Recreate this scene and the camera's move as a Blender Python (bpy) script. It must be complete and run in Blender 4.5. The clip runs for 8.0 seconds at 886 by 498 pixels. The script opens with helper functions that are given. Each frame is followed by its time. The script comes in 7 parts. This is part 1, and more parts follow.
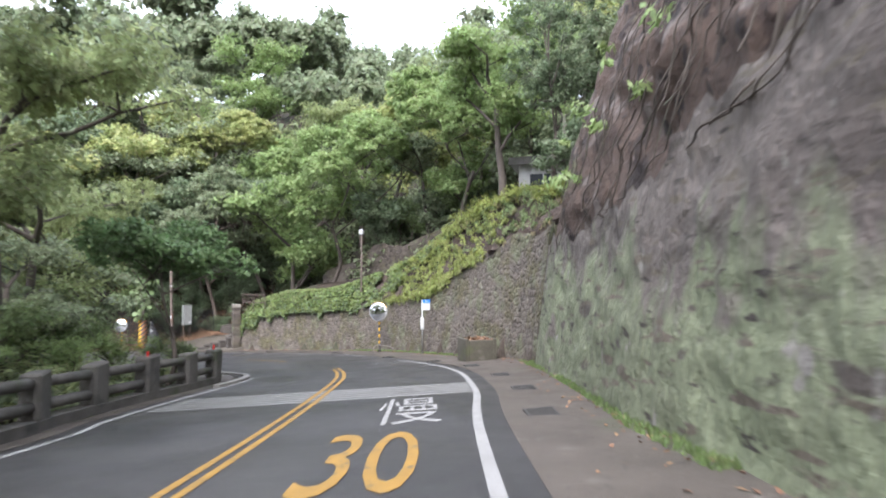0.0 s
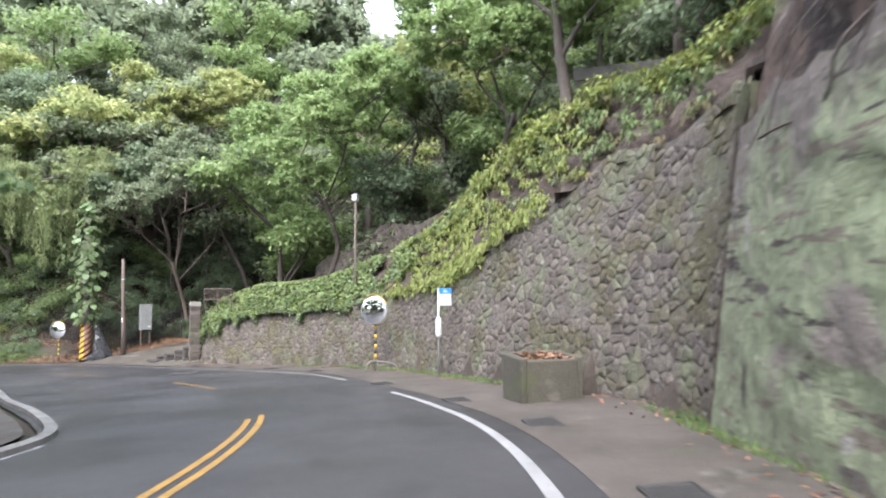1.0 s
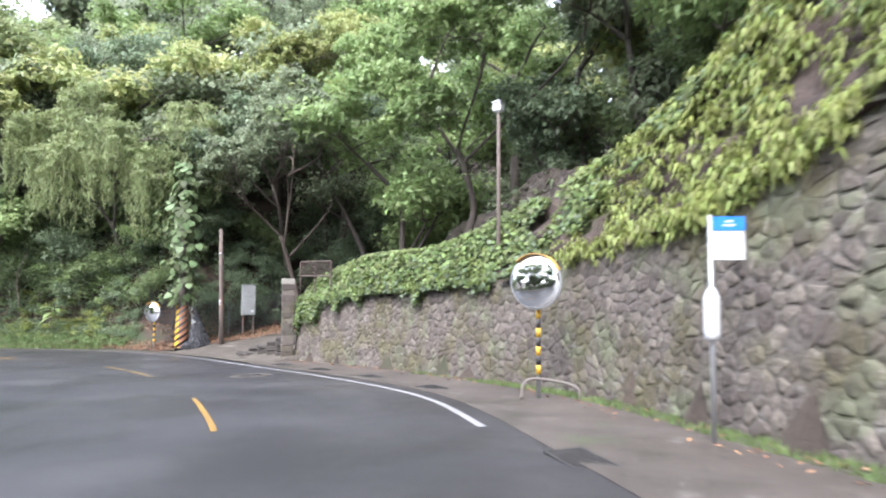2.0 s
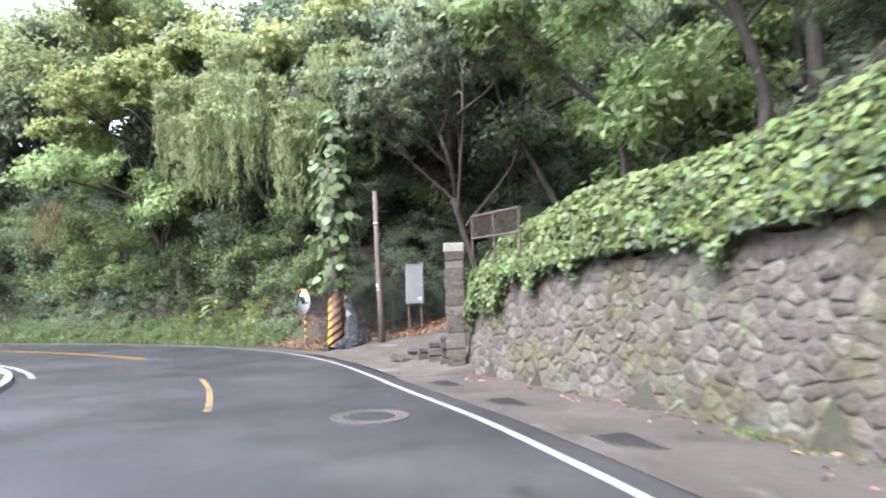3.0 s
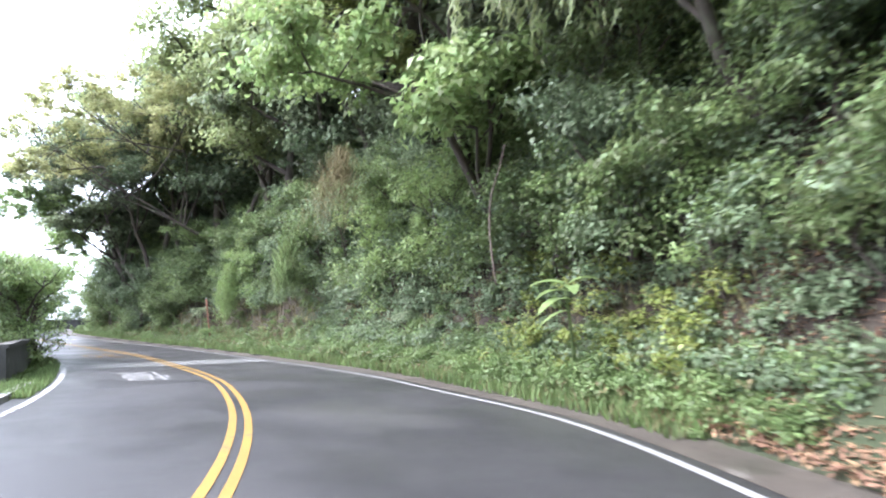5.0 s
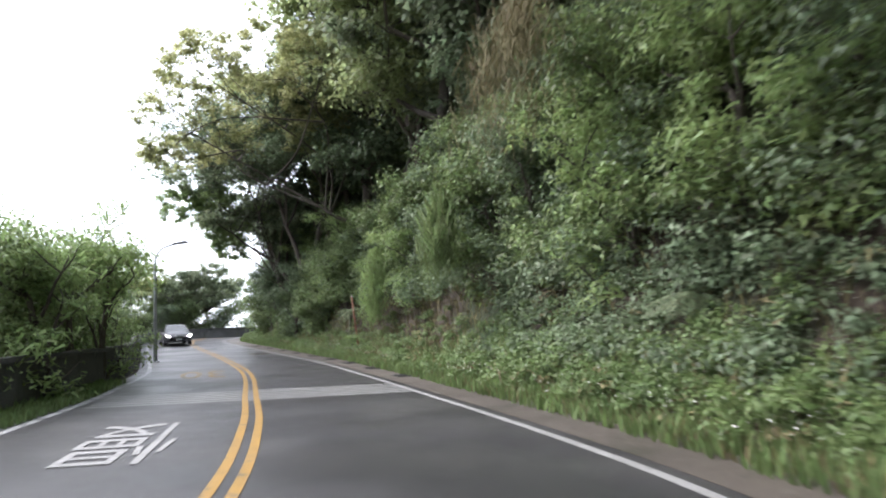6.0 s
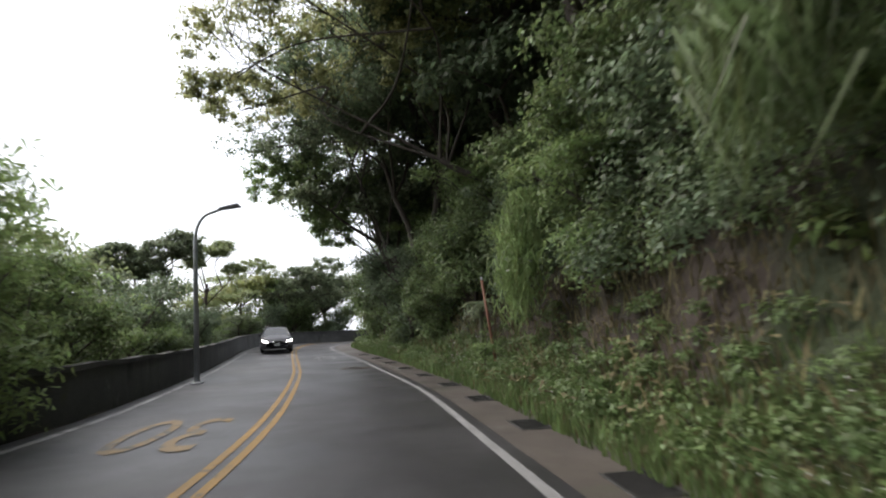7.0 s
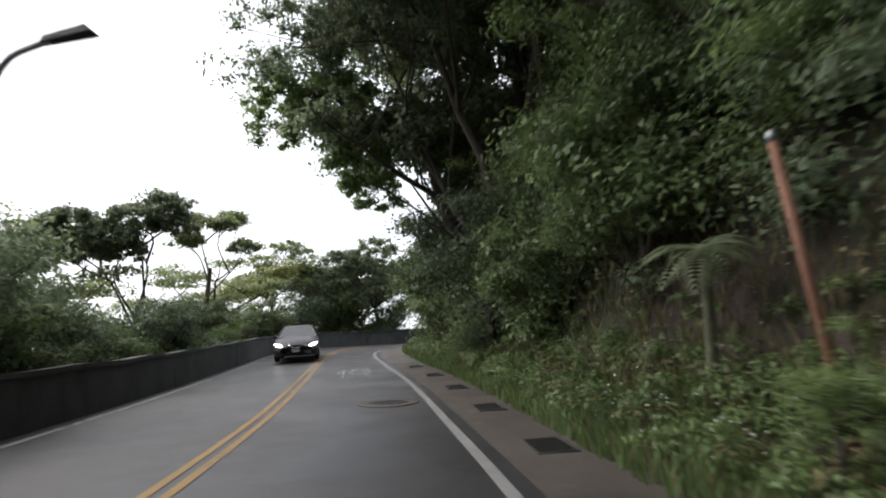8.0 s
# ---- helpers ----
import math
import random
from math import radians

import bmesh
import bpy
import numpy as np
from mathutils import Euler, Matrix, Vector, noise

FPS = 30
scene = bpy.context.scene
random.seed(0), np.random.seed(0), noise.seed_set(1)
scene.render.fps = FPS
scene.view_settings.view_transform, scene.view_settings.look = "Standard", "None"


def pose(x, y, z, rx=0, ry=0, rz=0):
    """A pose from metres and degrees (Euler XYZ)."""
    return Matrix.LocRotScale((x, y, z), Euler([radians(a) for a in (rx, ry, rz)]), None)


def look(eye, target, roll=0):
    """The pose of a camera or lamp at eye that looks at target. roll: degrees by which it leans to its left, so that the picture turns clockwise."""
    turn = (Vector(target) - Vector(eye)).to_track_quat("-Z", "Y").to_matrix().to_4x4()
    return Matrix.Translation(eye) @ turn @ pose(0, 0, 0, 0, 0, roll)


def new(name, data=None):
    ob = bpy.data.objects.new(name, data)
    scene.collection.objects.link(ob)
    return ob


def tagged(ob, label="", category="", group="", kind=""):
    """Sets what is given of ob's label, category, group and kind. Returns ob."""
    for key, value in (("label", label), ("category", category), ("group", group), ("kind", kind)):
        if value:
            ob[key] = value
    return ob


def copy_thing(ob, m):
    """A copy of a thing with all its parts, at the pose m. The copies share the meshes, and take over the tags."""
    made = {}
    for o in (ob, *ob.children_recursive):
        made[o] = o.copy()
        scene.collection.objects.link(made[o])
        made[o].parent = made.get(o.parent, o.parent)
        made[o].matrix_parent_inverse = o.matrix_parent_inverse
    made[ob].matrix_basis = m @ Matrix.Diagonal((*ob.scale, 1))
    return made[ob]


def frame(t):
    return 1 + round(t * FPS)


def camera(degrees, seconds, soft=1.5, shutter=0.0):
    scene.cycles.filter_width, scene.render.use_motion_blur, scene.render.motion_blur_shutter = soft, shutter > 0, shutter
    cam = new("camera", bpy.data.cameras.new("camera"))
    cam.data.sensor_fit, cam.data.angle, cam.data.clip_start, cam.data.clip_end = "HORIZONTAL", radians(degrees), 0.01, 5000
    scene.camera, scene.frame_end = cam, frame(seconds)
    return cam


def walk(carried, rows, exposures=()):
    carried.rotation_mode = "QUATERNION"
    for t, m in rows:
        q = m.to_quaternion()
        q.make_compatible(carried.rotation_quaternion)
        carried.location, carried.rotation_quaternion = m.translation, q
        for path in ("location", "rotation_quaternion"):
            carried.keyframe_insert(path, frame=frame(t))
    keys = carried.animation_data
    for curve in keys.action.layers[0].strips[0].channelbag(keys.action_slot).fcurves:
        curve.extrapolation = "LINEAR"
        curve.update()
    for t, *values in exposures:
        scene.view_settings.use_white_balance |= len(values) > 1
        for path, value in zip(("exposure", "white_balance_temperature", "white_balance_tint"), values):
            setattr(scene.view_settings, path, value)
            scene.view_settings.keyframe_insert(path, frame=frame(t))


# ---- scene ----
cam = camera(77.00, 8.0, soft=1.9, shutter=0.21)
ROWS = [  # seconds, place, yaw, pitch, roll
    (0.0, 0.000, 0.000, 1.374, -0.00, 2.57, 0.29),
    (0.5, 0.078, 5.322, 0.876, -0.11, 2.71, 0.19),
    (1.0, -0.064, 10.358, 0.356, 2.82, 3.34, 0.30),
    (1.2, -0.317, 12.213, 0.142, 5.04, 3.53, 0.05),
    (2.3, -3.030, 22.112, -0.785, 22.87, 2.42, -0.07),
    (2.5, -3.808, 23.746, -0.948, 26.90, 2.17, 0.12),
    (3.0, -6.274, 27.397, -1.327, 36.73, 2.33, 1.79),
    (3.5, -9.526, 30.639, -1.780, 46.31, 3.22, 3.13),
    (4.0, -13.190, 33.509, -2.096, 55.94, 4.19, 3.17),
    (4.2, -14.698, 34.631, -2.147, 60.21, 4.47, 3.09),
    (5.3, -24.618, 37.738, -2.681, 80.05, 5.73, 2.84),
    (5.5, -26.526, 37.871, -2.750, 83.64, 5.99, 3.41),
    (6.0, -31.418, 37.761, -2.891, 92.62, 6.80, 3.84),
    (6.5, -36.386, 36.937, -2.962, 100.36, 7.69, 4.24),
    (7.0, -41.535, 35.694, -2.970, 106.23, 7.93, 4.28),
    (7.5, -46.530, 33.880, -3.015, 109.41, 8.15, 4.24),
    (8.0, -51.547, 31.743, -3.027, 113.04, 8.40, 4.73),
]
walk(cam, [(t, pose(x, y, z, 90 + pitch, roll, yaw)) for t, x, y, z, yaw, pitch, roll in ROWS],
     [(0.0, 2.5, 6050, 14), (1.0, 2.75, 6000, 14), (2.5, 3.0, 5800, 16), (4.0, 3.35, 5700, 16), (5.5, 3.05, 5850, 14), (6.5, 1.6, 6350, 13), (7.5, 1.3, 6450, 12), (8.0, 1.2, 6450, 12)])

# ---------------------------------------------------------------- sky and sun
world = bpy.data.worlds.new("overcast_sky")
scene.world = world
world.use_nodes = True
wn = world.node_tree.nodes
sky = wn.new("ShaderNodeTexSky")
sky.sky_type, sky.sun_disc = "NISHITA", False
sky.sun_elevation, sky.sun_rotation = radians(50), radians(186)
sky.air_density, sky.dust_density, sky.ozone_density = 1.0, 6.0, 1.0
cloud = wn.new("ShaderNodeMix")  # an even layer of cloud over the clear sky
cloud.data_type = "RGBA"
cloud.inputs["Factor"].default_value = 0.85
cloud.inputs[7].default_value = (4.3, 4.5, 4.75, 1)
world.node_tree.links.new(sky.outputs["Color"], cloud.inputs[6])
world.node_tree.links.new(cloud.outputs[2], wn["Background"].inputs["Color"])
wn["Background"].inputs["Strength"].default_value = 0.14
sun = new("sun", bpy.data.lights.new("sun", "SUN"))
sun.data.energy, sun.data.angle, sun.data.color = 1.4, radians(40), (1.0, 0.97, 0.92)
sun.matrix_world = look((0, 0, 60), (6.0, 58.0, -10.0))

# ---------------------------------------------------------------- plan
def ground_z(x, y):
    """Height of the tilted ground on which the road lies."""
    x, y = np.asarray(x, float), np.asarray(y, float)
    xc, yc = np.clip(x, -110, 40), np.clip(y, -40, 80)
    q = np.clip(-54 - xc, 0, 24)
    return (0.022 + 0.06235 * xc - 0.09867 * yc + (2.12 * xc * xc - 6.64 * xc * yc + 3.139 * yc * yc) / 1e4
            + 0.0012 * q * q)


def spline(points, step=0.25):
    """Even points along a smooth curve through the given ones."""
    p = np.array(points, float)
    p = np.vstack([2 * p[0] - p[1], p, 2 * p[-1] - p[-2]])
    out = []
    for i in range(1, len(p) - 2):
        a, b, c, d = p[i - 1:i + 3]
        for u in np.linspace(0, 1, 24, endpoint=False):
            out.append(0.5 * (2 * b + (c - a) * u + (2 * a - 5 * b + 4 * c - d) * u * u + (3 * b - a - 3 * c + d) * u ** 3))
    out.append(p[-2])
    out = np.array(out)
    run = np.r_[0, np.cumsum(np.linalg.norm(np.diff(out, axis=0), axis=1))]
    s = np.arange(0, run[-1], step)
    return np.stack([np.interp(s, run, out[:, k]) for k in range(out.shape[1])], 1)


CENTRE = spline([(-2.3, -40), (-2.35, -15), (-2.45, 0), (-2.52, 6.3), (-2.72, 12), (-3.15, 17.2), (-4.2, 21.0), (-6.2, 24.6), (-8.9, 27.6),
                 (-12.0, 30.4), (-15.4, 32.75), (-18.7, 34.5), (-22.4, 35.9), (-26.2, 36.62), (-30.7, 36.55), (-35.6, 35.75),
                 (-39.2, 34.65), (-42.5, 33.35), (-47.4, 31.35), (-51.7, 29.25), (-58.1, 25.75), (-62.2, 23.3), (-69.2, 19.0),
                 (-73.6, 16.5), (-77.2, 15.3), (-80.6, 16.6), (-82.6, 20.5), (-83.6, 27), (-84.2, 40)])
STEP = 0.25
S_ALL = np.arange(len(CENTRE)) * STEP
TAN = np.gradient(CENTRE, axis=0)
TAN /= np.linalg.norm(TAN, axis=1)[:, None]
RIGHT = np.stack([TAN[:, 1], -TAN[:, 0]], 1)


def project(xy):
    """Stations and offsets (to the right) of points of the plan."""
    xy = np.atleast_2d(np.asarray(xy, float))
    s, d = np.empty(len(xy)), np.empty(len(xy))
    for a in range(0, len(xy), 4000):
        q = xy[a:a + 4000]
        k = ((q[:, None, :] - CENTRE[None, ::2, :]) ** 2).sum(2).argmin(1) * 2
        v = q - CENTRE[k]
        s[a:a + 4000] = S_ALL[k] + (v * TAN[k]).sum(1)
        side = (v * RIGHT[k]).sum(1)
        d[a:a + 4000] = np.sign(side) * np.linalg.norm(v, axis=1)
    return s, d


def at(s, d):
    """The point of the plan at station s, d to the right of the centre line."""
    s = np.asarray(s, float)
    c = np.stack([np.interp(s, S_ALL, CENTRE[:, k]) for k in (0, 1)], -1)
    n = np.stack([np.interp(s, S_ALL, RIGHT[:, k]) for k in (0, 1)], -1)
    n /= np.linalg.norm(n, axis=-1, keepdims=True)
    return c + n * np.asarray(d, float)[..., None]


def station(x, y):
    return float(project([(x, y)])[0][0])


def offsets(points):
    s, d = project(spline(points, 0.5))
    order = np.argsort(s)
    return np.interp(S_ALL, s[order], d[order])


EDGE_R = offsets([(0.4, -40), (0.4, -10), (0.45, 6.4), (0.66, 11.9), (0.35, 17.0), (-0.85, 21.0), (-3.06, 25.6), (-5.65, 29.85), (-9.42, 33.05),
                  (-13.6, 35.7), (-18.2, 38.45), (-22.2, 40.2), (-25.3, 40.95), (-29.3, 41.15), (-33.2, 40.25), (-37.3, 39.1),
                  (-43.3, 36.5), (-48.1, 34.3), (-54.1, 31.4), (-59.5, 28.25), (-64.4, 25.2), (-68.7, 22.2), (-73.7, 18.9), (-76.4, 18.3),
                  (-78.2, 19.6), (-79.6, 23), (-80.4, 28), (-81, 40)])
EDGE_L = offsets([(-5.6, -40), (-5.7, -10), (-5.85, 7.4), (-6.15, 10), (-6.25, 13), (-6.1, 16.5), (-6.35, 18.6), (-7.6, 20.3), (-9.8, 22.5),
                  (-12.0, 24.6), (-16.1, 28.9), (-20.5, 31.6), (-25.2, 32.95), (-30.4, 33.2), (-35.9, 32.25), (-41.2, 30.65), (-44.6, 29.35),
                  (-49, 27.45), (-52, 25.8), (-58.1, 22.2), (-60.8, 20.6), (-66, 17.5), (-70.3, 15.0), (-73.8, 13.0), (-77.6, 11.7), (-82, 12.6),
                  (-86, 17), (-87.4, 24), (-88, 40)])
S_JOINT, S_PILLAR, S_MIRROR = station(2.95, 17.4), station(-13.7, 38.2), station(-24.0, 41.9)
S_NOSE = station(-6.4, 18.6)
WALL = spline([(2.96, 17.58), (3.0, 18.6), (2.6, 20.6), (1.2, 23.6), (-0.5, 26.9), (-3.0, 31.0), (-7.5, 34.9), (-10.9, 37.0), (-13.6, 38.45), (-14.12, 38.74)], 0.25)
_ws, _wd = project(WALL)
FOOT = np.interp(S_ALL, np.r_[0, S_JOINT - 10, S_JOINT - 5.5, _ws, S_PILLAR + 1.5, S_PILLAR + 5, S_MIRROR, S_MIRROR + 5, S_ALL[-1]],
                 np.r_[5.1, 5.15, 5.6, _wd, 0, 0, 0, 0, 0])
past = S_ALL > S_PILLAR + 0.8
FOOT[past] = EDGE_R[past] + np.interp(S_ALL[past], [S_PILLAR, S_MIRROR, S_MIRROR + 8, S_MIRROR + 40], [1.0, 0.7, 1.0, 1.5])


def on_path(table, s):
    return np.interp(s, S_ALL, table)


def smooth(a, b, x):
    t = np.clip((np.asarray(x, float) - a) / (b - a), 0, 1)
    return t * t * (3 - 2 * t)


def steps_of(x, *pairs):
    return np.interp(x, [p[0] for p in pairs], [p[1] for p in pairs])


def stone_top(s):
    """Height of the rubble wall above the ground along the bend."""
    return steps_of(s, (S_JOINT, 4.35), (station(2.1, 21.7), 4.65), (station(1.4, 23.3), 4.3), (station(0.3, 25.5), 3.75), (station(-1, 27.9), 2.95), (station(-3.4, 31.4), 2.8), (station(-5.4, 33.3), 2.4), (S_PILLAR, 2.35))


def bank_top(s):
    """Height of the planted bank that rises behind the rubble wall."""
    return steps_of(s, (S_JOINT, 6.0), (station(2.5, 20.8), 6.2), (station(1.9, 22.1), 6.7), (station(0.1, 25.7), 6.6), (station(-1.2, 28.1), 6.1), (station(-2.6, 30.5), 5.1),
                    (station(-4.3, 32.3), 4.6), (station(-6.2, 33.9), 4.1), (station(-8.4, 35.5), 3.75), (S_PILLAR - 2, 3.8), (S_PILLAR - 0.6, 3.5), (S_PILLAR, 3.3))


def terrain(x, y):
    """Height of the land: road bed, hillside to the right of the road, valley to its left."""
    x, y = np.asarray(x, float), np.asarray(y, float)
    shape = x.shape
    s, d = project(np.stack([x.ravel(), y.ravel()], 1))
    g = ground_z(x.ravel(), y.ravel())
    e = d - on_path(FOOT, s)
    w = smooth(S_JOINT - 3.5, S_JOINT - 0.2, s)
    a = smooth(S_PILLAR - 0.5, S_PILLAR + 0.6, s)
    v = smooth(S_MIRROR - 1.5, S_MIRROR + 3.0, s)
    far = np.maximum(e, 0)
    rock = steps_of(e, (-1, 0), (0.9, 0), (3.2, 11.0), (4.5, 12.0)) + 0.45 * np.maximum(e - 4.5, 0)
    top, crest = stone_top(s), bank_top(s)
    wall = np.where(e < 0.55, 0, np.where(e < 0.9, (top - 0.25) * smooth(0.55, 0.9, e), (top - 0.25) + (crest - top) * smooth(0.9, 2.0, e) + 0.34 * np.maximum(e - 2.0, 0) + 0.42 * np.maximum(e - 7.5, 0) + 1.1 * smooth(6.7, 7.5, e) * smooth(S_PILLAR - 2, S_PILLAR - 6, s)))
    apron = 0.18 * np.maximum(e - 0.3, 0) + 0.45 * np.maximum(e - 7, 0)
    veg = steps_of(e, (0, 0), (0.8, 0.12), (1.6, 0.7), (4.2, 7.0)) + 0.8 * np.maximum(e - 4.2, 0)
    rise = (rock * (1 - w) + wall * w) * (1 - a) + a * (apron * (1 - v) + veg * v)
    rise = np.where(d > 0, rise, 0)
    rise = 75 * (1 - np.exp(-rise / 75))
    le = -d + on_path(EDGE_L, s) - 0.9
    steep = steps_of(s, (S_NOSE - 15, 0.12), (S_NOSE, 0.1), (S_MIRROR, 0.25), (S_MIRROR + 25, 0.55))
    fall = np.where(d < 0, np.maximum(le, 0) * steep, 0)
    fall = 40 * (1 - np.exp(-fall / 40))
    bumps = 0.25 * np.sin(x.ravel() * 0.9 + 1.3 * np.sin(y.ravel() * 0.7)) * smooth(2.5, 6, np.maximum(e, le))
    return (g + rise - fall + bumps).reshape(shape)


def put_z(xy):
    return float(terrain(np.array([xy[0]]), np.array([xy[1]]))[0])


# ---------------------------------------------------------------- materials
def material(name, base, second=None, scale=4.0, rough=0.8, bump=0.3, fine=40.0, spots=None, spot_scale=1.5, spot_at=0.55, metal=0.0, island=0.0, each=0.0,
             stretch=(1, 1, 1), spec=0.4, rough_var=0.0, spot_soft=0.12, bump_dist=0.02, upper=None):
    m = bpy.data.materials.new(name)
    m.use_nodes = True
    n, link = m.node_tree.nodes, m.node_tree.links.new
    shader = n["Principled BSDF"]
    geo = n.new("ShaderNodeNewGeometry")
    mapping = n.new("ShaderNodeMapping")
    mapping.inputs["Scale"].default_value = stretch
    link(geo.outputs["Position"], mapping.inputs["Vector"])

    def clouds(size, detail=5.0, roughness=0.6):
        t = n.new("ShaderNodeTexNoise")
        t.inputs["Scale"].default_value, t.inputs["Detail"].default_value, t.inputs["Roughness"].default_value = size, detail, roughness
        link(mapping.outputs["Vector"], t.inputs["Vector"])
        return t.outputs["Fac"]

    def blend(fac, a, b):
        mix = n.new("ShaderNodeMix")
        mix.data_type = "RGBA"
        link(fac, mix.inputs["Factor"])
        for socket, value in ((mix.inputs[6], a), (mix.inputs[7], b)):
            if isinstance(value, tuple):
                socket.default_value = (*value, 1)
            else:
                link(value, socket)
        return mix.outputs[2]

    def ramp(fac, low, high):
        r = n.new("ShaderNodeMapRange")
        r.inputs["From Min"].default_value, r.inputs["From Max"].default_value = low, high
        link(fac, r.inputs["Value"])
        return r.outputs["Result"]

    second = second or tuple(c * 0.7 for c in base)
    colour = blend(ramp(clouds(scale), 0.3, 0.7), base, second)
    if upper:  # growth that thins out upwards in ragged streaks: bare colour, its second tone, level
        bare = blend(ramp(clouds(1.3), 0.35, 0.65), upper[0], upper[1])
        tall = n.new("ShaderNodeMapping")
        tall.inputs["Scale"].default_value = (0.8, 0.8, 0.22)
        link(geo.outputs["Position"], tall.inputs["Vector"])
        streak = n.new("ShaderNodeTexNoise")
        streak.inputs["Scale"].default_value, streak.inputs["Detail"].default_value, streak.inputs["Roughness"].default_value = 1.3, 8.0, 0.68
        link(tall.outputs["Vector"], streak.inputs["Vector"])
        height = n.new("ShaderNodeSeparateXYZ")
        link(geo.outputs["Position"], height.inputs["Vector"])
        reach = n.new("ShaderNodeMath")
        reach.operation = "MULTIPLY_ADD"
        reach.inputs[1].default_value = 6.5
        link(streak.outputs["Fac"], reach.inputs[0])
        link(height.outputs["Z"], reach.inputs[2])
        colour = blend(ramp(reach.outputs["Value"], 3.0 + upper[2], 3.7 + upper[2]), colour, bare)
    grain = clouds(fine, 3.0)
    dark = blend(ramp(grain, 0.35, 0.75), tuple([0.62] * 3), tuple([1.25] * 3))
    mult = n.new("ShaderNodeMix")
    mult.data_type, mult.blend_type = "RGBA", "MULTIPLY"
    mult.inputs["Factor"].default_value = 0.6
    link(colour, mult.inputs[6])
    link(dark, mult.inputs[7])
    colour = mult.outputs[2]
    if spots:
        for k, tint in enumerate(spots):
            size, edge, own = spot_scale, spot_at, mapping
            if len(tint) == 2:
                tint, (size, edge, *way) = tint
                if way:  # patches drawn out in a direction of their own
                    own = n.new("ShaderNodeMapping")
                    own.inputs["Scale"].default_value = way[0]
                    link(geo.outputs["Position"], own.inputs["Vector"])
            t = n.new("ShaderNodeTexNoise")
            t.noise_dimensions = "4D"
            t.inputs["W"].default_value, t.inputs["Scale"].default_value, t.inputs["Detail"].default_value = 3.7 * (k + 1), size, 9.0
            link(own.outputs["Vector"], t.inputs["Vector"])
            colour = blend(ramp(t.outputs["Fac"], edge, edge + spot_soft), colour, tint)
    if island or each:
        source = geo.outputs["Random Per Island"]
        if each:
            info = n.new("ShaderNodeObjectInfo")
            source = info.outputs["Random"]
        hue = n.new("ShaderNodeHueSaturation")
        amount = island or each
        value = n.new("ShaderNodeMapRange")
        value.inputs["To Min"].default_value, value.inputs["To Max"].default_value = 1 - amount, 1 + amount
        link(source, value.inputs["Value"])
        shade = n.new("ShaderNodeMapRange")
        shade.inputs["To Min"].default_value, shade.inputs["To Max"].default_value = 0.5 - 0.05 * amount, 0.5 + 0.05 * amount
        link(source, shade.inputs["Value"])
        link(value.outputs["Result"], hue.inputs["Value"])
        link(shade.outputs["Result"], hue.inputs["Hue"])
        link(colour, hue.inputs["Color"])
        colour = hue.outputs["Color"]
    link(colour, shader.inputs["Base Color"])
    shader.inputs["Roughness"].default_value = rough
    shader.inputs["Metallic"].default_value = metal
    shader.inputs["Specular IOR Level"].default_value = spec
    if rough_var:
        r = n.new("ShaderNodeMapRange")
        r.inputs["From Min"].default_value, r.inputs["From Max"].default_value = 0.4, 0.62
        r.inputs["To Min"].default_value, r.inputs["To Max"].default_value = rough - rough_var, rough + rough_var * 0.5
        link(clouds(0.45, 4.0), r.inputs["Value"])
        link(r.outputs["Result"], shader.inputs["Roughness"])
    if bump:
        b = n.new("ShaderNodeBump")
        b.inputs["Strength"].default_value, b.inputs["Distance"].default_value = bump, bump_dist
        link(clouds(fine * 0.5, 6.0), b.inputs["Height"])
        link(b.outputs["Normal"], shader.inputs["Normal"])
    return m


def leaf_material(name, base, second, scale=0.7, island=0.3, gloss=0.5, through_light=0.4):
    """Leaves: colour that varies from clump to clump and leaf to leaf, with light passing through the blade."""
    m = material(name, base, second, scale=scale, rough=gloss, bump=0, fine=9.0, island=island, spec=0.34)
    n, link = m.node_tree.nodes, m.node_tree.links.new
    shader = n["Principled BSDF"]
    glow = n.new("ShaderNodeBsdfTranslucent")
    mix = n.new("ShaderNodeMixShader")
    mix.inputs["Fac"].default_value = through_light
    link(shader.inputs["Base Color"].links[0].from_socket, glow.inputs["Color"])
    link(shader.outputs["BSDF"], mix.inputs[1])
    link(glow.outputs["BSDF"], mix.inputs[2])
    link(mix.outputs["Shader"], n["Material Output"].inputs["Surface"])
    return m


ASPHALT = material("wet_asphalt", (0.042, 0.040, 0.042), (0.024, 0.023, 0.025), scale=0.35, rough=0.48, bump=0.5, fine=160, spots=[((0.048, 0.046, 0.046), (0.25, 0.55)), ((0.022, 0.021, 0.022), (1.3, 0.6)), ((0.065, 0.062, 0.060), (16.0, 0.62)), ((0.018, 0.017, 0.018), (11.0, 0.62))],
                   rough_var=0.1, spec=0.42, bump_dist=0.006)
SHOULDER = material("shoulder_concrete", (0.084, 0.070, 0.059), (0.052, 0.043, 0.036), scale=0.8, rough=0.7, bump=0.5, fine=60, spots=[((0.036, 0.032, 0.024), (0.9, 0.56)), ((0.05, 0.062, 0.030), (0.7, 0.62)), ((0.12, 0.108, 0.095), (2.5, 0.62)), ((0.030, 0.027, 0.023), (8.0, 0.60)), ((0.115, 0.102, 0.088), (12.0, 0.62))], rough_var=0.12)
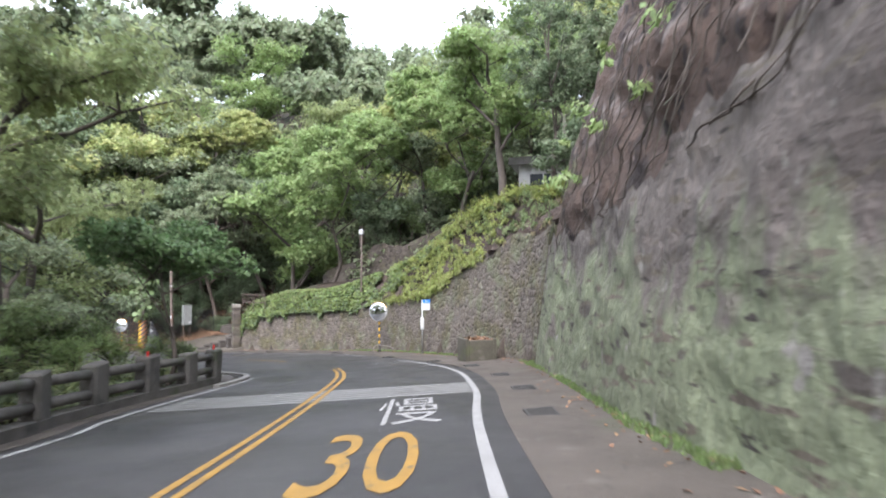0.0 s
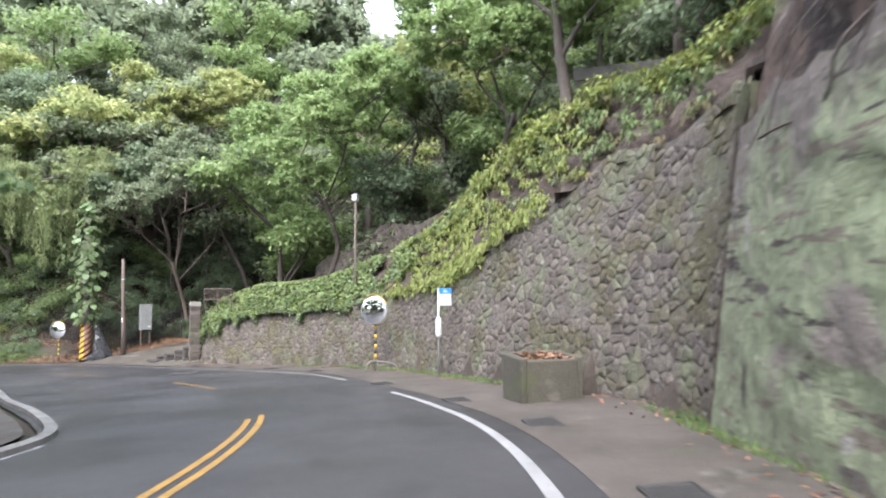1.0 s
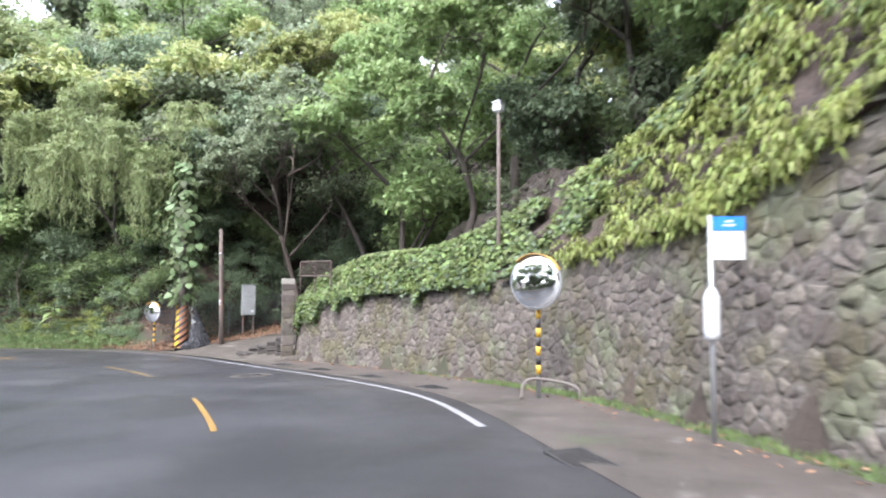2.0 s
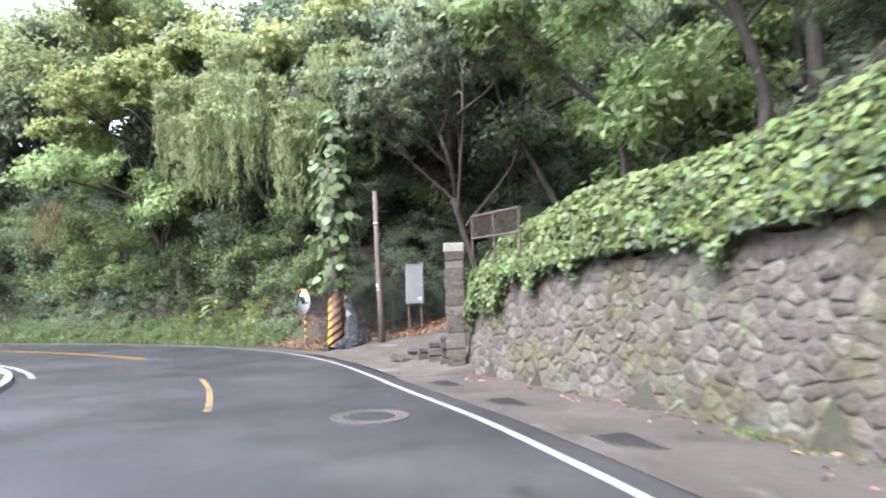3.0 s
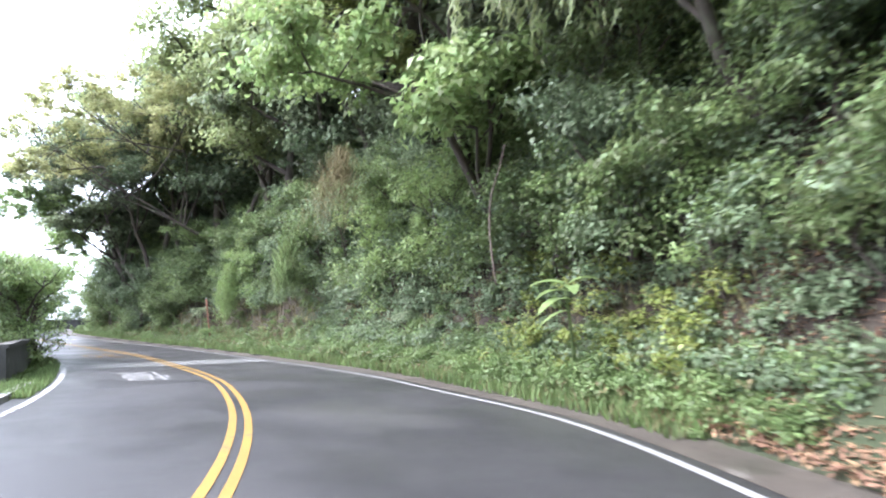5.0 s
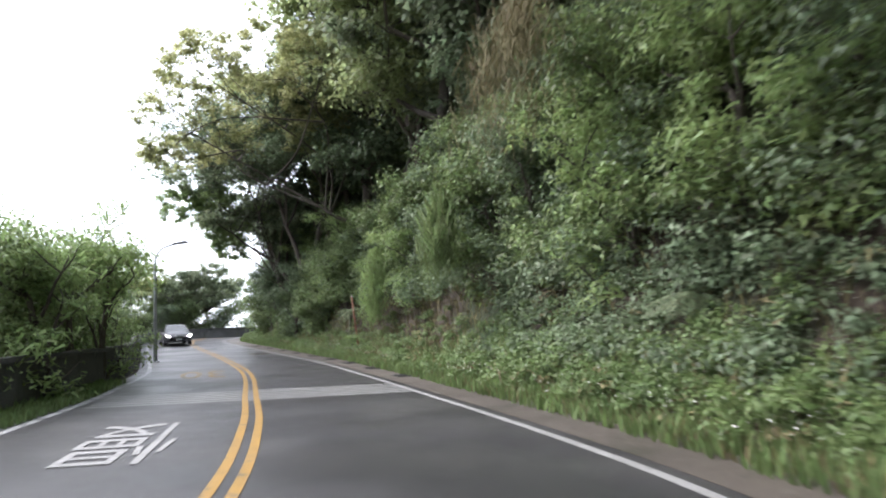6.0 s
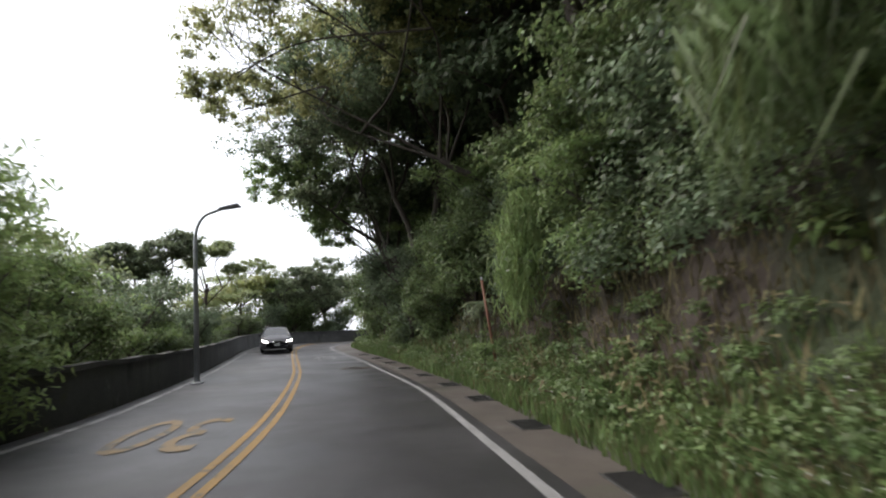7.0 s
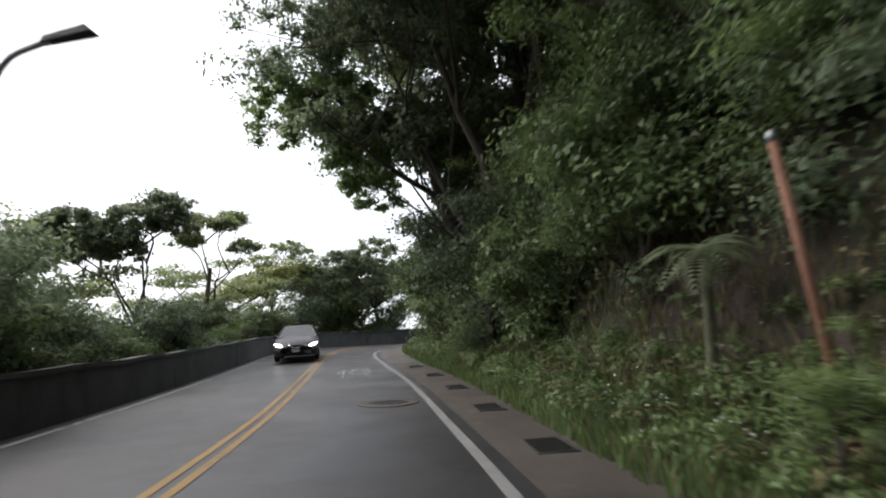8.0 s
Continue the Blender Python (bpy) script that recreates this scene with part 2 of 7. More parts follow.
CONCRETE = material("pale_concrete", (0.092, 0.079, 0.064), (0.058, 0.049, 0.038), scale=0.7, rough=0.75, bump=0.8, fine=40, spots=[((0.050, 0.042, 0.034), (0.7, 0.54)), ((0.130, 0.115, 0.097), (0.9, 0.57, (0.5, 1.4, 1))), ((0.066, 0.058, 0.042), (2.4, 0.57)), ((0.128, 0.114, 0.096), (3.0, 0.62)), ((0.036, 0.030, 0.024), (3.2, 0.64, (0.35, 1.8, 1))), ((0.046, 0.039, 0.032), (7.0, 0.60)), ((0.135, 0.120, 0.100), (10.0, 0.61))], spot_soft=0.06)
SLAB = material("worn_stone_slab", (0.074, 0.064, 0.055), (0.036, 0.031, 0.027), scale=1.8, rough=0.85, bump=0.9, fine=24, spots=[((0.032, 0.028, 0.024), (2.4, 0.56)), ((0.13, 0.118, 0.104), (3.2, 0.6))])
DIRTY = material("weathered_concrete", (0.122, 0.114, 0.104), (0.066, 0.062, 0.056), scale=1.6, rough=0.85, bump=0.6, fine=40, spots=[(0.037, 0.037, 0.036), (0.056, 0.068, 0.037)],
                 spot_scale=1.8, spot_at=0.57)
CAP = material("pale_cap_concrete", (0.25, 0.232, 0.20), (0.18, 0.165, 0.14), scale=2.0, rough=0.8, bump=0.4, fine=40, spots=[((0.12, 0.11, 0.09), (3.0, 0.6))])
KERB = material("whitewashed_kerb", (0.22, 0.212, 0.20), (0.15, 0.144, 0.134), scale=2.0, rough=0.8, bump=0.5, fine=40, spots=[((0.085, 0.078, 0.066), (4.0, 0.58)), ((0.27, 0.265, 0.255), (3.0, 0.6))])
PARAPET = material("dark_damp_concrete", (0.098, 0.097, 0.095), (0.058, 0.058, 0.057), scale=1.2, rough=0.8, bump=0.6, fine=30, spots=[((0.036, 0.036, 0.036), (1.6, 0.57, (1, 1, 0.35))), ((0.078, 0.080, 0.046), (1.1, 0.62)), ((0.135, 0.132, 0.128), (2.6, 0.63))])
WHITE = material("road_white_paint", (0.25, 0.245, 0.243), (0.19, 0.186, 0.184), scale=3, rough=0.6, bump=0.2, fine=120, spots=[((0.09, 0.088, 0.088), (9, 0.63))])
STRIPE_W = material("rumble_stripe_white", (0.30, 0.295, 0.29), (0.23, 0.226, 0.222), scale=3, rough=0.6, bump=0.2, fine=120, spots=[((0.12, 0.118, 0.116), (8, 0.64))])
WORN = material("worn_white_paint", (0.341, 0.341, 0.341), (0.248, 0.248, 0.248), scale=3, rough=0.6, bump=0.2, fine=120, spots=[(0.074, 0.074, 0.074)], spot_scale=5, spot_at=0.5)
YELLOW_WORN = material("worn_yellow_paint", (0.24, 0.155, 0.055), (0.17, 0.115, 0.05), scale=3, rough=0.6, bump=0.2, fine=120, spots=[((0.055, 0.050, 0.042), (5, 0.50))])
YELLOW = material("road_yellow_paint", (0.275, 0.155, 0.026), (0.20, 0.118, 0.028), scale=3, rough=0.6, bump=0.2, fine=120, spots=[((0.075, 0.06, 0.042), (7, 0.58))])
ROCK = material("brown_rock", (0.108, 0.074, 0.059), (0.056, 0.037, 0.029), scale=0.8, rough=0.92, bump=1.0, fine=9, spots=[((0.028, 0.019, 0.017), (0.9, 0.55)), ((0.130, 0.108, 0.098), (1.5, 0.58)), ((0.080, 0.083, 0.045), (0.6, 0.62)), ((0.022, 0.016, 0.014), (3.2, 0.57))],
                stretch=(1, 0.9, 0.6), bump_dist=0.2, spot_soft=0.05)
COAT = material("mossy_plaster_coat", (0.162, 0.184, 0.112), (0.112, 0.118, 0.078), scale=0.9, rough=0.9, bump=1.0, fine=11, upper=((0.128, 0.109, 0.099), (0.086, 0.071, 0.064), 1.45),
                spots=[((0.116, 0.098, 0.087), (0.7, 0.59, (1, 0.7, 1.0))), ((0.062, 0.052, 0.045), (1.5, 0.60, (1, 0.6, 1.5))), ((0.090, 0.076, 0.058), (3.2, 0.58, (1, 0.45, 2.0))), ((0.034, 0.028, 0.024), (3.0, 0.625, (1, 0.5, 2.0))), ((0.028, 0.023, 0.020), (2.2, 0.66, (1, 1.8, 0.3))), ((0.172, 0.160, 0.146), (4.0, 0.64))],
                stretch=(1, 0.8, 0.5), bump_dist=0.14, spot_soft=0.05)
EARTH = material("forest_soil", (0.052, 0.038, 0.028), (0.026, 0.020, 0.015), scale=0.6, rough=0.95, bump=0.9, fine=12, spots=[((0.028, 0.036, 0.016), (0.4, 0.5)), ((0.075, 0.055, 0.040), (1.6, 0.6))], bump_dist=0.08)
BANK_EARTH = material("rooty_bank_earth", (0.072, 0.052, 0.042), (0.036, 0.026, 0.021), scale=1.1, rough=0.95, bump=1.0, fine=14, spots=[((0.022, 0.016, 0.013), (1.6, 0.56)), ((0.100, 0.078, 0.064), (2.2, 0.6)), ((0.05, 0.055, 0.024), (0.8, 0.58))], stretch=(1, 1, 0.7), bump_dist=0.1)
STONE = material("rubble_stone", (0.112, 0.094, 0.080), (0.076, 0.063, 0.053), scale=4.0, rough=0.88, bump=0.9, fine=20, spots=[((0.068, 0.060, 0.034), (0.8, 0.475)), ((0.092, 0.096, 0.060), (1.1, 0.53)), ((0.142, 0.132, 0.117), (5.5, 0.60)), ((0.048, 0.041, 0.032), (5.0, 0.57)), ((0.115, 0.098, 0.082), (9.0, 0.58))], each=0.32, bump_dist=0.05)
STONE_JOINED = material("rubble_stone_mass", (0.112, 0.094, 0.080), (0.076, 0.063, 0.053), scale=4.0, rough=0.88, bump=0.9, fine=20, spots=[((0.068, 0.060, 0.034), (0.8, 0.475)), ((0.092, 0.096, 0.060), (1.1, 0.53)), ((0.142, 0.132, 0.117), (5.5, 0.60)), ((0.048, 0.041, 0.032), (5.0, 0.57)), ((0.115, 0.098, 0.082), (9.0, 0.58))], island=0.32, bump_dist=0.05)
BROWN_STONE = material("brown_rubble_stone", (0.075, 0.060, 0.050), (0.042, 0.034, 0.028), scale=2.0, rough=0.9, bump=0.8, fine=22, spots=[((0.05, 0.056, 0.028), (0.9, 0.56)), ((0.025, 0.021, 0.017), (4.0, 0.58))], island=0.4)
MORTAR = material("stained_mortar", (0.112, 0.098, 0.086), (0.078, 0.067, 0.057), scale=2.2, rough=0.95, bump=1.0, fine=16, spots=[((0.068, 0.060, 0.034), (0.8, 0.475)), ((0.092, 0.096, 0.060), (1.1, 0.53)), ((0.158, 0.146, 0.130), (5.5, 0.59)), ((0.042, 0.035, 0.028), (4.2, 0.58))], bump_dist=0.06)
BARK = material("tree_bark", (0.115, 0.095, 0.080), (0.060, 0.050, 0.043), scale=2.5, rough=0.9, bump=0.9, fine=30, stretch=(1, 1, 0.25), spots=[(0.130, 0.140, 0.100)], spot_scale=2, spot_at=0.6)
PALE_BARK = material("brown_bark", (0.125, 0.098, 0.080), (0.072, 0.056, 0.046), scale=2.5, rough=0.88, bump=0.8, fine=30, stretch=(1, 1, 0.25))
POLE_WOOD = material("weathered_pole", (0.135, 0.105, 0.088), (0.085, 0.066, 0.056), scale=2.0, rough=0.8, bump=0.6, fine=40, stretch=(1, 1, 0.15), spots=[((0.19, 0.088, 0.050), (1.6, 0.55, (1, 1, 0.5))), ((0.05, 0.04, 0.035), (4.0, 0.6)), ((0.18, 0.155, 0.14), (3.0, 0.62))])
PALM_TRUNK = material("green_grey_palm_trunk", (0.150, 0.155, 0.098), (0.095, 0.092, 0.062), scale=3.0, rough=0.85, bump=0.6, fine=30, stretch=(1, 1, 1.6))
RUST_POLE = material("rusty_brown_pole", (0.29, 0.135, 0.085), (0.18, 0.09, 0.06), scale=3.0, rough=0.75, bump=0.4, fine=40, stretch=(1, 1, 0.3))
CONCRETE_POLE = material("concrete_pole", (0.167, 0.146, 0.130), (0.118, 0.102, 0.093), scale=2.5, rough=0.8, bump=0.4, fine=50, stretch=(1, 1, 0.3))
GALV = material("galvanised_steel", (0.42, 0.43, 0.44), (0.33, 0.34, 0.35), scale=6, rough=0.45, bump=0.1, fine=60, metal=0.6)
CABINET = material("grey_cabinet_paint", (0.235, 0.242, 0.236), (0.19, 0.196, 0.19), scale=2.0, rough=0.5, bump=0.1, fine=50, spots=[((0.145, 0.138, 0.125), (3.0, 0.60)), ((0.10, 0.092, 0.08), (7.0, 0.66)), ((0.27, 0.275, 0.27), (4.0, 0.64))])
STRIPE_Y = material("yellow_stripe_paint", (0.55, 0.33, 0.02), (0.45, 0.27, 0.03), scale=8, rough=0.5, bump=0.1)
STRIPE_O = material("faded_orange_stripe", (0.27, 0.125, 0.062), (0.19, 0.088, 0.050), scale=6, rough=0.7, bump=0.2)
STRIPE_K = material("black_stripe_paint", (0.02, 0.02, 0.022), (0.04, 0.036, 0.034), scale=8, rough=0.5, bump=0.1)
SIGN_BLUE = material("sign_blue", (0.03, 0.19, 0.62), (0.03, 0.17, 0.55), scale=5, rough=0.4, bump=0)
SIGN_WHITE = material("sign_white", (0.484, 0.490, 0.496), (0.446, 0.453, 0.459), scale=5, rough=0.4, bump=0)
RED = material("red_reflector", (0.65, 0.03, 0.02), (0.5, 0.02, 0.02), scale=9, rough=0.35, bump=0)
ORANGE = material("orange_hood_paint", (0.62, 0.36, 0.09), (0.45, 0.27, 0.08), scale=5, rough=0.5, bump=0.1)
TARP = material("black_netting_heap", (0.034, 0.034, 0.037), (0.012, 0.012, 0.014), scale=7, rough=0.85, bump=1.0, fine=34, spots=[((0.085, 0.085, 0.09), (5.0, 0.58)), ((0.006, 0.006, 0.007), (7.0, 0.57)), ((0.12, 0.12, 0.125), (16.0, 0.62))], spot_soft=0.06, bump_dist=0.05)
IRON = material("cast_iron", (0.05, 0.048, 0.047), (0.035, 0.033, 0.032), scale=6, rough=0.55, bump=0.4, fine=70, metal=0.3)
NET = material("dark_net_wire", (0.020, 0.020, 0.022), (0.032, 0.032, 0.034), scale=6, rough=0.6, bump=0)
RAIL = material("rusty_rail", (0.085, 0.060, 0.050), (0.05, 0.037, 0.032), scale=5, rough=0.75, bump=0.3)
HOUSE = material("white_house_wall", (0.409, 0.403, 0.391), (0.341, 0.335, 0.322), scale=0.6, rough=0.8, bump=0.2)
DARK_GLASS = material("window_glass", (0.03, 0.035, 0.04), (0.02, 0.025, 0.03), scale=1, rough=0.3, bump=0, spec=0.12)
CAR_PAINT = material("dark_grey_car_paint", (0.062, 0.060, 0.066), (0.050, 0.048, 0.054), scale=3, rough=0.36, bump=0, spec=0.32)
WINDSCREEN = material("dark_windscreen", (0.045, 0.050, 0.050), (0.026, 0.030, 0.030), scale=1, rough=0.14, bump=0, spec=0.75)
CAR_BLACK = material("car_black_plastic", (0.012, 0.012, 0.013), (0.02, 0.02, 0.02), scale=5, rough=0.5, bump=0)
CHROME = material("bright_chrome", (0.75, 0.75, 0.76), (0.7, 0.7, 0.7), scale=5, rough=0.15, bump=0, metal=1.0)
RUBBER = material("tyre_rubber", (0.018, 0.018, 0.018), (0.03, 0.03, 0.03), scale=9, rough=0.85, bump=0.2)
MIRROR = bpy.data.materials.new("convex_mirror_face")
MIRROR.use_nodes = True
MIRROR.node_tree.nodes["Principled BSDF"].inputs["Metallic"].default_value = 1.0
MIRROR.node_tree.nodes["Principled BSDF"].inputs["Roughness"].default_value = 0.03
MIRROR.node_tree.nodes["Principled BSDF"].inputs["Base Color"].default_value = (0.82, 0.83, 0.83, 1)
LAMP_ON = bpy.data.materials.new("lit_headlight")
LAMP_ON.use_nodes = True
LAMP_ON.node_tree.nodes["Principled BSDF"].inputs["Emission Color"].default_value = (1, 0.96, 0.88, 1)
LAMP_ON.node_tree.nodes["Principled BSDF"].inputs["Emission Strength"].default_value = 6.0

# LEAF_MID and LEAF_DARK are greyed: haze is mixed into their colour
LEAF_MID = leaf_material("leaf_mid_green", (0.270, 0.308, 0.184), (0.150, 0.188, 0.112), island=0.42, through_light=0.55)
LEAF_BRIGHT = leaf_material("leaf_fresh_green", (0.300, 0.385, 0.155), (0.180, 0.256, 0.098), through_light=0.48)
LEAF_YELLOW = leaf_material("leaf_yellow_green", (0.415, 0.415, 0.163), (0.186, 0.253, 0.094), through_light=0.45)
LEAF_OLIVE = leaf_material("leaf_olive", (0.330, 0.375, 0.175), (0.205, 0.248, 0.115), through_light=0.55)
LEAF_DARK = leaf_material("leaf_dark_green", (0.196, 0.248, 0.142), (0.112, 0.152, 0.088), island=0.42, through_light=0.45)
LEAF_BANK = leaf_material("bank_leaf", (0.205, 0.262, 0.110), (0.108, 0.150, 0.060), scale=0.9, island=0.45, through_light=0.45)
LEAF_FERN = leaf_material("fern_yellow_green", (0.285, 0.315, 0.088), (0.160, 0.195, 0.052), scale=1.4, island=0.45)
LEAF_HEART = leaf_material("heart_leaf", (0.205, 0.262, 0.125), (0.110, 0.152, 0.070), scale=2.0, island=0.5, through_light=0.45)
LEAF_VINE = leaf_material("vine_leaf", (0.198, 0.246, 0.084), (0.092, 0.130, 0.042), scale=1.6, island=0.5)
GRASS = leaf_material("grass_blade", (0.190, 0.258, 0.096), (0.108, 0.158, 0.060), scale=1.1)
DRY_GRASS = leaf_material("dry_grass_blade", (0.20, 0.165, 0.085), (0.115, 0.105, 0.05), scale=1.3, gloss=0.8, through_light=0.2)
PLANTER = material("mossy_dark_concrete", (0.078, 0.070, 0.054), (0.045, 0.042, 0.030), scale=1.6, rough=0.9, bump=0.7, fine=35, spots=[((0.060, 0.066, 0.030), (1.4, 0.53)), ((0.11, 0.10, 0.085), (2.6, 0.6))])
STRAW = leaf_material("dry_leaf_litter", (0.27, 0.158, 0.098), (0.155, 0.088, 0.055), scale=1.5, gloss=0.8, through_light=0.1)


# ---------------------------------------------------------------- builders
class Shape:
    """Gathers corners and faces for one mesh."""

    def __init__(self):
        self.v, self.f = [], []

    def add(self, verts, faces):
        n = len(self.v)
        self.v += [tuple(p) for p in verts]
        self.f += [tuple(n + i for i in face) for face in faces]
        return self

    def tube(self, points, radii, sides=7, caps=True):
        points = [Vector(p) for p in points]
        ring, n0 = [], len(self.v)
        side = None
        for i, p in enumerate(points):
            ahead = (points[min(i + 1, len(points) - 1)] - points[max(i - 1, 0)]).normalized()
            if side is None:
                side = ahead.orthogonal().normalized()
            side = (side - ahead * side.dot(ahead)).normalized()
            up = ahead.cross(side)
            r = radii[i] if hasattr(radii, "__len__") else radii
            for k in range(sides):
                a = 2 * math.pi * k / sides
                self.v.append(tuple(p + side * (r * math.cos(a)) + up * (r * math.sin(a))))
        for i in range(len(points) - 1):
            for k in range(sides):
                a, b = n0 + i * sides + k, n0 + i * sides + (k + 1) % sides
                self.f.append((a, b, b + sides, a + sides))
        if caps:
            self.f.append(tuple(n0 + k for k in reversed(range(sides))))
            self.f.append(tuple(n0 + (len(points) - 1) * sides + k for k in range(sides)))
        return self

    def block(self, m, size, bevel=0.01, jitter=0.0):
        """A box with chamfered edges, its base centred on the pose m."""
        bm = bmesh.new()
        bmesh.ops.create_cube(bm, size=1)
        for q in bm.verts:
            q.co = Vector((q.co.x * size[0], q.co.y * size[1], (q.co.z + 0.5) * size[2]))
            if jitter:
                q.co += Vector((random.uniform(-jitter, jitter), random.uniform(-jitter, jitter), random.uniform(-jitter, jitter)))
        if bevel:
            bmesh.ops.bevel(bm, geom=bm.edges[:], offset=bevel, segments=1, affect="EDGES", profile=0.5)
        bm.verts.index_update()
        self.add([m @ q.co for q in bm.verts], [[q.index for q in f.verts] for f in bm.faces])
        bm.free()
        return self

    def lathe(self, m, profile, sides=20):
        """profile: (radius, height) pairs turned about the z axis of m."""
        n0 = len(self.v)
        for r, h in profile:
            for k in range(sides):
                a = 2 * math.pi * k / sides
                self.v.append(tuple(m @ Vector((r * math.cos(a), r * math.sin(a), h))))
        for i in range(len(profile) - 1):
            for k in range(sides):
                a, b = n0 + i * sides + k, n0 + i * sides + (k + 1) % sides
                self.f.append((a, b, b + sides, a + sides))
        self.f.append(tuple(n0 + k for k in reversed(range(sides))))
        self.f.append(tuple(n0 + (len(profile) - 1) * sides + k for k in range(sides)))
        return self

    def mesh(self, name, mat, shade_smooth=False):
        me = bpy.data.meshes.new(name)
        me.from_pydata(self.v, [], self.f)
        me.materials.append(mat)
        if shade_smooth:
            me.polygons.foreach_set("use_smooth", [True] * len(me.polygons))
        me.update()
        return me


def quads_mesh(name, verts, mat):
    """A mesh of separate leaves from an array (leaves, corners, 3)."""
    count, n = verts.shape[:2]
    me = bpy.data.meshes.new(name)
    me.vertices.add(count * n)
    me.vertices.foreach_set("co", np.asarray(verts, np.float32).ravel())
    me.loops.add(count * n)
    me.loops.foreach_set("vertex_index", np.arange(count * n, dtype=np.int32))
    me.polygons.add(count)
    me.polygons.foreach_set("loop_start", np.arange(0, count * n, n, dtype=np.int32))
    me.polygons.foreach_set("loop_total", np.full(count, n, dtype=np.int32))
    me.materials.append(mat)
    me.update(calc_edges=True)
    return me


def small_leaves(centres, normals, length, width, rng, droop=0.25):
    """Small pointed three-cornered leaves, for crowns seen from farther off."""
    q = leaf_quads(centres, normals, length, width, rng, droop)
    back = (q[:, 1] + q[:, 3]) / 2 - (q[:, 2] - q[:, 0]) * 0.45
    side = (q[:, 1] - q[:, 3]) * 0.62
    return np.stack([back + side, q[:, 2], back - side], 1)


HEART = ((0.0, -0.55), (0.30, -0.22), (0.47, 0.10), (0.40, 0.38), (0.18, 0.46), (0.0, 0.34), (-0.18, 0.46), (-0.40, 0.38), (-0.47, 0.10), (-0.30, -0.22))


def heart_leaves(centres, normals, size, rng):
    """Broad heart-shaped leaves that hang tip down."""
    n = len(centres)
    normals = normals / np.maximum(np.linalg.norm(normals, axis=1, keepdims=True), 1e-6)
    up = np.array([0, 0, 1.0]) + rng.normal(size=(n, 3)) * 0.35
    up = up - normals * (up * normals).sum(1, keepdims=True)
    up /= np.maximum(np.linalg.norm(up, axis=1, keepdims=True), 1e-6)
    side = np.cross(up, normals)
    ln = (size * rng.uniform(0.55, 1.3, n))[:, None]
    out = np.empty((n, len(HEART), 3))
    for k, (a, b) in enumerate(HEART):
        out[:, k] = centres + side * ln * a + up * ln * b - normals * ln * (0.25 * abs(a) + 0.15 * b * b)
    return out


def leaf_quads(centres, normals, length, width, rng, droop=0.25):
    """Folded, pointed blades at the centres, facing along the normals."""
    n = len(centres)
    normals = normals / np.maximum(np.linalg.norm(normals, axis=1, keepdims=True), 1e-6)
    ahead = np.cross(normals, rng.normal(size=(n, 3)))
    ahead /= np.maximum(np.linalg.norm(ahead, axis=1, keepdims=True), 1e-6)
    ahead[:, 2] -= droop
    side = np.cross(normals, ahead)
    side /= np.maximum(np.linalg.norm(side, axis=1, keepdims=True), 1e-6)
    ln = (np.asarray(length) * rng.uniform(0.65, 1.35, n))[:, None]
    wd = (np.asarray(width) * rng.uniform(0.7, 1.3, n))[:, None]
    fold = normals * wd * rng.uniform(-0.35, 0.1, (n, 1))
    out = np.empty((n, 4, 3))
    out[:, 0] = centres - ahead * ln * 0.5
    out[:, 1] = centres + side * wd * 0.5 - fold
    out[:, 2] = centres + ahead * ln * 0.5
    out[:, 3] = centres - side * wd * 0.5 - fold
    return out


def clump_points(centres, radii, per, rng, flat=0.6, shell=0.55):
    """Points and outward normals on uneven clumps."""
    n = len(centres) * per
    way = rng.normal(size=(n, 3))
    way /= np.linalg.norm(way, axis=1, keepdims=True)
    way[:, 2] = np.where(way[:, 2] < -0.35, -way[:, 2], way[:, 2])
    reach = rng.uniform(shell, 1.12, n)
    r = np.repeat(np.asarray(radii), per)
    pts = np.repeat(centres, per, axis=0) + way * (r * reach)[:, None] * np.array([1, 1, flat])
    return pts, way * np.array([1, 1, 1.2]) + np.array([0, 0, 0.45]) + rng.normal(size=(n, 3)) * 0.45


def thing(name, mesh=None, label="", category="", group="", kind="", place=None):
    ob = new(name, mesh)
    if place is not None:
        ob.matrix_world = place
    return tagged(ob, label, category, group, kind)


def part(name, mesh, parent, label=""):
    """One mesh under a thing or a part, given in the parent's own axes."""
    ob = new(name, mesh)
    ob.parent = parent
    return tagged(ob, label)


def ribbon(s0, s1, left, right, lift=0.0, step=0.5, across=2, surface=ground_z):
    """A strip along the road between two offsets, which may be numbers or functions of the station."""
    ss = np.linspace(s0, s1, max(2, int(round((s1 - s0) / step)) + 1))
    lo = left(ss) if callable(left) else np.full(len(ss), float(left))
    hi = right(ss) if callable(right) else np.full(len(ss), float(right))
    shape = Shape()
    rows = []
    for k in range(across):
        d = lo + (hi - lo) * k / (across - 1)
        p = at(ss, d)
        rows.append(np.c_[p, surface(p[:, 0], p[:, 1]) + lift])
    verts = np.stack(rows, 1).reshape(-1, 3)
    faces = [(i * across + k, i * across + k + 1, (i + 1) * across + k + 1, (i + 1) * across + k) for i in range(len(ss) - 1) for k in range(across - 1)]
    return shape.add(verts, faces)


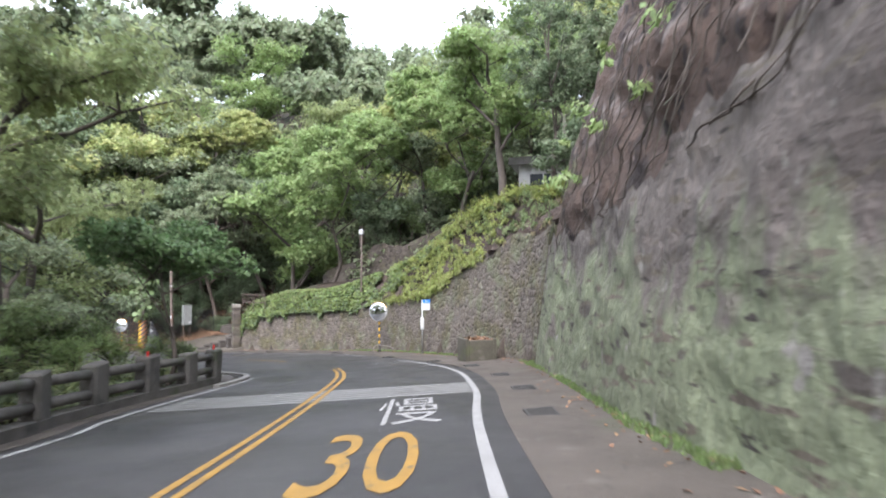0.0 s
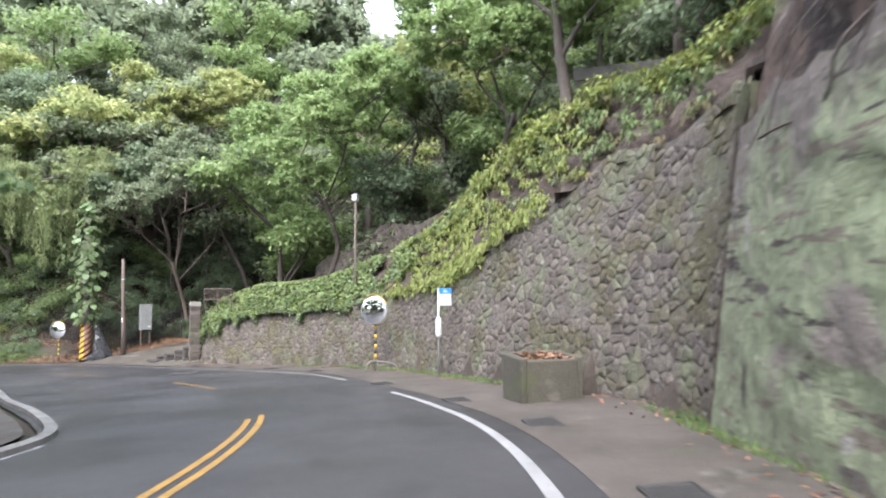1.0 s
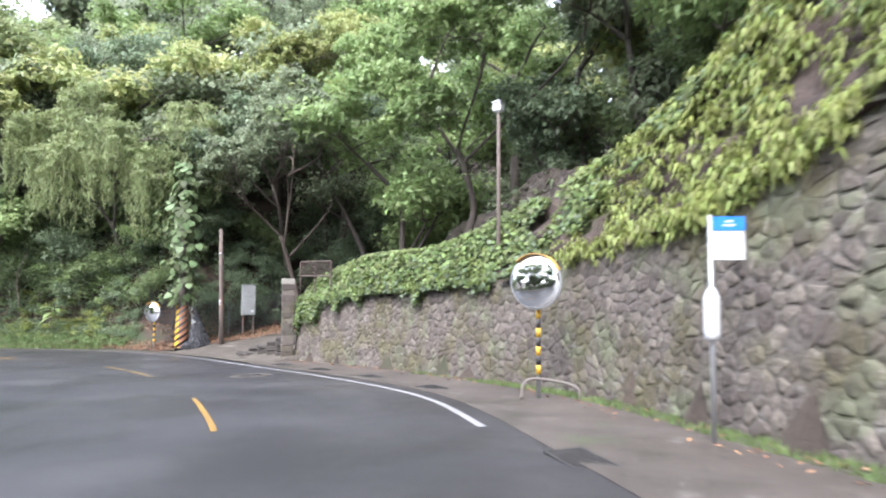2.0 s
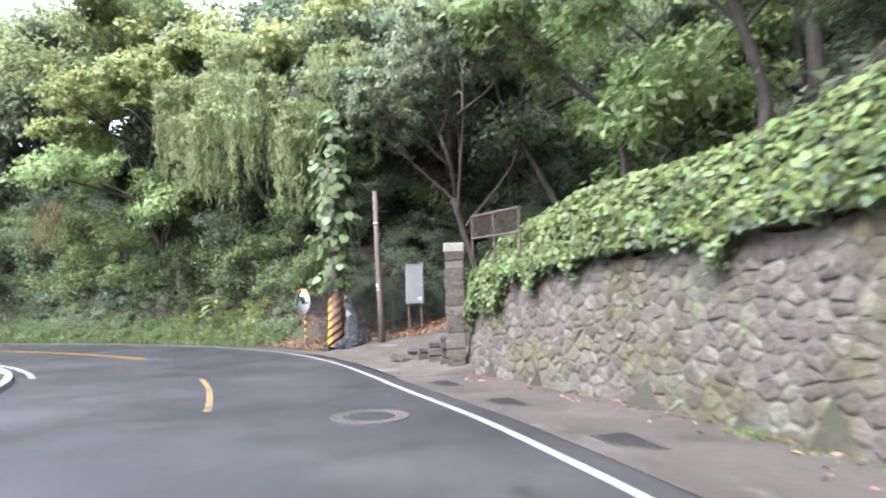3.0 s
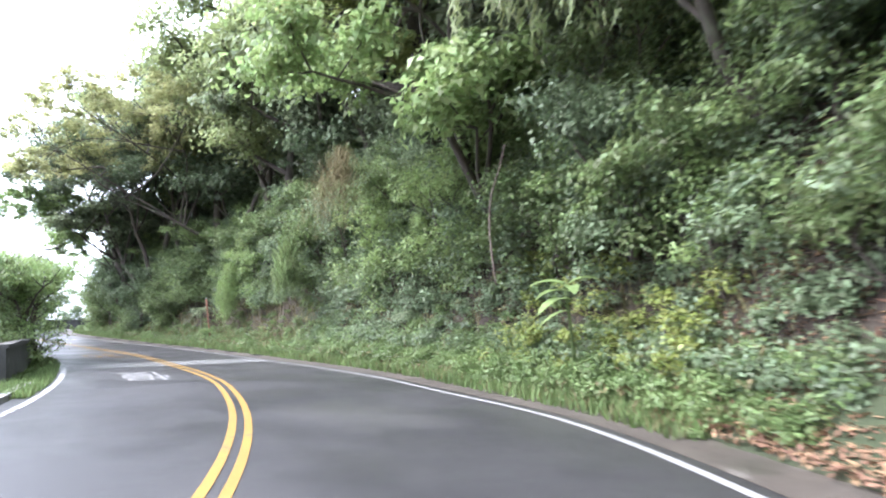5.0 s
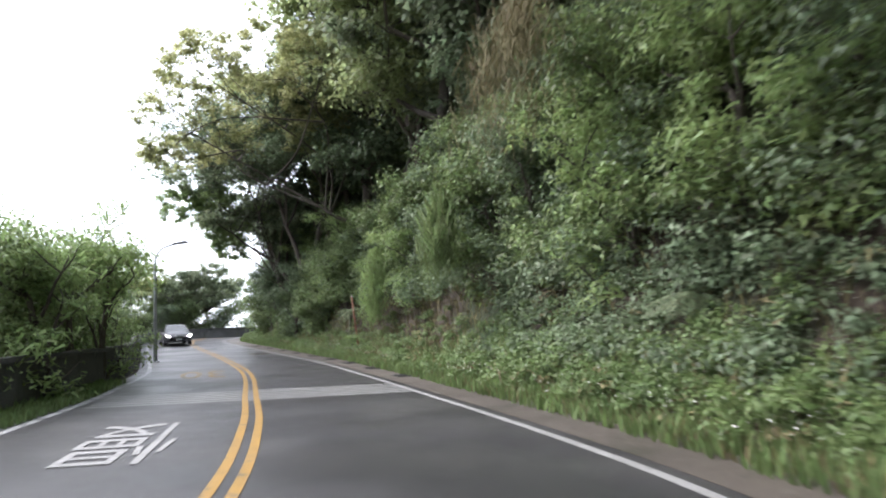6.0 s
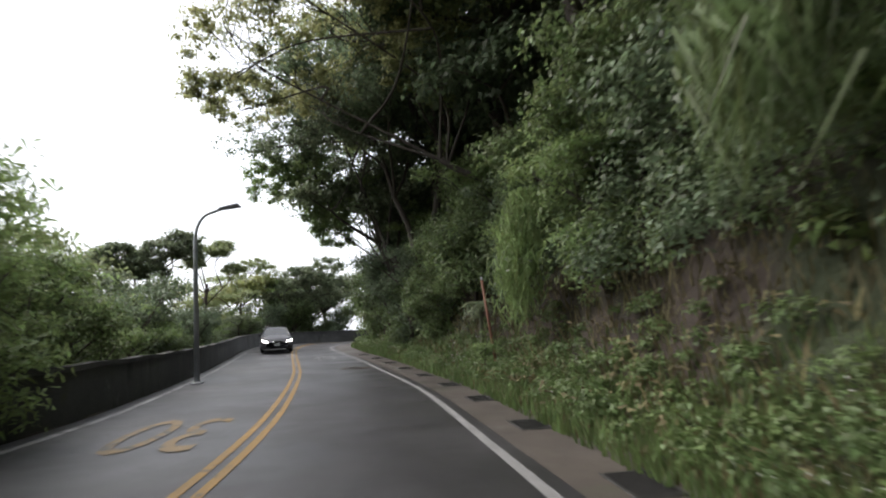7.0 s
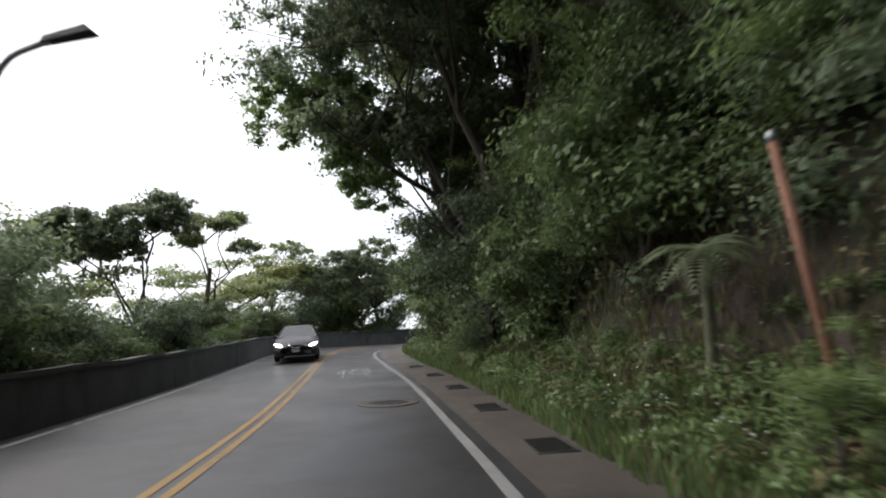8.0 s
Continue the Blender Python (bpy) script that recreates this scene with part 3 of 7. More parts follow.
# ---------------------------------------------------------------- land, road and paint
def build_land():
    xs = np.r_[np.array([-2600, -1500, -900, -600, -420, -300, -230, -180, -150, -130]), np.arange(-118, 30, 0.8), np.array([34, 42, 55, 75, 100, 140, 200, 300, 500, 900, 2000])]
    ys = np.r_[np.array([-2400, -1200, -700, -420, -280, -190, -130, -90, -65, -50]), np.arange(-42, 82, 0.8), np.array([86, 94, 106, 122, 145, 180, 240, 330, 500, 900, 2000])]
    gx, gy = np.meshgrid(xs, ys, indexing="ij")
    gz = terrain(gx, gy)
    s, d = project(np.stack([gx.ravel(), gy.ravel()], 1))
    d, s = d.reshape(gx.shape), s.reshape(gx.shape)
    inside = (d < on_path(FOOT, s) + 0.45) & (d > on_path(EDGE_L, s) - 0.8)
    gz = gz - np.where(inside, 0.06, 0.0)
    drive = (s > S_PILLAR - 0.4) & (s < S_MIRROR - 0.8) & (d > on_path(EDGE_R, s)) & (d < on_path(FOOT, s) + 8.5 - 5.0 * smooth(S_PILLAR + 4.5, S_MIRROR - 1.2, s))
    gz = gz - np.where(drive, 0.3, 0.0)
    ny = len(ys)
    faces = [(i * ny + j, (i + 1) * ny + j, (i + 1) * ny + j + 1, i * ny + j + 1) for i in range(len(xs) - 1) for j in range(ny - 1)]
    me = Shape().add(np.stack([gx, gy, gz], 2).reshape(-1, 3), faces).mesh("ground", EARTH, True)
    return thing("ground", me, "dark forest soil of a wooded hillside and valley", "ground", kind="structure")


def er(s, extra=0.0):
    return on_path(EDGE_R, s) + extra


def el(s, extra=0.0):
    return on_path(EDGE_L, s) + extra


S_END = S_ALL[-1] - 1
build_land()
thing("road", ribbon(2, S_END, lambda s: el(s, -0.35), lambda s: er(s, 0.42), 0.0, 0.5, 15).mesh("road", ASPHALT, True),
      "dark grey damp asphalt road bending to the left", "road", kind="structure")
thing("pavement", ribbon(2, S_PILLAR + 0.5, lambda s: er(s, 0.40), lambda s: on_path(FOOT, s) + 0.35, 0.008, 0.5, 6).mesh("pavement", SHOULDER, True),
      "stained brown-grey concrete shoulder at the foot of the wall", "shoulder", kind="structure")
thing("pavement", ribbon(S_MIRROR - 2, S_END - 6, lambda s: er(s, 0.24), lambda s: er(s, 1.35), 0.006, 0.5, 4).mesh("pavement", SHOULDER, True),
      "narrow brown concrete gutter strip beside a grassy verge", "shoulder", kind="structure")
thing("pavement", ribbon(2, S_NOSE - 0.6, lambda s: el(s, -1.3), lambda s: el(s, -0.32), 0.008, 0.5, 3).mesh("pavement", SHOULDER, True),
      "dusty concrete strip below the old parapet", "shoulder", kind="structure")


thing("pavement", ribbon(S_NOSE - 1.5, S_NOSE + 16, lambda s: el(s, -2.6), lambda s: el(s, -0.55), 0.05, 0.5, 5).mesh("pavement", SHOULDER, True),
      "bare brown dirt behind the kerb inside the bend", "shoulder", kind="structure")


def line(name, mat, s0, s1, offset, width, label, lift=0.007):
    low = (lambda s: offset(s) - width / 2) if callable(offset) else offset - width / 2
    high = (lambda s: offset(s) + width / 2) if callable(offset) else offset + width / 2
    return thing(name, ribbon(s0, s1, low, high, lift, 0.4).mesh(name, mat), label, "road marking", kind="structure")


S_TIP, S_DOUBLE = station(-3.6, 19.8) + 0.5, station(-26.0, 36.65)
for side in (-0.105, 0.105):
    line("centre_line", YELLOW, 2, S_TIP + side * 2, side, 0.105, "worn yellow line, one of a pair in the middle of the road")
    line("centre_line", YELLOW, S_DOUBLE, S_END, side, 0.105, "yellow line, one of a pair in the middle of the road")
line("centre_line", YELLOW, station(-7.2, 25.9), station(-10.0, 28.75), 0.0, 0.09, "short single yellow line in the bend")
line("centre_line", YELLOW_WORN, station(-14.4, 32.15), station(-18.8, 34.55), 0.0, 0.11, "short single yellow line in the bend")
line("edge_line", WHITE, 2, station(-1.9, 23.4), lambda s: er(s), 0.14, "white edge line beside the shoulder")
line("edge_line", WHITE, station(-3.9, 27), S_END - 4, lambda s: er(s), 0.13, "white edge line along the outside of the bend")
line("edge_line", WORN, 2, S_NOSE - 0.5, lambda s: el(s), 0.13, "dusty white edge line below the old parapet")
line("edge_line", WORN, S_MIRROR - 3, S_END - 4, lambda s: el(s), 0.13, "dusty white edge line below the parapet wall")


def stripes(s_near, count, gap, skew):
    """Thin bars across the whole road, to slow drivers down."""
    for k in range(count):
        s0 = s_near + k * gap
        shape = Shape()
        ss = np.linspace(0, 1, 22)
        lo, hi = float(el(s0)) + 0.25, float(er(s0)) - 0.08
        d = lo + (hi - lo) * ss
        p, q = at(s0 + skew * (d - hi), d), at(s0 + skew * (d - hi) + gap * 0.42, d)
        rows = np.stack([np.c_[p, ground_z(p[:, 0], p[:, 1]) + 0.005], np.c_[q, ground_z(q[:, 0], q[:, 1]) + 0.005]], 1).reshape(-1, 3)
        shape.add(rows, [(2 * i, 2 * i + 2, 2 * i + 3, 2 * i + 1) for i in range(21)])
        thing("rumble_stripe", shape.mesh("rumble_stripe", STRIPE_W), "thin white bar painted across the road", "road marking", "rumble stripes", "structure")


stripes(51.38, 6, 0.335, -0.015)
stripes(105.5, 6, 0.325, -0.03)


def road_text(text, s, d, width, length, mat, turned, label):
    """Characters painted on the road, stretched along it."""
    curve = bpy.data.curves.new("painted_text", "FONT")
    curve.body, curve.align_x, curve.resolution_u = text, "CENTER", 3
    ob = bpy.data.objects.new("painted_text", curve)
    scene.collection.objects.link(ob)
    bpy.context.view_layer.update()
    me = bpy.data.meshes.new_from_object(ob.evaluated_get(bpy.context.evaluated_depsgraph_get()))
    bpy.data.objects.remove(ob)
    co = np.array([v.co[:] for v in me.vertices])
    low, high = co.min(0), co.max(0)
    u = ((co[:, 0] - low[0]) / (high[0] - low[0]) - 0.5) * width
    v = ((co[:, 1] - low[1]) / (high[1] - low[1]) - 0.5) * length
    if turned:
        u, v = -u, -v
    p = at(s + v, d + u)
    me.vertices.foreach_set("co", np.c_[p, ground_z(p[:, 0], p[:, 1]) + 0.010].astype(np.float32).ravel())
    me.materials.clear()
    me.materials.append(mat)
    me.update()
    return thing("road_lettering", me, label, "road marking", kind="structure")


road_text("慢", station(-0.65, 9.6), 2.02, 1.05, 2.9, WHITE, False, "white painted character on the asphalt that asks drivers to slow down")
road_text("30", station(-0.8, 6.15), 1.67, 1.15, 2.8, YELLOW, False, "yellow painted speed figure 30 on the asphalt")
_s, _d = project([(-38.2, 33.55), (-48.3, 29.6), (-66.4, 22.4)])
road_text("慢", _s[0], _d[0], 1.1, 2.7, WHITE, True, "white painted character for drivers coming the other way")
road_text("30", _s[1], _d[1], 1.25, 2.8, YELLOW_WORN, True, "worn yellow speed figure for drivers coming the other way")
road_text("慢", _s[2], _d[2], 1.1, 2.7, WORN, False, "worn white painted character far along the road")


def build_manhole(x, y, r):
    m = Matrix.Translation((x, y, float(ground_z(x, y)) + 0.004))
    hole = thing("manhole", None, "round iron manhole cover in a concrete ring", "manhole cover", kind="structure", place=m)
    gx = 0.062
    tilt = Matrix(((1, 0, 0, 0), (0, 1, 0, 0), (float(ground_z(x + 1, y) - ground_z(x, y)), float(ground_z(x, y + 1) - ground_z(x, y)), 1, 0), (0, 0, 0, 1)))
    ring = Shape().lathe(tilt, [(r * 1.6, -0.03), (r * 1.58, 0.008), (r * 1.02, 0.010), (r * 1.0, -0.02)], 28)
    part("ring", ring.mesh("ring", SHOULDER), hole, "worn pale concrete ring")
    lid = Shape().lathe(tilt, [(r * 0.98, -0.02), (r * 0.98, 0.012), (r * 0.9, 0.014)], 28)
    for k in range(-4, 5):
        w = math.sqrt(max(0.05, 0.8 - (k / 5) ** 2)) * r
        lid.block(tilt @ Matrix.Translation((0, k * r * 0.18, 0.012)), (2 * w * 0.9, r * 0.06, 0.008), 0)
    part("cover", lid.mesh("cover", IRON), hole, "dark cast iron cover with ribs")


build_manhole(-11.95, 33.15, 0.36)
build_manhole(-60.9, 26.55, 0.36)


def build_drain(s, d, length=0.75, width=0.42):
    p = at(s, d)
    q = at(s + 0.5, d)
    turn = math.atan2(q[1] - p[1], q[0] - p[0])
    gx = float(ground_z(p[0] + 1, p[1]) - ground_z(*p))
    gy = float(ground_z(p[0], p[1] + 1) - ground_z(*p))
    m = Matrix.Translation((p[0], p[1], float(ground_z(*p)) + 0.006)) @ Matrix(((1, 0, 0, 0), (0, 1, 0, 0), (gx, gy, 1, 0), (0, 0, 0, 1))) @ pose(0, 0, 0, 0, 0, math.degrees(turn))
    grate = thing("drain_grate", None, "dark iron drain grate let into the shoulder", "drain", "drains along the shoulder", place=m)
    # solid black slab in place of the shaded hollow under the bars
    bed = Shape().block(Matrix.Translation((0, 0, -0.03)), (length, width, 0.035), 0.004)
    part("pit", bed.mesh("pit", STRIPE_K), grate, "solid black slab standing in for the shade below the bars")
    rim = Shape()
    for x, y, a, b in ((0, width / 2, length + 0.06, 0.04), (0, -width / 2, length + 0.06, 0.04), (length / 2, 0, 0.04, width), (-length / 2, 0, 0.04, width)):
        rim.block(Matrix.Translation((x, y, -0.02)), (a, b, 0.034), 0.004)
    part("rim", rim.mesh("rim", IRON), grate)
    bar = Shape().block(Matrix.Translation((0, 0, 0)), (0.022, width, 0.012), 0.002).mesh("bar", IRON)
    for k in range(11):
        b = part("bar", bar, grate)
        b.location = ((k - 5) * length / 11.5, 0, 0.002)


for x, y in ((1.45, 8.25), (1.65, 11.4), (1.5, 14.6), (0.95, 18.2), (-0.3, 21.2), (-2.4, 25.4), (-5.95, 31.4), (-8.35, 33.45), (-10.9, 35.2), (-13.2, 36.6)):
    build_drain(*[float(v[0]) for v in project([(x, y)])])
for k in range(9):
    s = station(-46.5, 35.0) + 3.0 * k
    build_drain(s, float(er(s)) + 0.85)


# ---------------------------------------------------------------- rock face and walls
def build_rock_face():
    """The tall rock face beside the first stretch, coated with old plaster below."""
    ys = np.arange(-26, 17.45, 0.28)
    hs = np.r_[np.arange(-0.15, 5, 0.22), np.arange(5, 16, 0.4)]
    back = lambda h: steps_of(h, (-0.2, 0), (4.4, 0.6), (6.6, 1.05), (8.9, 1.95), (11.6, 2.9), (16, 6.0))
    foot = lambda y: steps_of(y, (-30, 2.55), (7.8, 2.6), (12, 2.85), (17.6, 2.97))

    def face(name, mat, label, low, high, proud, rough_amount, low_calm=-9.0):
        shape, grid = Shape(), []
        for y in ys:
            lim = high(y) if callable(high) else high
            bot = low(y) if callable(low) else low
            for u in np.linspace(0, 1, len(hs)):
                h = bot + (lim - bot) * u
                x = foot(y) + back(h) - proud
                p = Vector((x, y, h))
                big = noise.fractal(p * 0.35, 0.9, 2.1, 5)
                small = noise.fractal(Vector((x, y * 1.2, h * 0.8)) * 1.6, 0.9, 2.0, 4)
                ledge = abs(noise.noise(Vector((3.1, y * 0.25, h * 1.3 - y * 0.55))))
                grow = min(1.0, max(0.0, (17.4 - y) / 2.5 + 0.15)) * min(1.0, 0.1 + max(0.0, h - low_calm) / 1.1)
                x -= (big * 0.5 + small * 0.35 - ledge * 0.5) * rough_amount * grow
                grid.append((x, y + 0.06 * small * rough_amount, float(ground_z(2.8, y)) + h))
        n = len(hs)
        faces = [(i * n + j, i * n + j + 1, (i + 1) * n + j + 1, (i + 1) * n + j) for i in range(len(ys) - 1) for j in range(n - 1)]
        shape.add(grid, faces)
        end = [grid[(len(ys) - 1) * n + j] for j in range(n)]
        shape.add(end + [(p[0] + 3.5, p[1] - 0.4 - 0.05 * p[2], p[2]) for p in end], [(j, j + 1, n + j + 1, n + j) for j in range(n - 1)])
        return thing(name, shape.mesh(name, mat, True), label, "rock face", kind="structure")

    face("wall_rock", ROCK, "tall brown rock face streaked with moss and roots", 2.6, 15.5, 0.0, 0.75, 3.2)
    edge = lambda y: 3.55 + 0.2 * math.sin(y * 0.42 + 0.5) + 0.14 * math.sin(y * 1.3) + 0.1 * math.sin(y * 3.1) + 0.1 * math.sin(y * 7.3)
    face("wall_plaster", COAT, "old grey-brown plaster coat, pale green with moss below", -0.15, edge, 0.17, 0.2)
    rnd = random.Random(44)
    for k in range(60):
        y, h = rnd.uniform(-1, 15.5), rnd.uniform(3.7, 7.5)
        pts = []
        for j in range(9):
            pts.append((foot(y) + back(h) - rnd.uniform(0.12, 0.34), y, float(ground_z(2.8, y)) + h))
            y += rnd.uniform(0.05, 0.42)
            h = max(3.3, h - rnd.uniform(0.05, 0.45))
            if y > 17.2:
                break
        if len(pts) > 3:
            r = rnd.uniform(0.006, 0.017)
            thing("root", Shape().tube(spline(pts, 0.2), r, 5, False).mesh("root", BARK, True), "bare brown root creeping over the rock face", "root", "roots on the rock")
    joint = [(foot(17.5) + back(h) - 0.10 + 0.02 * math.sin(h * 3.1), 17.5 + 0.02 * math.sin(h * 2.3), float(ground_z(2.8, 17.5)) + h) for h in np.linspace(-0.1, 4.3, 18)]
    thing("trim", Shape().tube(joint, [0.055 + 0.02 * math.sin(k * 1.7) for k in range(18)], 6).mesh("trim", EARTH), "dark open joint between plaster coat and stone wall", "joint", kind="structure")


build_rock_face()


def wall_frame(line_points):
    """Along a wall's foot: point, way back into the hill, length."""
    tan = np.gradient(line_points, axis=0)
    tan /= np.linalg.norm(tan, axis=1)[:, None]
    back = np.stack([tan[:, 1], -tan[:, 0]], 1)
    run = np.r_[0, np.cumsum(np.linalg.norm(np.diff(line_points, axis=0), axis=1))]
    return tan, back, run


def rubble_wall(points, top, ground, batter, name, label, first, cell=(0.225, 0.19), mat=None, thick=0.55, seed=3, start=0.0):
    """A mortared wall of rough stones: a core, and the stones of its face."""
    tan, back, run = wall_frame(points)
    rng = np.random.default_rng(seed)

    def spot(u, v, out=0.0):
        x, y = np.interp(u, run, points[:, 0]), np.interp(u, run, points[:, 1])
        bx, by = np.interp(u, run, back[:, 0]), np.interp(u, run, back[:, 1])
        k = batter * v - out
        return (x + bx * k, y + by * k, float(ground(x, y)) + v)

    core = Shape()
    us = np.arange(0, run[-1] + 0.01, 0.3)
    rows = []
    for u in us:
        t = top(u)
        x, y, z = spot(u, t)
        bx, by = np.interp(u, run, back[:, 0]), np.interp(u, run, back[:, 1])
        fx, fy, fz = spot(u, -0.3)
        rows += [(fx, fy, fz), (x, y, z), (x + bx * thick, y + by * thick, z), (fx + bx * (thick + 0.3), fy + by * (thick + 0.3), fz)]
    core.add(rows, [(4 * i + k, 4 * i + (k + 1) % 4, 4 * i + 4 + (k + 1) % 4, 4 * i + 4 + k) for i in range(len(us) - 1) for k in range(4)] + [(3, 2, 1, 0), tuple(4 * (len(us) - 1) + k for k in range(4))])
    wall = thing(name, core.mesh(name, MORTAR), label, "stone wall", kind="structure")

    cols, rws = int(run[-1] / cell[0]) + 2, int(max(top(u) for u in us) / cell[1]) + 3
    seeds = np.empty((cols, rws, 2))
    for i in range(cols):
        for j in range(rws):
            seeds[i, j] = (1e3, 1e3) if rng.uniform() < 0.16 else ((i + 0.5 * (j % 2) - 0.5 + rng.uniform(-0.46, 0.46)) * cell[0], (j - 0.6 + rng.uniform(-0.46, 0.46)) * cell[1])
    rest, made = Shape(), 0
    for i in range(cols):
        for j in range(rws):
            c = seeds[i, j]
            if not (0.02 < c[0] < run[-1] - 0.02) or not (-0.05 < c[1] < top(c[0]) - 0.04):
                continue
            poly = [np.array(p) for p in ((c[0] - 0.5, c[1] - 0.5), (c[0] + 0.5, c[1] - 0.5), (c[0] + 0.5, c[1] + 0.5), (c[0] - 0.5, c[1] + 0.5))]
            near = [seeds[a, b] for a in range(max(0, i - 2), min(cols, i + 3)) for b in range(max(0, j - 2), min(rws, j + 3)) if (a, b) != (i, j)]
            gap = rng.uniform(0.004, 0.028)
            for q in near:
                nrm = q - c
                lng = np.linalg.norm(nrm)
                nrm = nrm / lng
                lim = lng / 2 - gap
                cut = []
                for a in range(len(poly)):
                    p0, p1 = poly[a], poly[(a + 1) % len(poly)]
                    d0, d1 = (p0 - c) @ nrm - lim, (p1 - c) @ nrm - lim
                    if d0 <= 0:
                        cut.append(p0)
                    if d0 * d1 < 0:
                        cut.append(p0 + (p1 - p0) * (d0 / (d0 - d1)))
                poly = cut
                if len(poly) < 3:
                    break
            if len(poly) < 3:
                continue
            poly = [poly[k] * w + poly[(k + 1) % len(poly)] * (1 - w) for k in range(len(poly)) for w in (rng.uniform(0.80, 0.96), rng.uniform(0.04, 0.20))]
            proud = rng.uniform(0.002, 0.024) - 0.05 * max(0.0, noise.noise(Vector((c[0] * 0.55, c[1] * 1.1, seed * 1.7))) - 0.34)
            lean = rng.normal(size=2) * 0.07
            n = len(poly)
            inner = [c + (p - c) * rng.uniform(0.5, 0.9) for p in poly]
            base = [spot(p[0], p[1], -0.02) for p in poly]
            rim = [spot(*(c + (p - c) * 0.95), proud * 0.6) for p in poly]
            crown = [spot(p[0], p[1], proud + float((p - c) @ lean)) for p in inner]
            faces = [(k, (k + 1) % n, n + (k + 1) % n, n + k) for k in range(n)] + [(n + k, n + (k + 1) % n, 2 * n + (k + 1) % n, 2 * n + k) for k in range(n)] + [tuple(range(2 * n, 3 * n))]
            if made < 300 and first[0] <= c[0] <= first[1]:
                made += 1
                part("stone", Shape().add(base + rim + crown, faces).mesh("stone", STONE, True), wall)
            else:
                rest.add(base + rim + crown, faces)
    if rest.v:
        body = part("stones", rest.mesh("stones", mat or STONE_JOINED, True), wall)
        tagged(body, kind="stuff")
    return wall


_wall_s = project(WALL)[0]
_wall_run = wall_frame(WALL)[2]
LOW_WALL = lambda: rubble_wall(WALL, lambda u: float(stone_top(np.interp(u, _wall_run, _wall_s))) + 0.12 * math.sin(u * 2.1), ground_z, 0.13, "wall_rubble",
                               "retaining wall of rough grey stones with mossy mortar", (0, 12))
_us = np.arange(station(1.0, 24.0), S_PILLAR - 0.6, 0.3)
UPPER = at(_us, on_path(FOOT, _us) + 6.6)
_upper_len = float(np.linalg.norm(np.diff(UPPER, axis=0), axis=1).sum())
UPPER_WALL = lambda: rubble_wall(UPPER, lambda u: float(steps_of(u / _upper_len, (0, 1.0), (0.3, 1.9), (0.6, 2.4), (0.8, 2.3), (1, 1.0))) + 0.1 * math.sin(u * 1.7), lambda x, y: put_z((x, y)) - 0.25, 0.12, "wall_upper",
                                 "brown upper terrace wall of rough stones", (0, 0), (0.28, 0.24), BROWN_STONE, seed=8)
RETURN = spline([(-13.75, 38.75), (-13.2, 40.5), (-12.6, 42.5), (-12.2, 45.5)], 0.25)
RETURN_WALL = lambda: rubble_wall(RETURN, lambda u: 2.35 - 0.12 * u, lambda x, y: float(ground_z(x, y)) + 0.02, 0.06, "wall_return",
                                  "rough stone wall that turns away beside the driveway", (0, 4), seed=12)


# ---------------------------------------------------------------- trees
TREE_KINDS = {}


def grow_tree(seed, height, spread, leaf, width, clumps, per, flat, clump_r, lean=0.3, bare=0.35, sides=7, tiers=False, girth=1.0):
    """Trunk with forking limbs, and a crown of leaf clumps round the twigs: two meshes' data."""
    rnd = random.Random(seed)
    rng = np.random.default_rng(seed)
    wood, tips = Shape(), []
    base_r = (height * 0.022 + 0.03) * girth

    def limb(start, way, length, r, depth):
        pts, radii = [Vector(start)], [r]
        p, w = Vector(start), Vector(way).normalized()
        n = 5 if depth < 2 else 4
        for k in range(n):
            w = (w + Vector((rnd.uniform(-1, 1), rnd.uniform(-1, 1), rnd.uniform(-0.5, 0.8))) * (0.16 + 0.06 * depth)).normalized()
            p = p + w * (length / n)
            pts.append(p.copy())
            radii.append(r * (1 - 0.55 * (k + 1) / n))
        wood.tube(pts, radii, sides if depth == 0 else max(3, sides - 2 * depth), caps=depth == 0)
        if depth >= 2:
            tips.extend([pts[-1], pts[-2], pts[len(pts) // 2]])
            return
        forks = rnd.randint(5, 7) if depth == 0 else rnd.randint(3, 4)
        for k in range(forks):
            a = 2 * math.pi * (k + rnd.uniform(-0.3, 0.3)) / forks
            where = pts[-1] if k < forks // 2 else pts[rnd.randint(max(1, int(len(pts) * bare) + 1), len(pts) - 1)]
            out = Vector((math.cos(a), math.sin(a), rnd.uniform(0.25, 0.9) if not tiers else rnd.uniform(0.1, 0.45)))
            limb(where, (w * 0.35 + out).normalized(), (spread if depth == 0 else spread * 0.6) * rnd.uniform(0.6, 1.05), r * rnd.uniform(0.36, 0.5), depth + 1)

    limb((0, 0, -0.4), (rnd.uniform(-lean, lean), rnd.uniform(-lean, lean), 1), height * 0.62, base_r, 0)
    tips = np.array([t[:] for t in tips])
    pick = tips[rng.integers(0, len(tips), clumps)] + rng.normal(size=(clumps, 3)) * np.array([0.35, 0.35, 0.2]) * clump_r
    pts, nrm = clump_points(pick, rng.uniform(0.6, 1.25, clumps) * clump_r, per, rng, flat, 0.35)
    quads = small_leaves(pts, nrm, leaf, width, rng)
    return wood, quads


def tree_kind(key, label, leaf_mat, bark, **shape):
    wood, quads = grow_tree(**shape)
    TREE_KINDS[key] = [wood.mesh("trunk", bark, True), quads_mesh("crown", quads, leaf_mat), label, None]


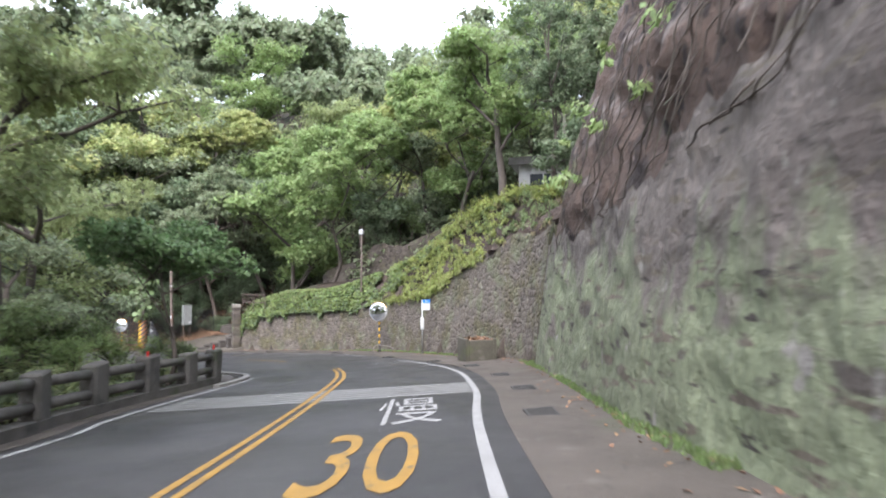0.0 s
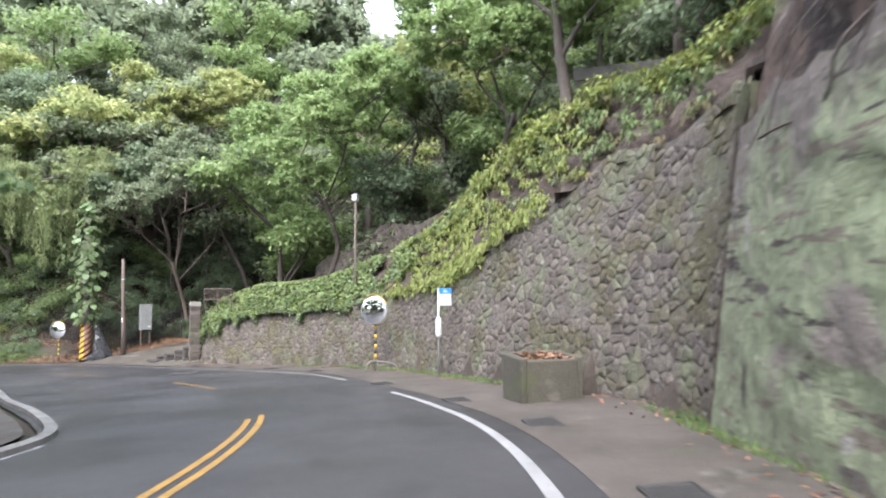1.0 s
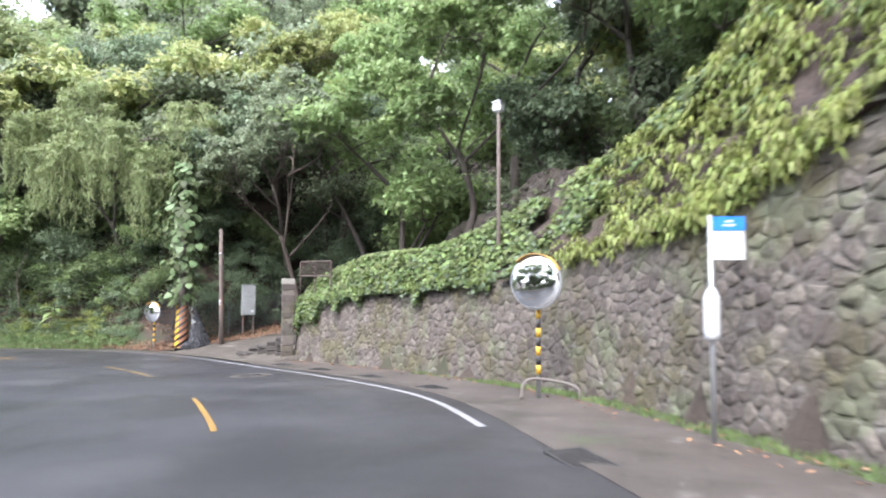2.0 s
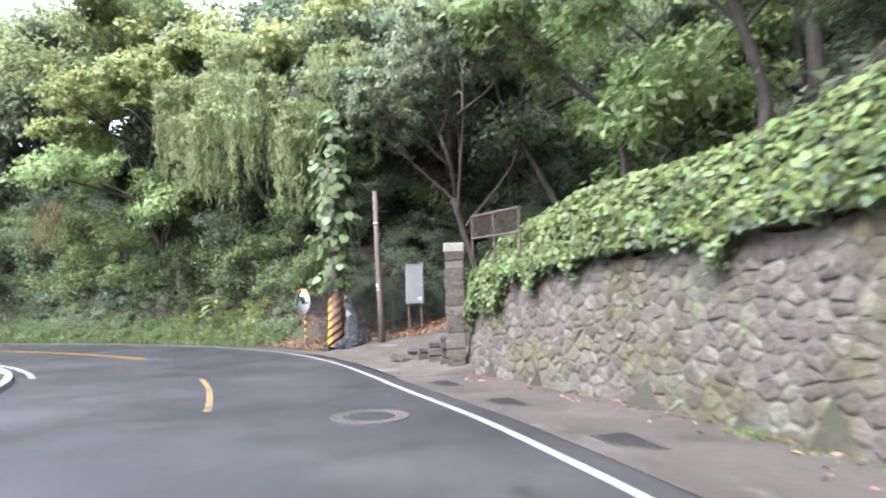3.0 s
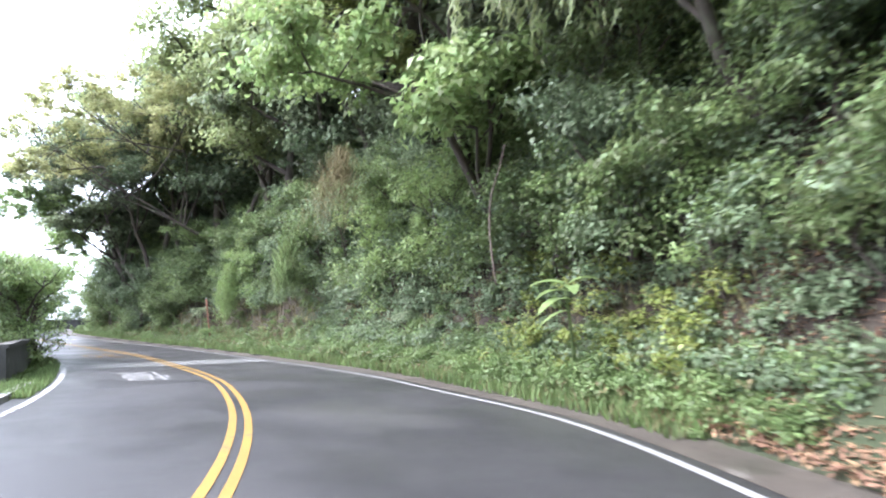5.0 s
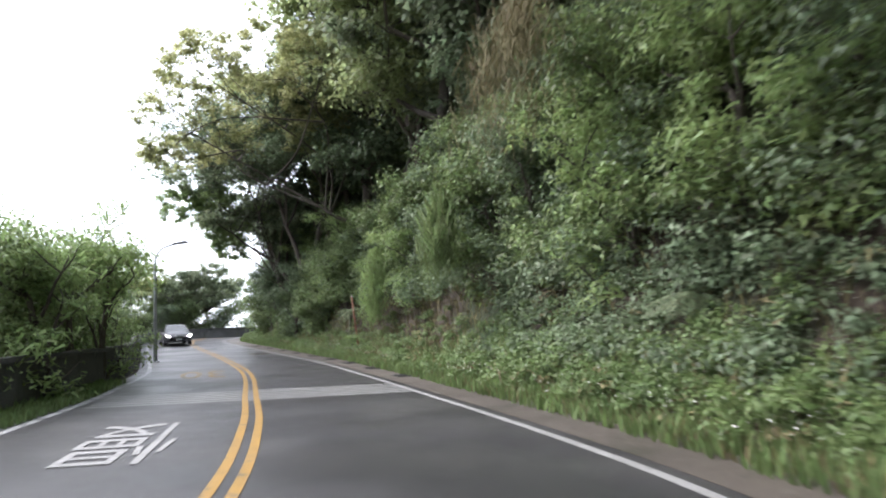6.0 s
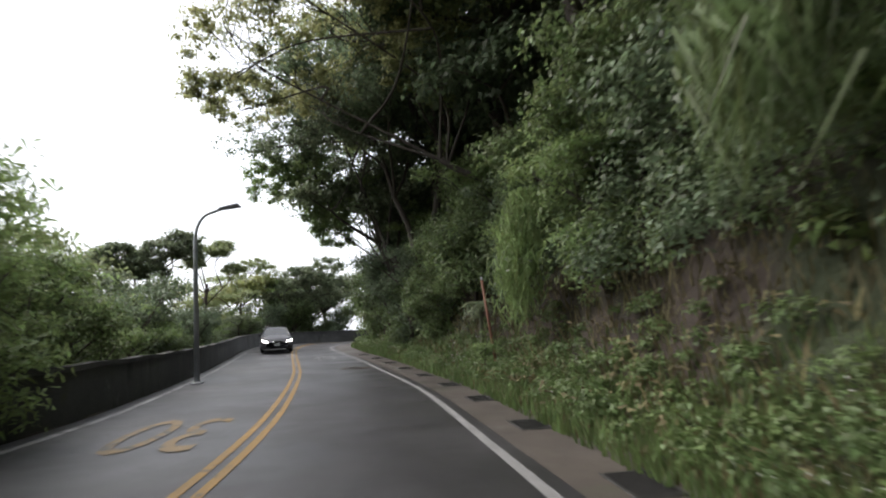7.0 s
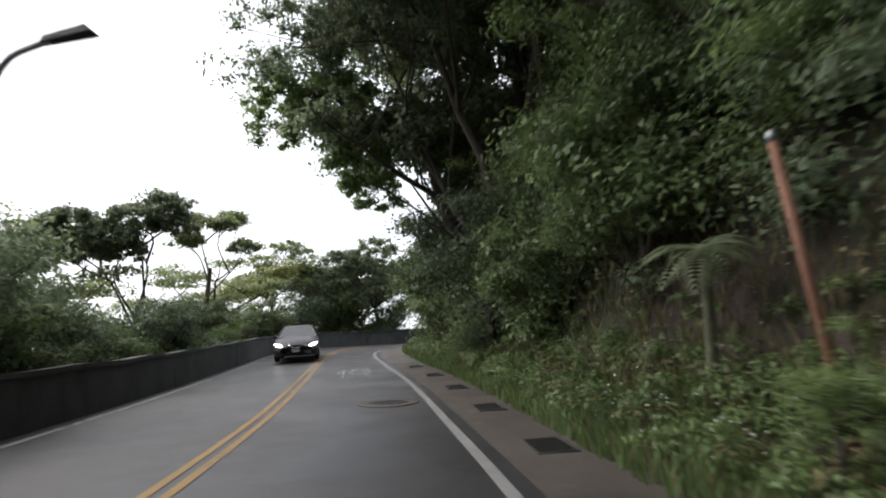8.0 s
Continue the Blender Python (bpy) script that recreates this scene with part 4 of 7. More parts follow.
def plant(key, x, y, size=1.0, turn=0.0, z=None, group="hillside trees", squash=1.0, lean=None):
    trunk, crown, label, first = TREE_KINDS[key]
    z = put_z((x, y)) - 0.15 if z is None else z
    tip = Matrix()
    if lean is not None:
        tip = Matrix.Rotation(radians(lean[0]), 4, Vector((-lean[2], lean[1], 0)))
    m = Matrix.Translation((x, y, z)) @ tip @ pose(0, 0, 0, 0, 0, turn) @ Matrix.Diagonal((size, size, size * squash, 1))
    if first is not None:
        f = first.scale
        return copy_thing(first, m @ Matrix.Diagonal((1 / f[0], 1 / f[1], 1 / f[2], 1)))
    kind_name = "bush" if key.startswith("bush") else "tree"
    tree = thing(kind_name, None, label, kind_name, group)
    part("trunk", trunk, tree)
    part("crown", crown, tree)
    tree.matrix_world = m
    TREE_KINDS[key][3] = tree
    bpy.context.view_layer.update()
    return tree


tree_kind("mid", "broad-leaved tree with mid-green crown on the hillside", LEAF_MID, BARK, seed=11, height=9, spread=3.0, leaf=0.276, width=0.159, clumps=92, per=64, flat=0.6, clump_r=0.95, bare=0.1)
tree_kind("mid2", "leafy green tree with several limbs on the hillside", LEAF_MID, BARK, seed=12, height=10, spread=3.4, leaf=0.259, width=0.150, clumps=92, per=64, flat=0.55, clump_r=1.0, lean=0.4, bare=0.1)
tree_kind("bright", "tree with fresh light-green layered foliage", LEAF_BRIGHT, BARK, seed=21, height=8, spread=3.6, leaf=0.265, width=0.134, clumps=115, per=68, flat=0.55, clump_r=1.05, tiers=True, bare=0.1)
tree_kind("bright2", "slender tree with light-green feathery foliage", LEAF_BRIGHT, BARK, seed=22, height=10, spread=3.0, leaf=0.221, width=0.111, clumps=120, per=68, flat=0.6, clump_r=0.85, lean=0.3, bare=0.2)
tree_kind("yellow", "tree whose crown is tipped with yellow blossom", LEAF_YELLOW, BARK, seed=31, height=9, spread=3.6, leaf=0.276, width=0.168, clumps=110, per=64, flat=0.6, clump_r=1.0, tiers=True, bare=0.15)
tree_kind("olive", "tall tree with fine olive-green foliage", LEAF_OLIVE, BARK, seed=41, height=11, spread=3.8, leaf=0.216, width=0.103, clumps=125, per=72, flat=0.65, clump_r=1.0, tiers=True, bare=0.05)
tree_kind("dark", "dense dark-green evergreen tree", LEAF_DARK, BARK, seed=51, height=10, spread=3.2, leaf=0.242, width=0.131, clumps=105, per=68, flat=0.65, clump_r=0.95, bare=0.15)
tree_kind("dark2", "tall dark leafy tree with open limbs", LEAF_DARK, BARK, seed=52, height=12, spread=3.8, leaf=0.225, width=0.112, clumps=105, per=68, flat=0.45, clump_r=0.9, lean=0.3, bare=0.4, girth=0.62)
tree_kind("umbrella", "flat-topped tree with pale forked limbs and open crown", LEAF_OLIVE, PALE_BARK, seed=61, height=7.5, spread=3.6, leaf=0.166, width=0.080, clumps=70, per=64, flat=0.25, clump_r=0.85, lean=0.4, tiers=True, bare=0.6)
tree_kind("far", "wooded hill tree with a dense rounded green crown", LEAF_MID, BARK, seed=71, height=9, spread=3.4, leaf=0.50, width=0.34, clumps=70, per=36, flat=0.65, clump_r=1.1, bare=0.0, sides=5)
tree_kind("far2", "wooded hill tree with an olive-green crown", LEAF_OLIVE, BARK, seed=72, height=10, spread=3.2, leaf=0.50, width=0.34, clumps=70, per=36, flat=0.65, clump_r=1.15, bare=0.0, sides=5)
tree_kind("bush", "rounded leafy bush growing on the bank", LEAF_BANK, BARK, seed=81, height=4.2, spread=1.7, leaf=0.125, width=0.072, clumps=52, per=105, flat=0.75, clump_r=0.75, bare=0.0, sides=5)
tree_kind("bush2", "dark leafy bush growing on the bank", LEAF_DARK, BARK, seed=82, height=4.6, spread=1.8, leaf=0.125, width=0.07, clumps=52, per=105, flat=0.8, clump_r=0.75, bare=0.0, sides=5)
tree_kind("bush3", "light green bamboo-like bush with arching sprays", LEAF_BRIGHT, BARK, seed=83, height=4.6, spread=1.9, leaf=0.202, width=0.047, clumps=48, per=75, flat=0.7, clump_r=0.7, bare=0.0, sides=5)
tree_kind("spread2", "dark wide-spreading tree whose limbs reach out over the road", LEAF_DARK, BARK, seed=94, height=12, spread=5.0, leaf=0.194, width=0.101, clumps=190, per=68, flat=0.55, clump_r=1.0, lean=0.25, bare=0.4, girth=0.62)


def far_wood(spots):
    """The woods of the far slopes, joined into one mesh."""
    every = []
    for key, x, y, size, turn in spots:
        me = TREE_KINDS[key][1]
        co = np.empty(len(me.vertices) * 3, np.float32)
        me.vertices.foreach_get("co", co)
        c, n = math.cos(turn), math.sin(turn)
        co = co.reshape(-1, 3) * (size, size, size * 1.15)
        every.append(np.c_[co[:, 0] * c - co[:, 1] * n + x, co[:, 0] * n + co[:, 1] * c + y, co[:, 2] + put_z((x, y)) - 1.5 * size].reshape(-1, 3, 3))
    thing("far_wood", quads_mesh("far_wood", np.concatenate(every), LEAF_MID), "dense green woods on the far hillside", "woods", kind="stuff")


def plant_to(key, x, y, top, turn, group):
    """Plants a tree so that its crown ends at the given height."""
    z = put_z((x, y)) - 0.15
    co = np.empty(len(TREE_KINDS[key][1].vertices) * 3, np.float32)
    TREE_KINDS[key][1].vertices.foreach_get("co", co)
    return plant(key, x, y, (top - z) / float(np.percentile(co[2::3], 98)), turn, group=group)


def plant_hillside():
    rnd = random.Random(5)
    placed, far = [], []

    def free(x, y, gap):
        if any((x - a) ** 2 + (y - b) ** 2 < gap * gap for a, b in placed):
            return False
        placed.append((x, y))
        return True

    # rows along the hillside: nearer trees first
    for e0, e1, gap, count, kinds, sizes in ((5.0, 9, 3.4, 32, ("mid", "mid2", "dark2", "mid", "bright", "dark"), (0.9, 1.2)),
                                             (9, 17, 4.4, 40, ("mid", "bright", "mid2", "bright2", "yellow", "mid"), (1.05, 1.4)),
                                             (17, 34, 6.0, 36, ("mid", "yellow", "mid2", "olive", "bright"), (1.2, 1.6)),
                                             (34, 80, 7.5, 80, ("far", "far2", "far"), (1.5, 2.1)),
                                             (80, 160, 11, 60, ("far", "far2"), (2.2, 3.0))):
        done = tries = 0
        while done < count and tries < 900:
            tries += 1
            s = rnd.uniform(S_JOINT - (22 if e0 < 30 else 40), S_ALL[-1] - (14 if e0 < 16 else 4))
            e = rnd.uniform(e0, e1)
            x, y = at(s, float(on_path(FOOT, s)) + e)
            s2, d2 = project([(x, y)])
            if d2[0] - on_path(FOOT, s2[0]) < e0 - 0.5:
                continue
            if s2[0] < S_JOINT + 1 and e < 7:
                continue
            if S_PILLAR - 3 < s2[0] < S_MIRROR + 1 and e < 10.5:
                continue
            if S_JOINT < s2[0] < S_PILLAR - 3 and e < 7.5:
                continue
            if not free(x, y, gap):
                continue
            done += 1
            if e0 > 30:
                far.append((rnd.choice(kinds), x, y, rnd.uniform(*sizes), rnd.uniform(0, 6.28)))
            else:
                plant(rnd.choice(kinds), x, y, rnd.uniform(*sizes), rnd.uniform(0, 360))
    far_wood(far)


plant_hillside()
# trees that stand out along the way
for key, x, y, size, turn in (("bright", -12.5, 46.5, 1.2, 160), 
                              ("bright2", 3.2, 28.0, 1.05, 200), ("dark", 5.6, 21.3, 0.62, 20), ("dark", 9.0, 16.0, 1.0, 120), 
                              ("yellow", -28.0, 51.5, 1.2, 80), ("dark2", -15.5, 50.0, 1.1, 210), ("dark2", -21.5, 50.5, 1.05, 300), ("dark", -26.5, 48.0, 1.1, 44),
                              ("mid2", -31.5, 47.0, 1.2, 15), ("yellow", -36.0, 46.5, 1.3, 130), ("olive", -40.0, 44.5, 1.2, 280),
                              ("dark2", -46.0, 41.5, 1.15, 250), ("mid2", -50.5, 40.0, 1.2, 20), ("dark2", -56.0, 37.0, 1.25, 225), ("dark", -61.5, 33.8, 1.3, 40), ("dark2", -66.5, 30.8, 1.4, 235),
                              ("dark", -70.0, 28.5, 1.3, 190), ("dark2", -71.5, 25.6, 1.15, 150)):
    plant(key, x, y, size, turn)
for key, x, y, size, turn in (("olive", -52.0, 37.6, 1.25, 33), ("mid2", -55.8, 36.0, 1.25, 200), ("dark2", -59.8, 33.6, 1.3, 80), ("olive", -62.0, 32.6, 1.3, 10), ("dark2", -65.0, 30.2, 1.3, 160),
                              ("dark2", -68.8, 27.4, 1.4, 60), ("olive", -72.0, 25.0, 1.35, 0), ("dark", -74.2, 25.0, 1.25, 130), ("dark2", -75.0, 28.0, 1.3, 90), ("olive", -70.2, 27.0, 1.4, 250)):
    plant(key, x, y, size, turn)
# crowns that reach out over the road at its far end
for key, x, y, z, size, turn, lean in (("mid2", -47.0, 41.8, None, 1.6, 30, (5, 0, -1.0)), ("olive", -43.0, 43.4, None, 1.6, 80, (4, 0, -1.0)), ("olive", -52.0, 39.8, None, 1.55, 140, (6, 0, -1.0)), ("olive", -56.0, 36.6, None, 1.5, 20, (8, 0, -1.0)), ("spread2", -70.8, 25.2, -0.8, 1.2, 100, (23, -0.35, -1.0)), ("spread2", -66.6, 27.4, -0.4, 1.0, 260, (17, 0.1, -1.0)), ("mid2", -69.0, 25.6, -1.5, 1.05, 200, (24, -0.4, -1.0)),
                                       ("spread2", -66.0, 30.0, 0.6, 1.0, 20, (8, 0.3, -1.0)), ("bright", -37.2, 43.4, None, 0.95, 200, (24, 0.15, -1.0))):
    plant(key, x, y, size, turn, z=z, lean=lean)
# trees on the inside of the bend
for key, x, y, size, turn in (("olive", -9.6, 9.0, 1.15, 0), ("olive", -9.2, 3.0, 1.2, 140), ("olive", -11.0, 14.2, 1.05, 70), ("olive", -14.5, 19.0, 0.9, 250), ("mid2", -13.2, 16.6, 0.7, 130), ("mid2", -15.0, 22.5, 0.75, 200),
                              ("mid", -19.0, 12.0, 1.2, 310), ("olive", -14.0, -3.0, 1.3, 20), ("mid2", -19.5, 20.5, 1.0, 120), ("mid", -24.0, 7.0, 1.2, 60), ("mid2", -21.0, -3, 1.2, 170)):
    plant(key, x, y, size, turn, group="trees inside the bend")
for bx, by, rise, key in ((-8.6, 4.5, 1.9, "bush3"), (-9.3, 7.0, 2.1, "bush"), (-8.7, 9.4, 1.8, "bush3"), (-9.6, 11.6, 2.3, "bush"), (-8.9, 13.6, 1.9, "bush3"), (-9.2, 15.8, 2.0, "bush3"), (-8.6, 17.6, 1.5, "bush"),
                          (-12.0, 13.0, 3.0, "bush"), (-12.4, 9.0, 3.0, "bush2"), (-12.0, 5.5, 2.8, "bush"), (-12.6, 17.0, 2.6, "bush"), (-8.8, 1.5, 1.8, "bush3"), (-13.5, 20.6, 2.2, "bush"), (-16.5, 15.5, 3.6, "bush")):
    plant_to(key, bx, by, float(ground_z(bx, by)) + rise, bx * 77 + by * 31, "bushes inside the bend")
# trees of the valley side
for key, x, y, top, turn in (("umbrella", -62.0, 9.5, 2.6, 250), ("umbrella", -76.5, 6.2, 1.6, 60), ("umbrella", -57.5, 10.5, 2.6, 10),
                             ("mid", -60.0, 14.0, 0.2, 30), ("mid2", -54.5, 16.5, 0.4, 120), ("mid2", -90.0, 6.5, 2.4, 200), ("mid", -92.0, 8.0, 2.5, 20), ("yellow", -80.5, 8.6, 2.3, 75), ("bright2", -87.0, 8.4, 2.0, 300), ("mid2", -65.5, 12.2, -0.6, 300),
                             ("mid", -49.0, 19.0, 0.3, 80), ("bush", -84.0, 10.0, 0.0, 40), ("bush", -88.0, 13.0, 0.3, 100), ("bush", -90.0, 17.5, 0.5, 220), ("bush2", -80.5, 9.4, -0.3, 10), ("bush", -77.0, 8.9, -0.4, 190), ("bush", -86.0, 8.0, 0.4, 300), ("mid", -89.5, 10.0, 2.6, 60), ("dark2", -84.0, 6.5, 2.0, 160), ("dark", -94.0, 15.0, 4.5, 10), ("mid2", -93.0, 21.0, 4.0, 10), ("dark", -92.0, 27.0, 4.5, 100), ("mid", -70.5, 11.8, -0.8, 222), ("mid2", -76.0, 10.6, -0.6, 22)):
    plant_to(key, x, y, top, turn, "valley trees")
# bushes that close the gaps on the steep bank
_rnd = random.Random(15)
for k in range(118):
    s_here = S_MIRROR + 1.5 + (station(-73.0, 18.0) - S_MIRROR - 1.5) * (k + _rnd.uniform(0, 1)) / 118
    bank_e = _rnd.choice((2.2, 2.6, 3.2, 4.2, 5.6, 7.4)) + _rnd.uniform(-0.3, 0.5)
    bx, by = at(s_here, float(on_path(FOOT, s_here)) + bank_e)
    plant(_rnd.choice(("bush", "bush2", "bush2", "bush", "bush3")), bx, by, _rnd.uniform(0.7, 1.1), _rnd.uniform(0, 360), group="bank bushes", z=put_z((bx, by)) - 0.9)
for bx, by, key in ((-55.9, 32.5, "bush3"), (-70.3, 24.6, "bush2"), (-72.3, 23.2, "bush"), (-74.3, 22.9, "bush2"), (-67.2, 26.4, "bush2"), (-73.4, 24.6, "bush2"), (-75.9, 25.0, "bush"), (-71.0, 26.2, "bush2")):
    plant(key, bx, by, 1.1 if bx < -60 else 0.27, bx * 33, group="bank bushes")
for k in range(30):
    s_here = station(-39.0, 31.2) + (station(-72.0, 15.0) - station(-39.0, 31.2)) * (k + _rnd.uniform(0, 1)) / 30
    bx, by = at(s_here, float(on_path(EDGE_L, s_here)) - _rnd.uniform(1.9, 4.2))
    plant(_rnd.choice(("bush", "bush3", "bush", "bush3")), bx, by, _rnd.uniform(0.5, 0.8), _rnd.uniform(0, 360), group="parapet bushes", z=put_z((bx, by)) - 0.3)
for bx, by, size in ((-46.0, 25.6, 1.0), (-48.2, 24.4, 1.1), (-50.6, 23.2, 1.05), (-43.2, 27.2, 0.9), (-53.0, 21.8, 0.85), (-56.4, 19.6, 0.8)):
    plant("bush3", bx, by, size, bx * 50, group="parapet bushes")
for k in range(17):
    s_here = station(-62.5, 26.4) + 0.95 * k
    bx, by = at(s_here, float(on_path(FOOT, s_here)) + _rnd.uniform(1.7, 2.5))
    plant(_rnd.choice(("bush", "bush2", "bush")), bx, by, _rnd.uniform(0.8, 0.95), _rnd.uniform(0, 360), group="bank bushes", z=put_z((bx, by)) - 2.3)
for k in range(20):
    bx, by = at(station(-54.0, 25.0) + 1.55 * k, float(on_path(EDGE_L, station(-54.0, 25.0) + 1.55 * k)) - _rnd.uniform(2.2, 4.6))
    plant_to(_rnd.choice(("bush", "bush2", "bush3", "bush")), bx, by, -1.1 + _rnd.uniform(-0.5, 0.5), _rnd.uniform(0, 360), "parapet bushes")
for k in range(26):
    s_here = S_JOINT + 3 + (S_PILLAR - 5 - S_JOINT) * (k + 0.5) / 26
    bx, by = at(s_here, float(on_path(FOOT, s_here)) + _rnd.uniform(7.5, 12))
    plant(_rnd.choice(("bush", "bush2")), bx, by, _rnd.uniform(0.6, 0.95), _rnd.uniform(0, 360), group="bank bushes")
for bx, by, key in ((-15.5, 51.5, "bush2"), (-18.0, 52.0, "bush2"), (-20.5, 51.5, "bush2"), (-23.0, 49.5, "bush"), (-25.0, 47.5, "bush2"), (-26.0, 45.8, "bush"), (-13.5, 50.5, "bush"), (-22.0, 53.0, "bush2")):
    plant(key, bx, by, 0.95, bx * 40, group="bank bushes")


# ---------------------------------------------------------------- old trees with crowns of their own
def old_tree(base, fork, lobes, leaf_mat, bark, label, seed, leaf=(0.21, 0.11), girth=0.2, per=58, hang=0, hang_length=2.2, flat=0.85, dense=1.0, group="old trees"):
    """A tree whose limbs reach from the fork into several separate masses of leaves: lobes are (x, y, z, radius)."""
    rng = np.random.default_rng(seed)
    base, fork = np.array(base, float), np.array(fork, float)
    side = rng.normal(size=3) * 0.12 * np.linalg.norm(fork - base) * np.array([1, 1, 0])
    trunk = Shape()
    stem = spline([base - (0, 0, 0.4), base + (fork - base) * 0.35 + side, base + (fork - base) * 0.7 + side * 0.6, fork], 0.35)
    trunk.tube(stem, list(np.linspace(girth, girth * 0.68, len(stem))), 9)
    tops, radii = [], []
    for x, y, z, r in lobes:
        c = np.array([x, y, z])
        start = stem[int(len(stem) * rng.uniform(0.72, 0.99))] if len(tops) % 2 == 0 else limb[len(limb) // 2]
        mid = start + (c - start) * 0.5 + rng.normal(size=3) * 0.18 * np.linalg.norm(c - start) * np.array([1, 1, 0.5]) + (0, 0, 0.12 * np.linalg.norm(c - start))
        limb = spline([start, mid, c - (0, 0, 0.15 * r), c + (c - mid) * 0.25 * r / max(0.5, np.linalg.norm(c - mid))], 0.3)
        thick = girth * (0.26 + 0.07 * r)
        trunk.tube(limb, list(np.linspace(thick, thick * 0.3, len(limb))), 6, False)
        count = int((7 + 13 * r * r) * dense)
        way = rng.normal(size=(count, 3))
        way /= np.linalg.norm(way, axis=1, keepdims=True)
        way[:, 2] = np.where(way[:, 2] < -0.65, -way[:, 2], way[:, 2])
        tip = c + way * (r * rng.uniform(0.45, 1.0, count) ** 0.6)[:, None] * np.array([1, 1, flat])
        for k in range(min(count, int(6 + 4 * r))):
            bend = limb[-1 - int(rng.uniform(0, 0.45) * len(limb))]
            trunk.tube([bend, (bend + tip[k]) / 2 + rng.normal(size=3) * 0.1 * r, tip[k]], [thick * 0.28, thick * 0.2, 0.012], 4, False)
        tops.append(tip)
        radii.append(rng.uniform(0.22, 0.6, count) * min(1.2, 0.55 + 0.25 * r))
    tops, radii = np.concatenate(tops), np.concatenate(radii)
    pts, nrm = clump_points(tops, radii, per, rng, 0.75, 0.15)
    leaves = [small_leaves(pts, nrm, leaf[0], leaf[1], rng)]
    if hang:
        q = tops[rng.integers(0, len(tops), hang)] + rng.normal(size=(hang, 3)) * 0.25
        along = rng.uniform(0, 1, (hang, 46))
        drop = along * (hang_length * rng.uniform(0.35, 1.2, (hang, 1)))
        pts = np.stack([np.repeat(q[:, :1], 46, 1), np.repeat(q[:, 1:2], 46, 1), q[:, 2:3] - drop], 2).reshape(-1, 3)
        pts += rng.normal(size=pts.shape) * np.array([0.09, 0.09, 0.05])
        leaves.append(small_leaves(pts, rng.normal(size=pts.shape) * (1, 1, 0.3), leaf[0] * 0.9, leaf[1] * 0.62, rng, 1.4))
    tree = thing("tree", None, label, "tree", group, place=Matrix.Translation(base))
    back = Matrix.Translation(-Vector(base))
    wood = trunk.mesh("trunk", bark, True)
    wood.transform(back)
    part("trunk", wood, tree)
    crown = quads_mesh("crown", np.concatenate(leaves) - base, leaf_mat)
    part("crown", crown, tree)
    return tree


def on_land(x, y):
    return (x, y, put_z((x, y)))


LEAF_DEEP = leaf_material("leaf_deep_green", (0.170, 0.262, 0.108), (0.098, 0.160, 0.066), through_light=0.45)
LEAF_AUTUMN = leaf_material("leaf_olive_gold", (0.43, 0.42, 0.20), (0.27, 0.30, 0.135), through_light=0.55)
old_tree(on_land(-62.6, 33.2), (-61.4, 30.2, 3.4), [(-58.3, 23.4, 8.7, 2.1), (-60.3, 22.6, 6.6, 1.6), (-57.0, 25.6, 9.9, 2.0), (-61.2, 26.6, 9.3, 2.5), (-58.0, 28.6, 10.4, 2.4), (-57.7, 22.9, 6.0, 1.1), (-63.0, 24.6, 7.4, 1.7), (-56.5, 31.5, 9.0, 2.4), (-62.5, 29.8, 8.0, 2.2)],
         LEAF_AUTUMN, BARK, "tall old tree with a gold-tipped crown leaning over the road", 301, girth=0.16, dense=1.0, per=50, leaf=(0.17, 0.085))
old_tree(on_land(-68.6, 27.2), (-68.2, 25.0, 1.6), [(-66.8, 20.7, 7.6, 2.4), (-68.0, 24.2, 8.8, 2.4), (-66.0, 25.4, 5.8, 2.0), (-71.4, 23.5, 5.2, 2.0), (-65.2, 23.0, 9.6, 2.0)],
         LEAF_MID, BARK, "leafy old tree reaching over the far bend of the road", 302, girth=0.17, dense=1.05, per=50, leaf=(0.17, 0.085))
# crown lobes split off in a lighter leaf colour, which paints them as lit
old_tree(on_land(-70.6, 25.8), (-70.2, 23.6, 1.2), [(-68.6, 18.5, 5.7, 1.7), (-70.2, 20.6, 3.8, 1.7), (-69.0, 20.6, 6.2, 1.5), (-71.2, 22.4, 5.0, 1.6), (-71.6, 20.6, 2.9, 1.3)],
         LEAF_BRIGHT, BARK, "tree at the far bend, leaves coloured light to look sunlit", 313, girth=0.14, dense=1.2)
old_tree(on_land(-37.3, 43.6), (-37.0, 41.8, 3.8), [(-36.5, 38.6, 7.8, 2.1), (-38.2, 38.6, 6.2, 1.6), (-34.6, 40.6, 8.6, 2.1), (-39.6, 40.2, 8.2, 2.0), (-36.8, 42.4, 10.0, 2.4), (-41.5, 40.8, 6.4, 1.7)],
         LEAF_YELLOW, BARK, "spreading tree with yellow-tipped layered crown over the road", 303, girth=0.2, flat=0.45)
old_tree(on_land(-29.0, 45.4), (-29.0, 43.8, 2.6), [(-29.8, 41.4, 5.4, 1.5), (-27.6, 42.4, 6.2, 1.8), (-32.0, 41.6, 6.6, 1.8), (-25.6, 43.4, 5.0, 1.5), (-24.4, 44.6, 7.4, 1.9), (-30.5, 43.4, 8.6, 2.1)],
         LEAF_OLIVE, BARK, "tree draped with long hanging curtains of pale green creeper", 304, leaf=(0.2, 0.075), girth=0.17, hang=420, hang_length=3.0)
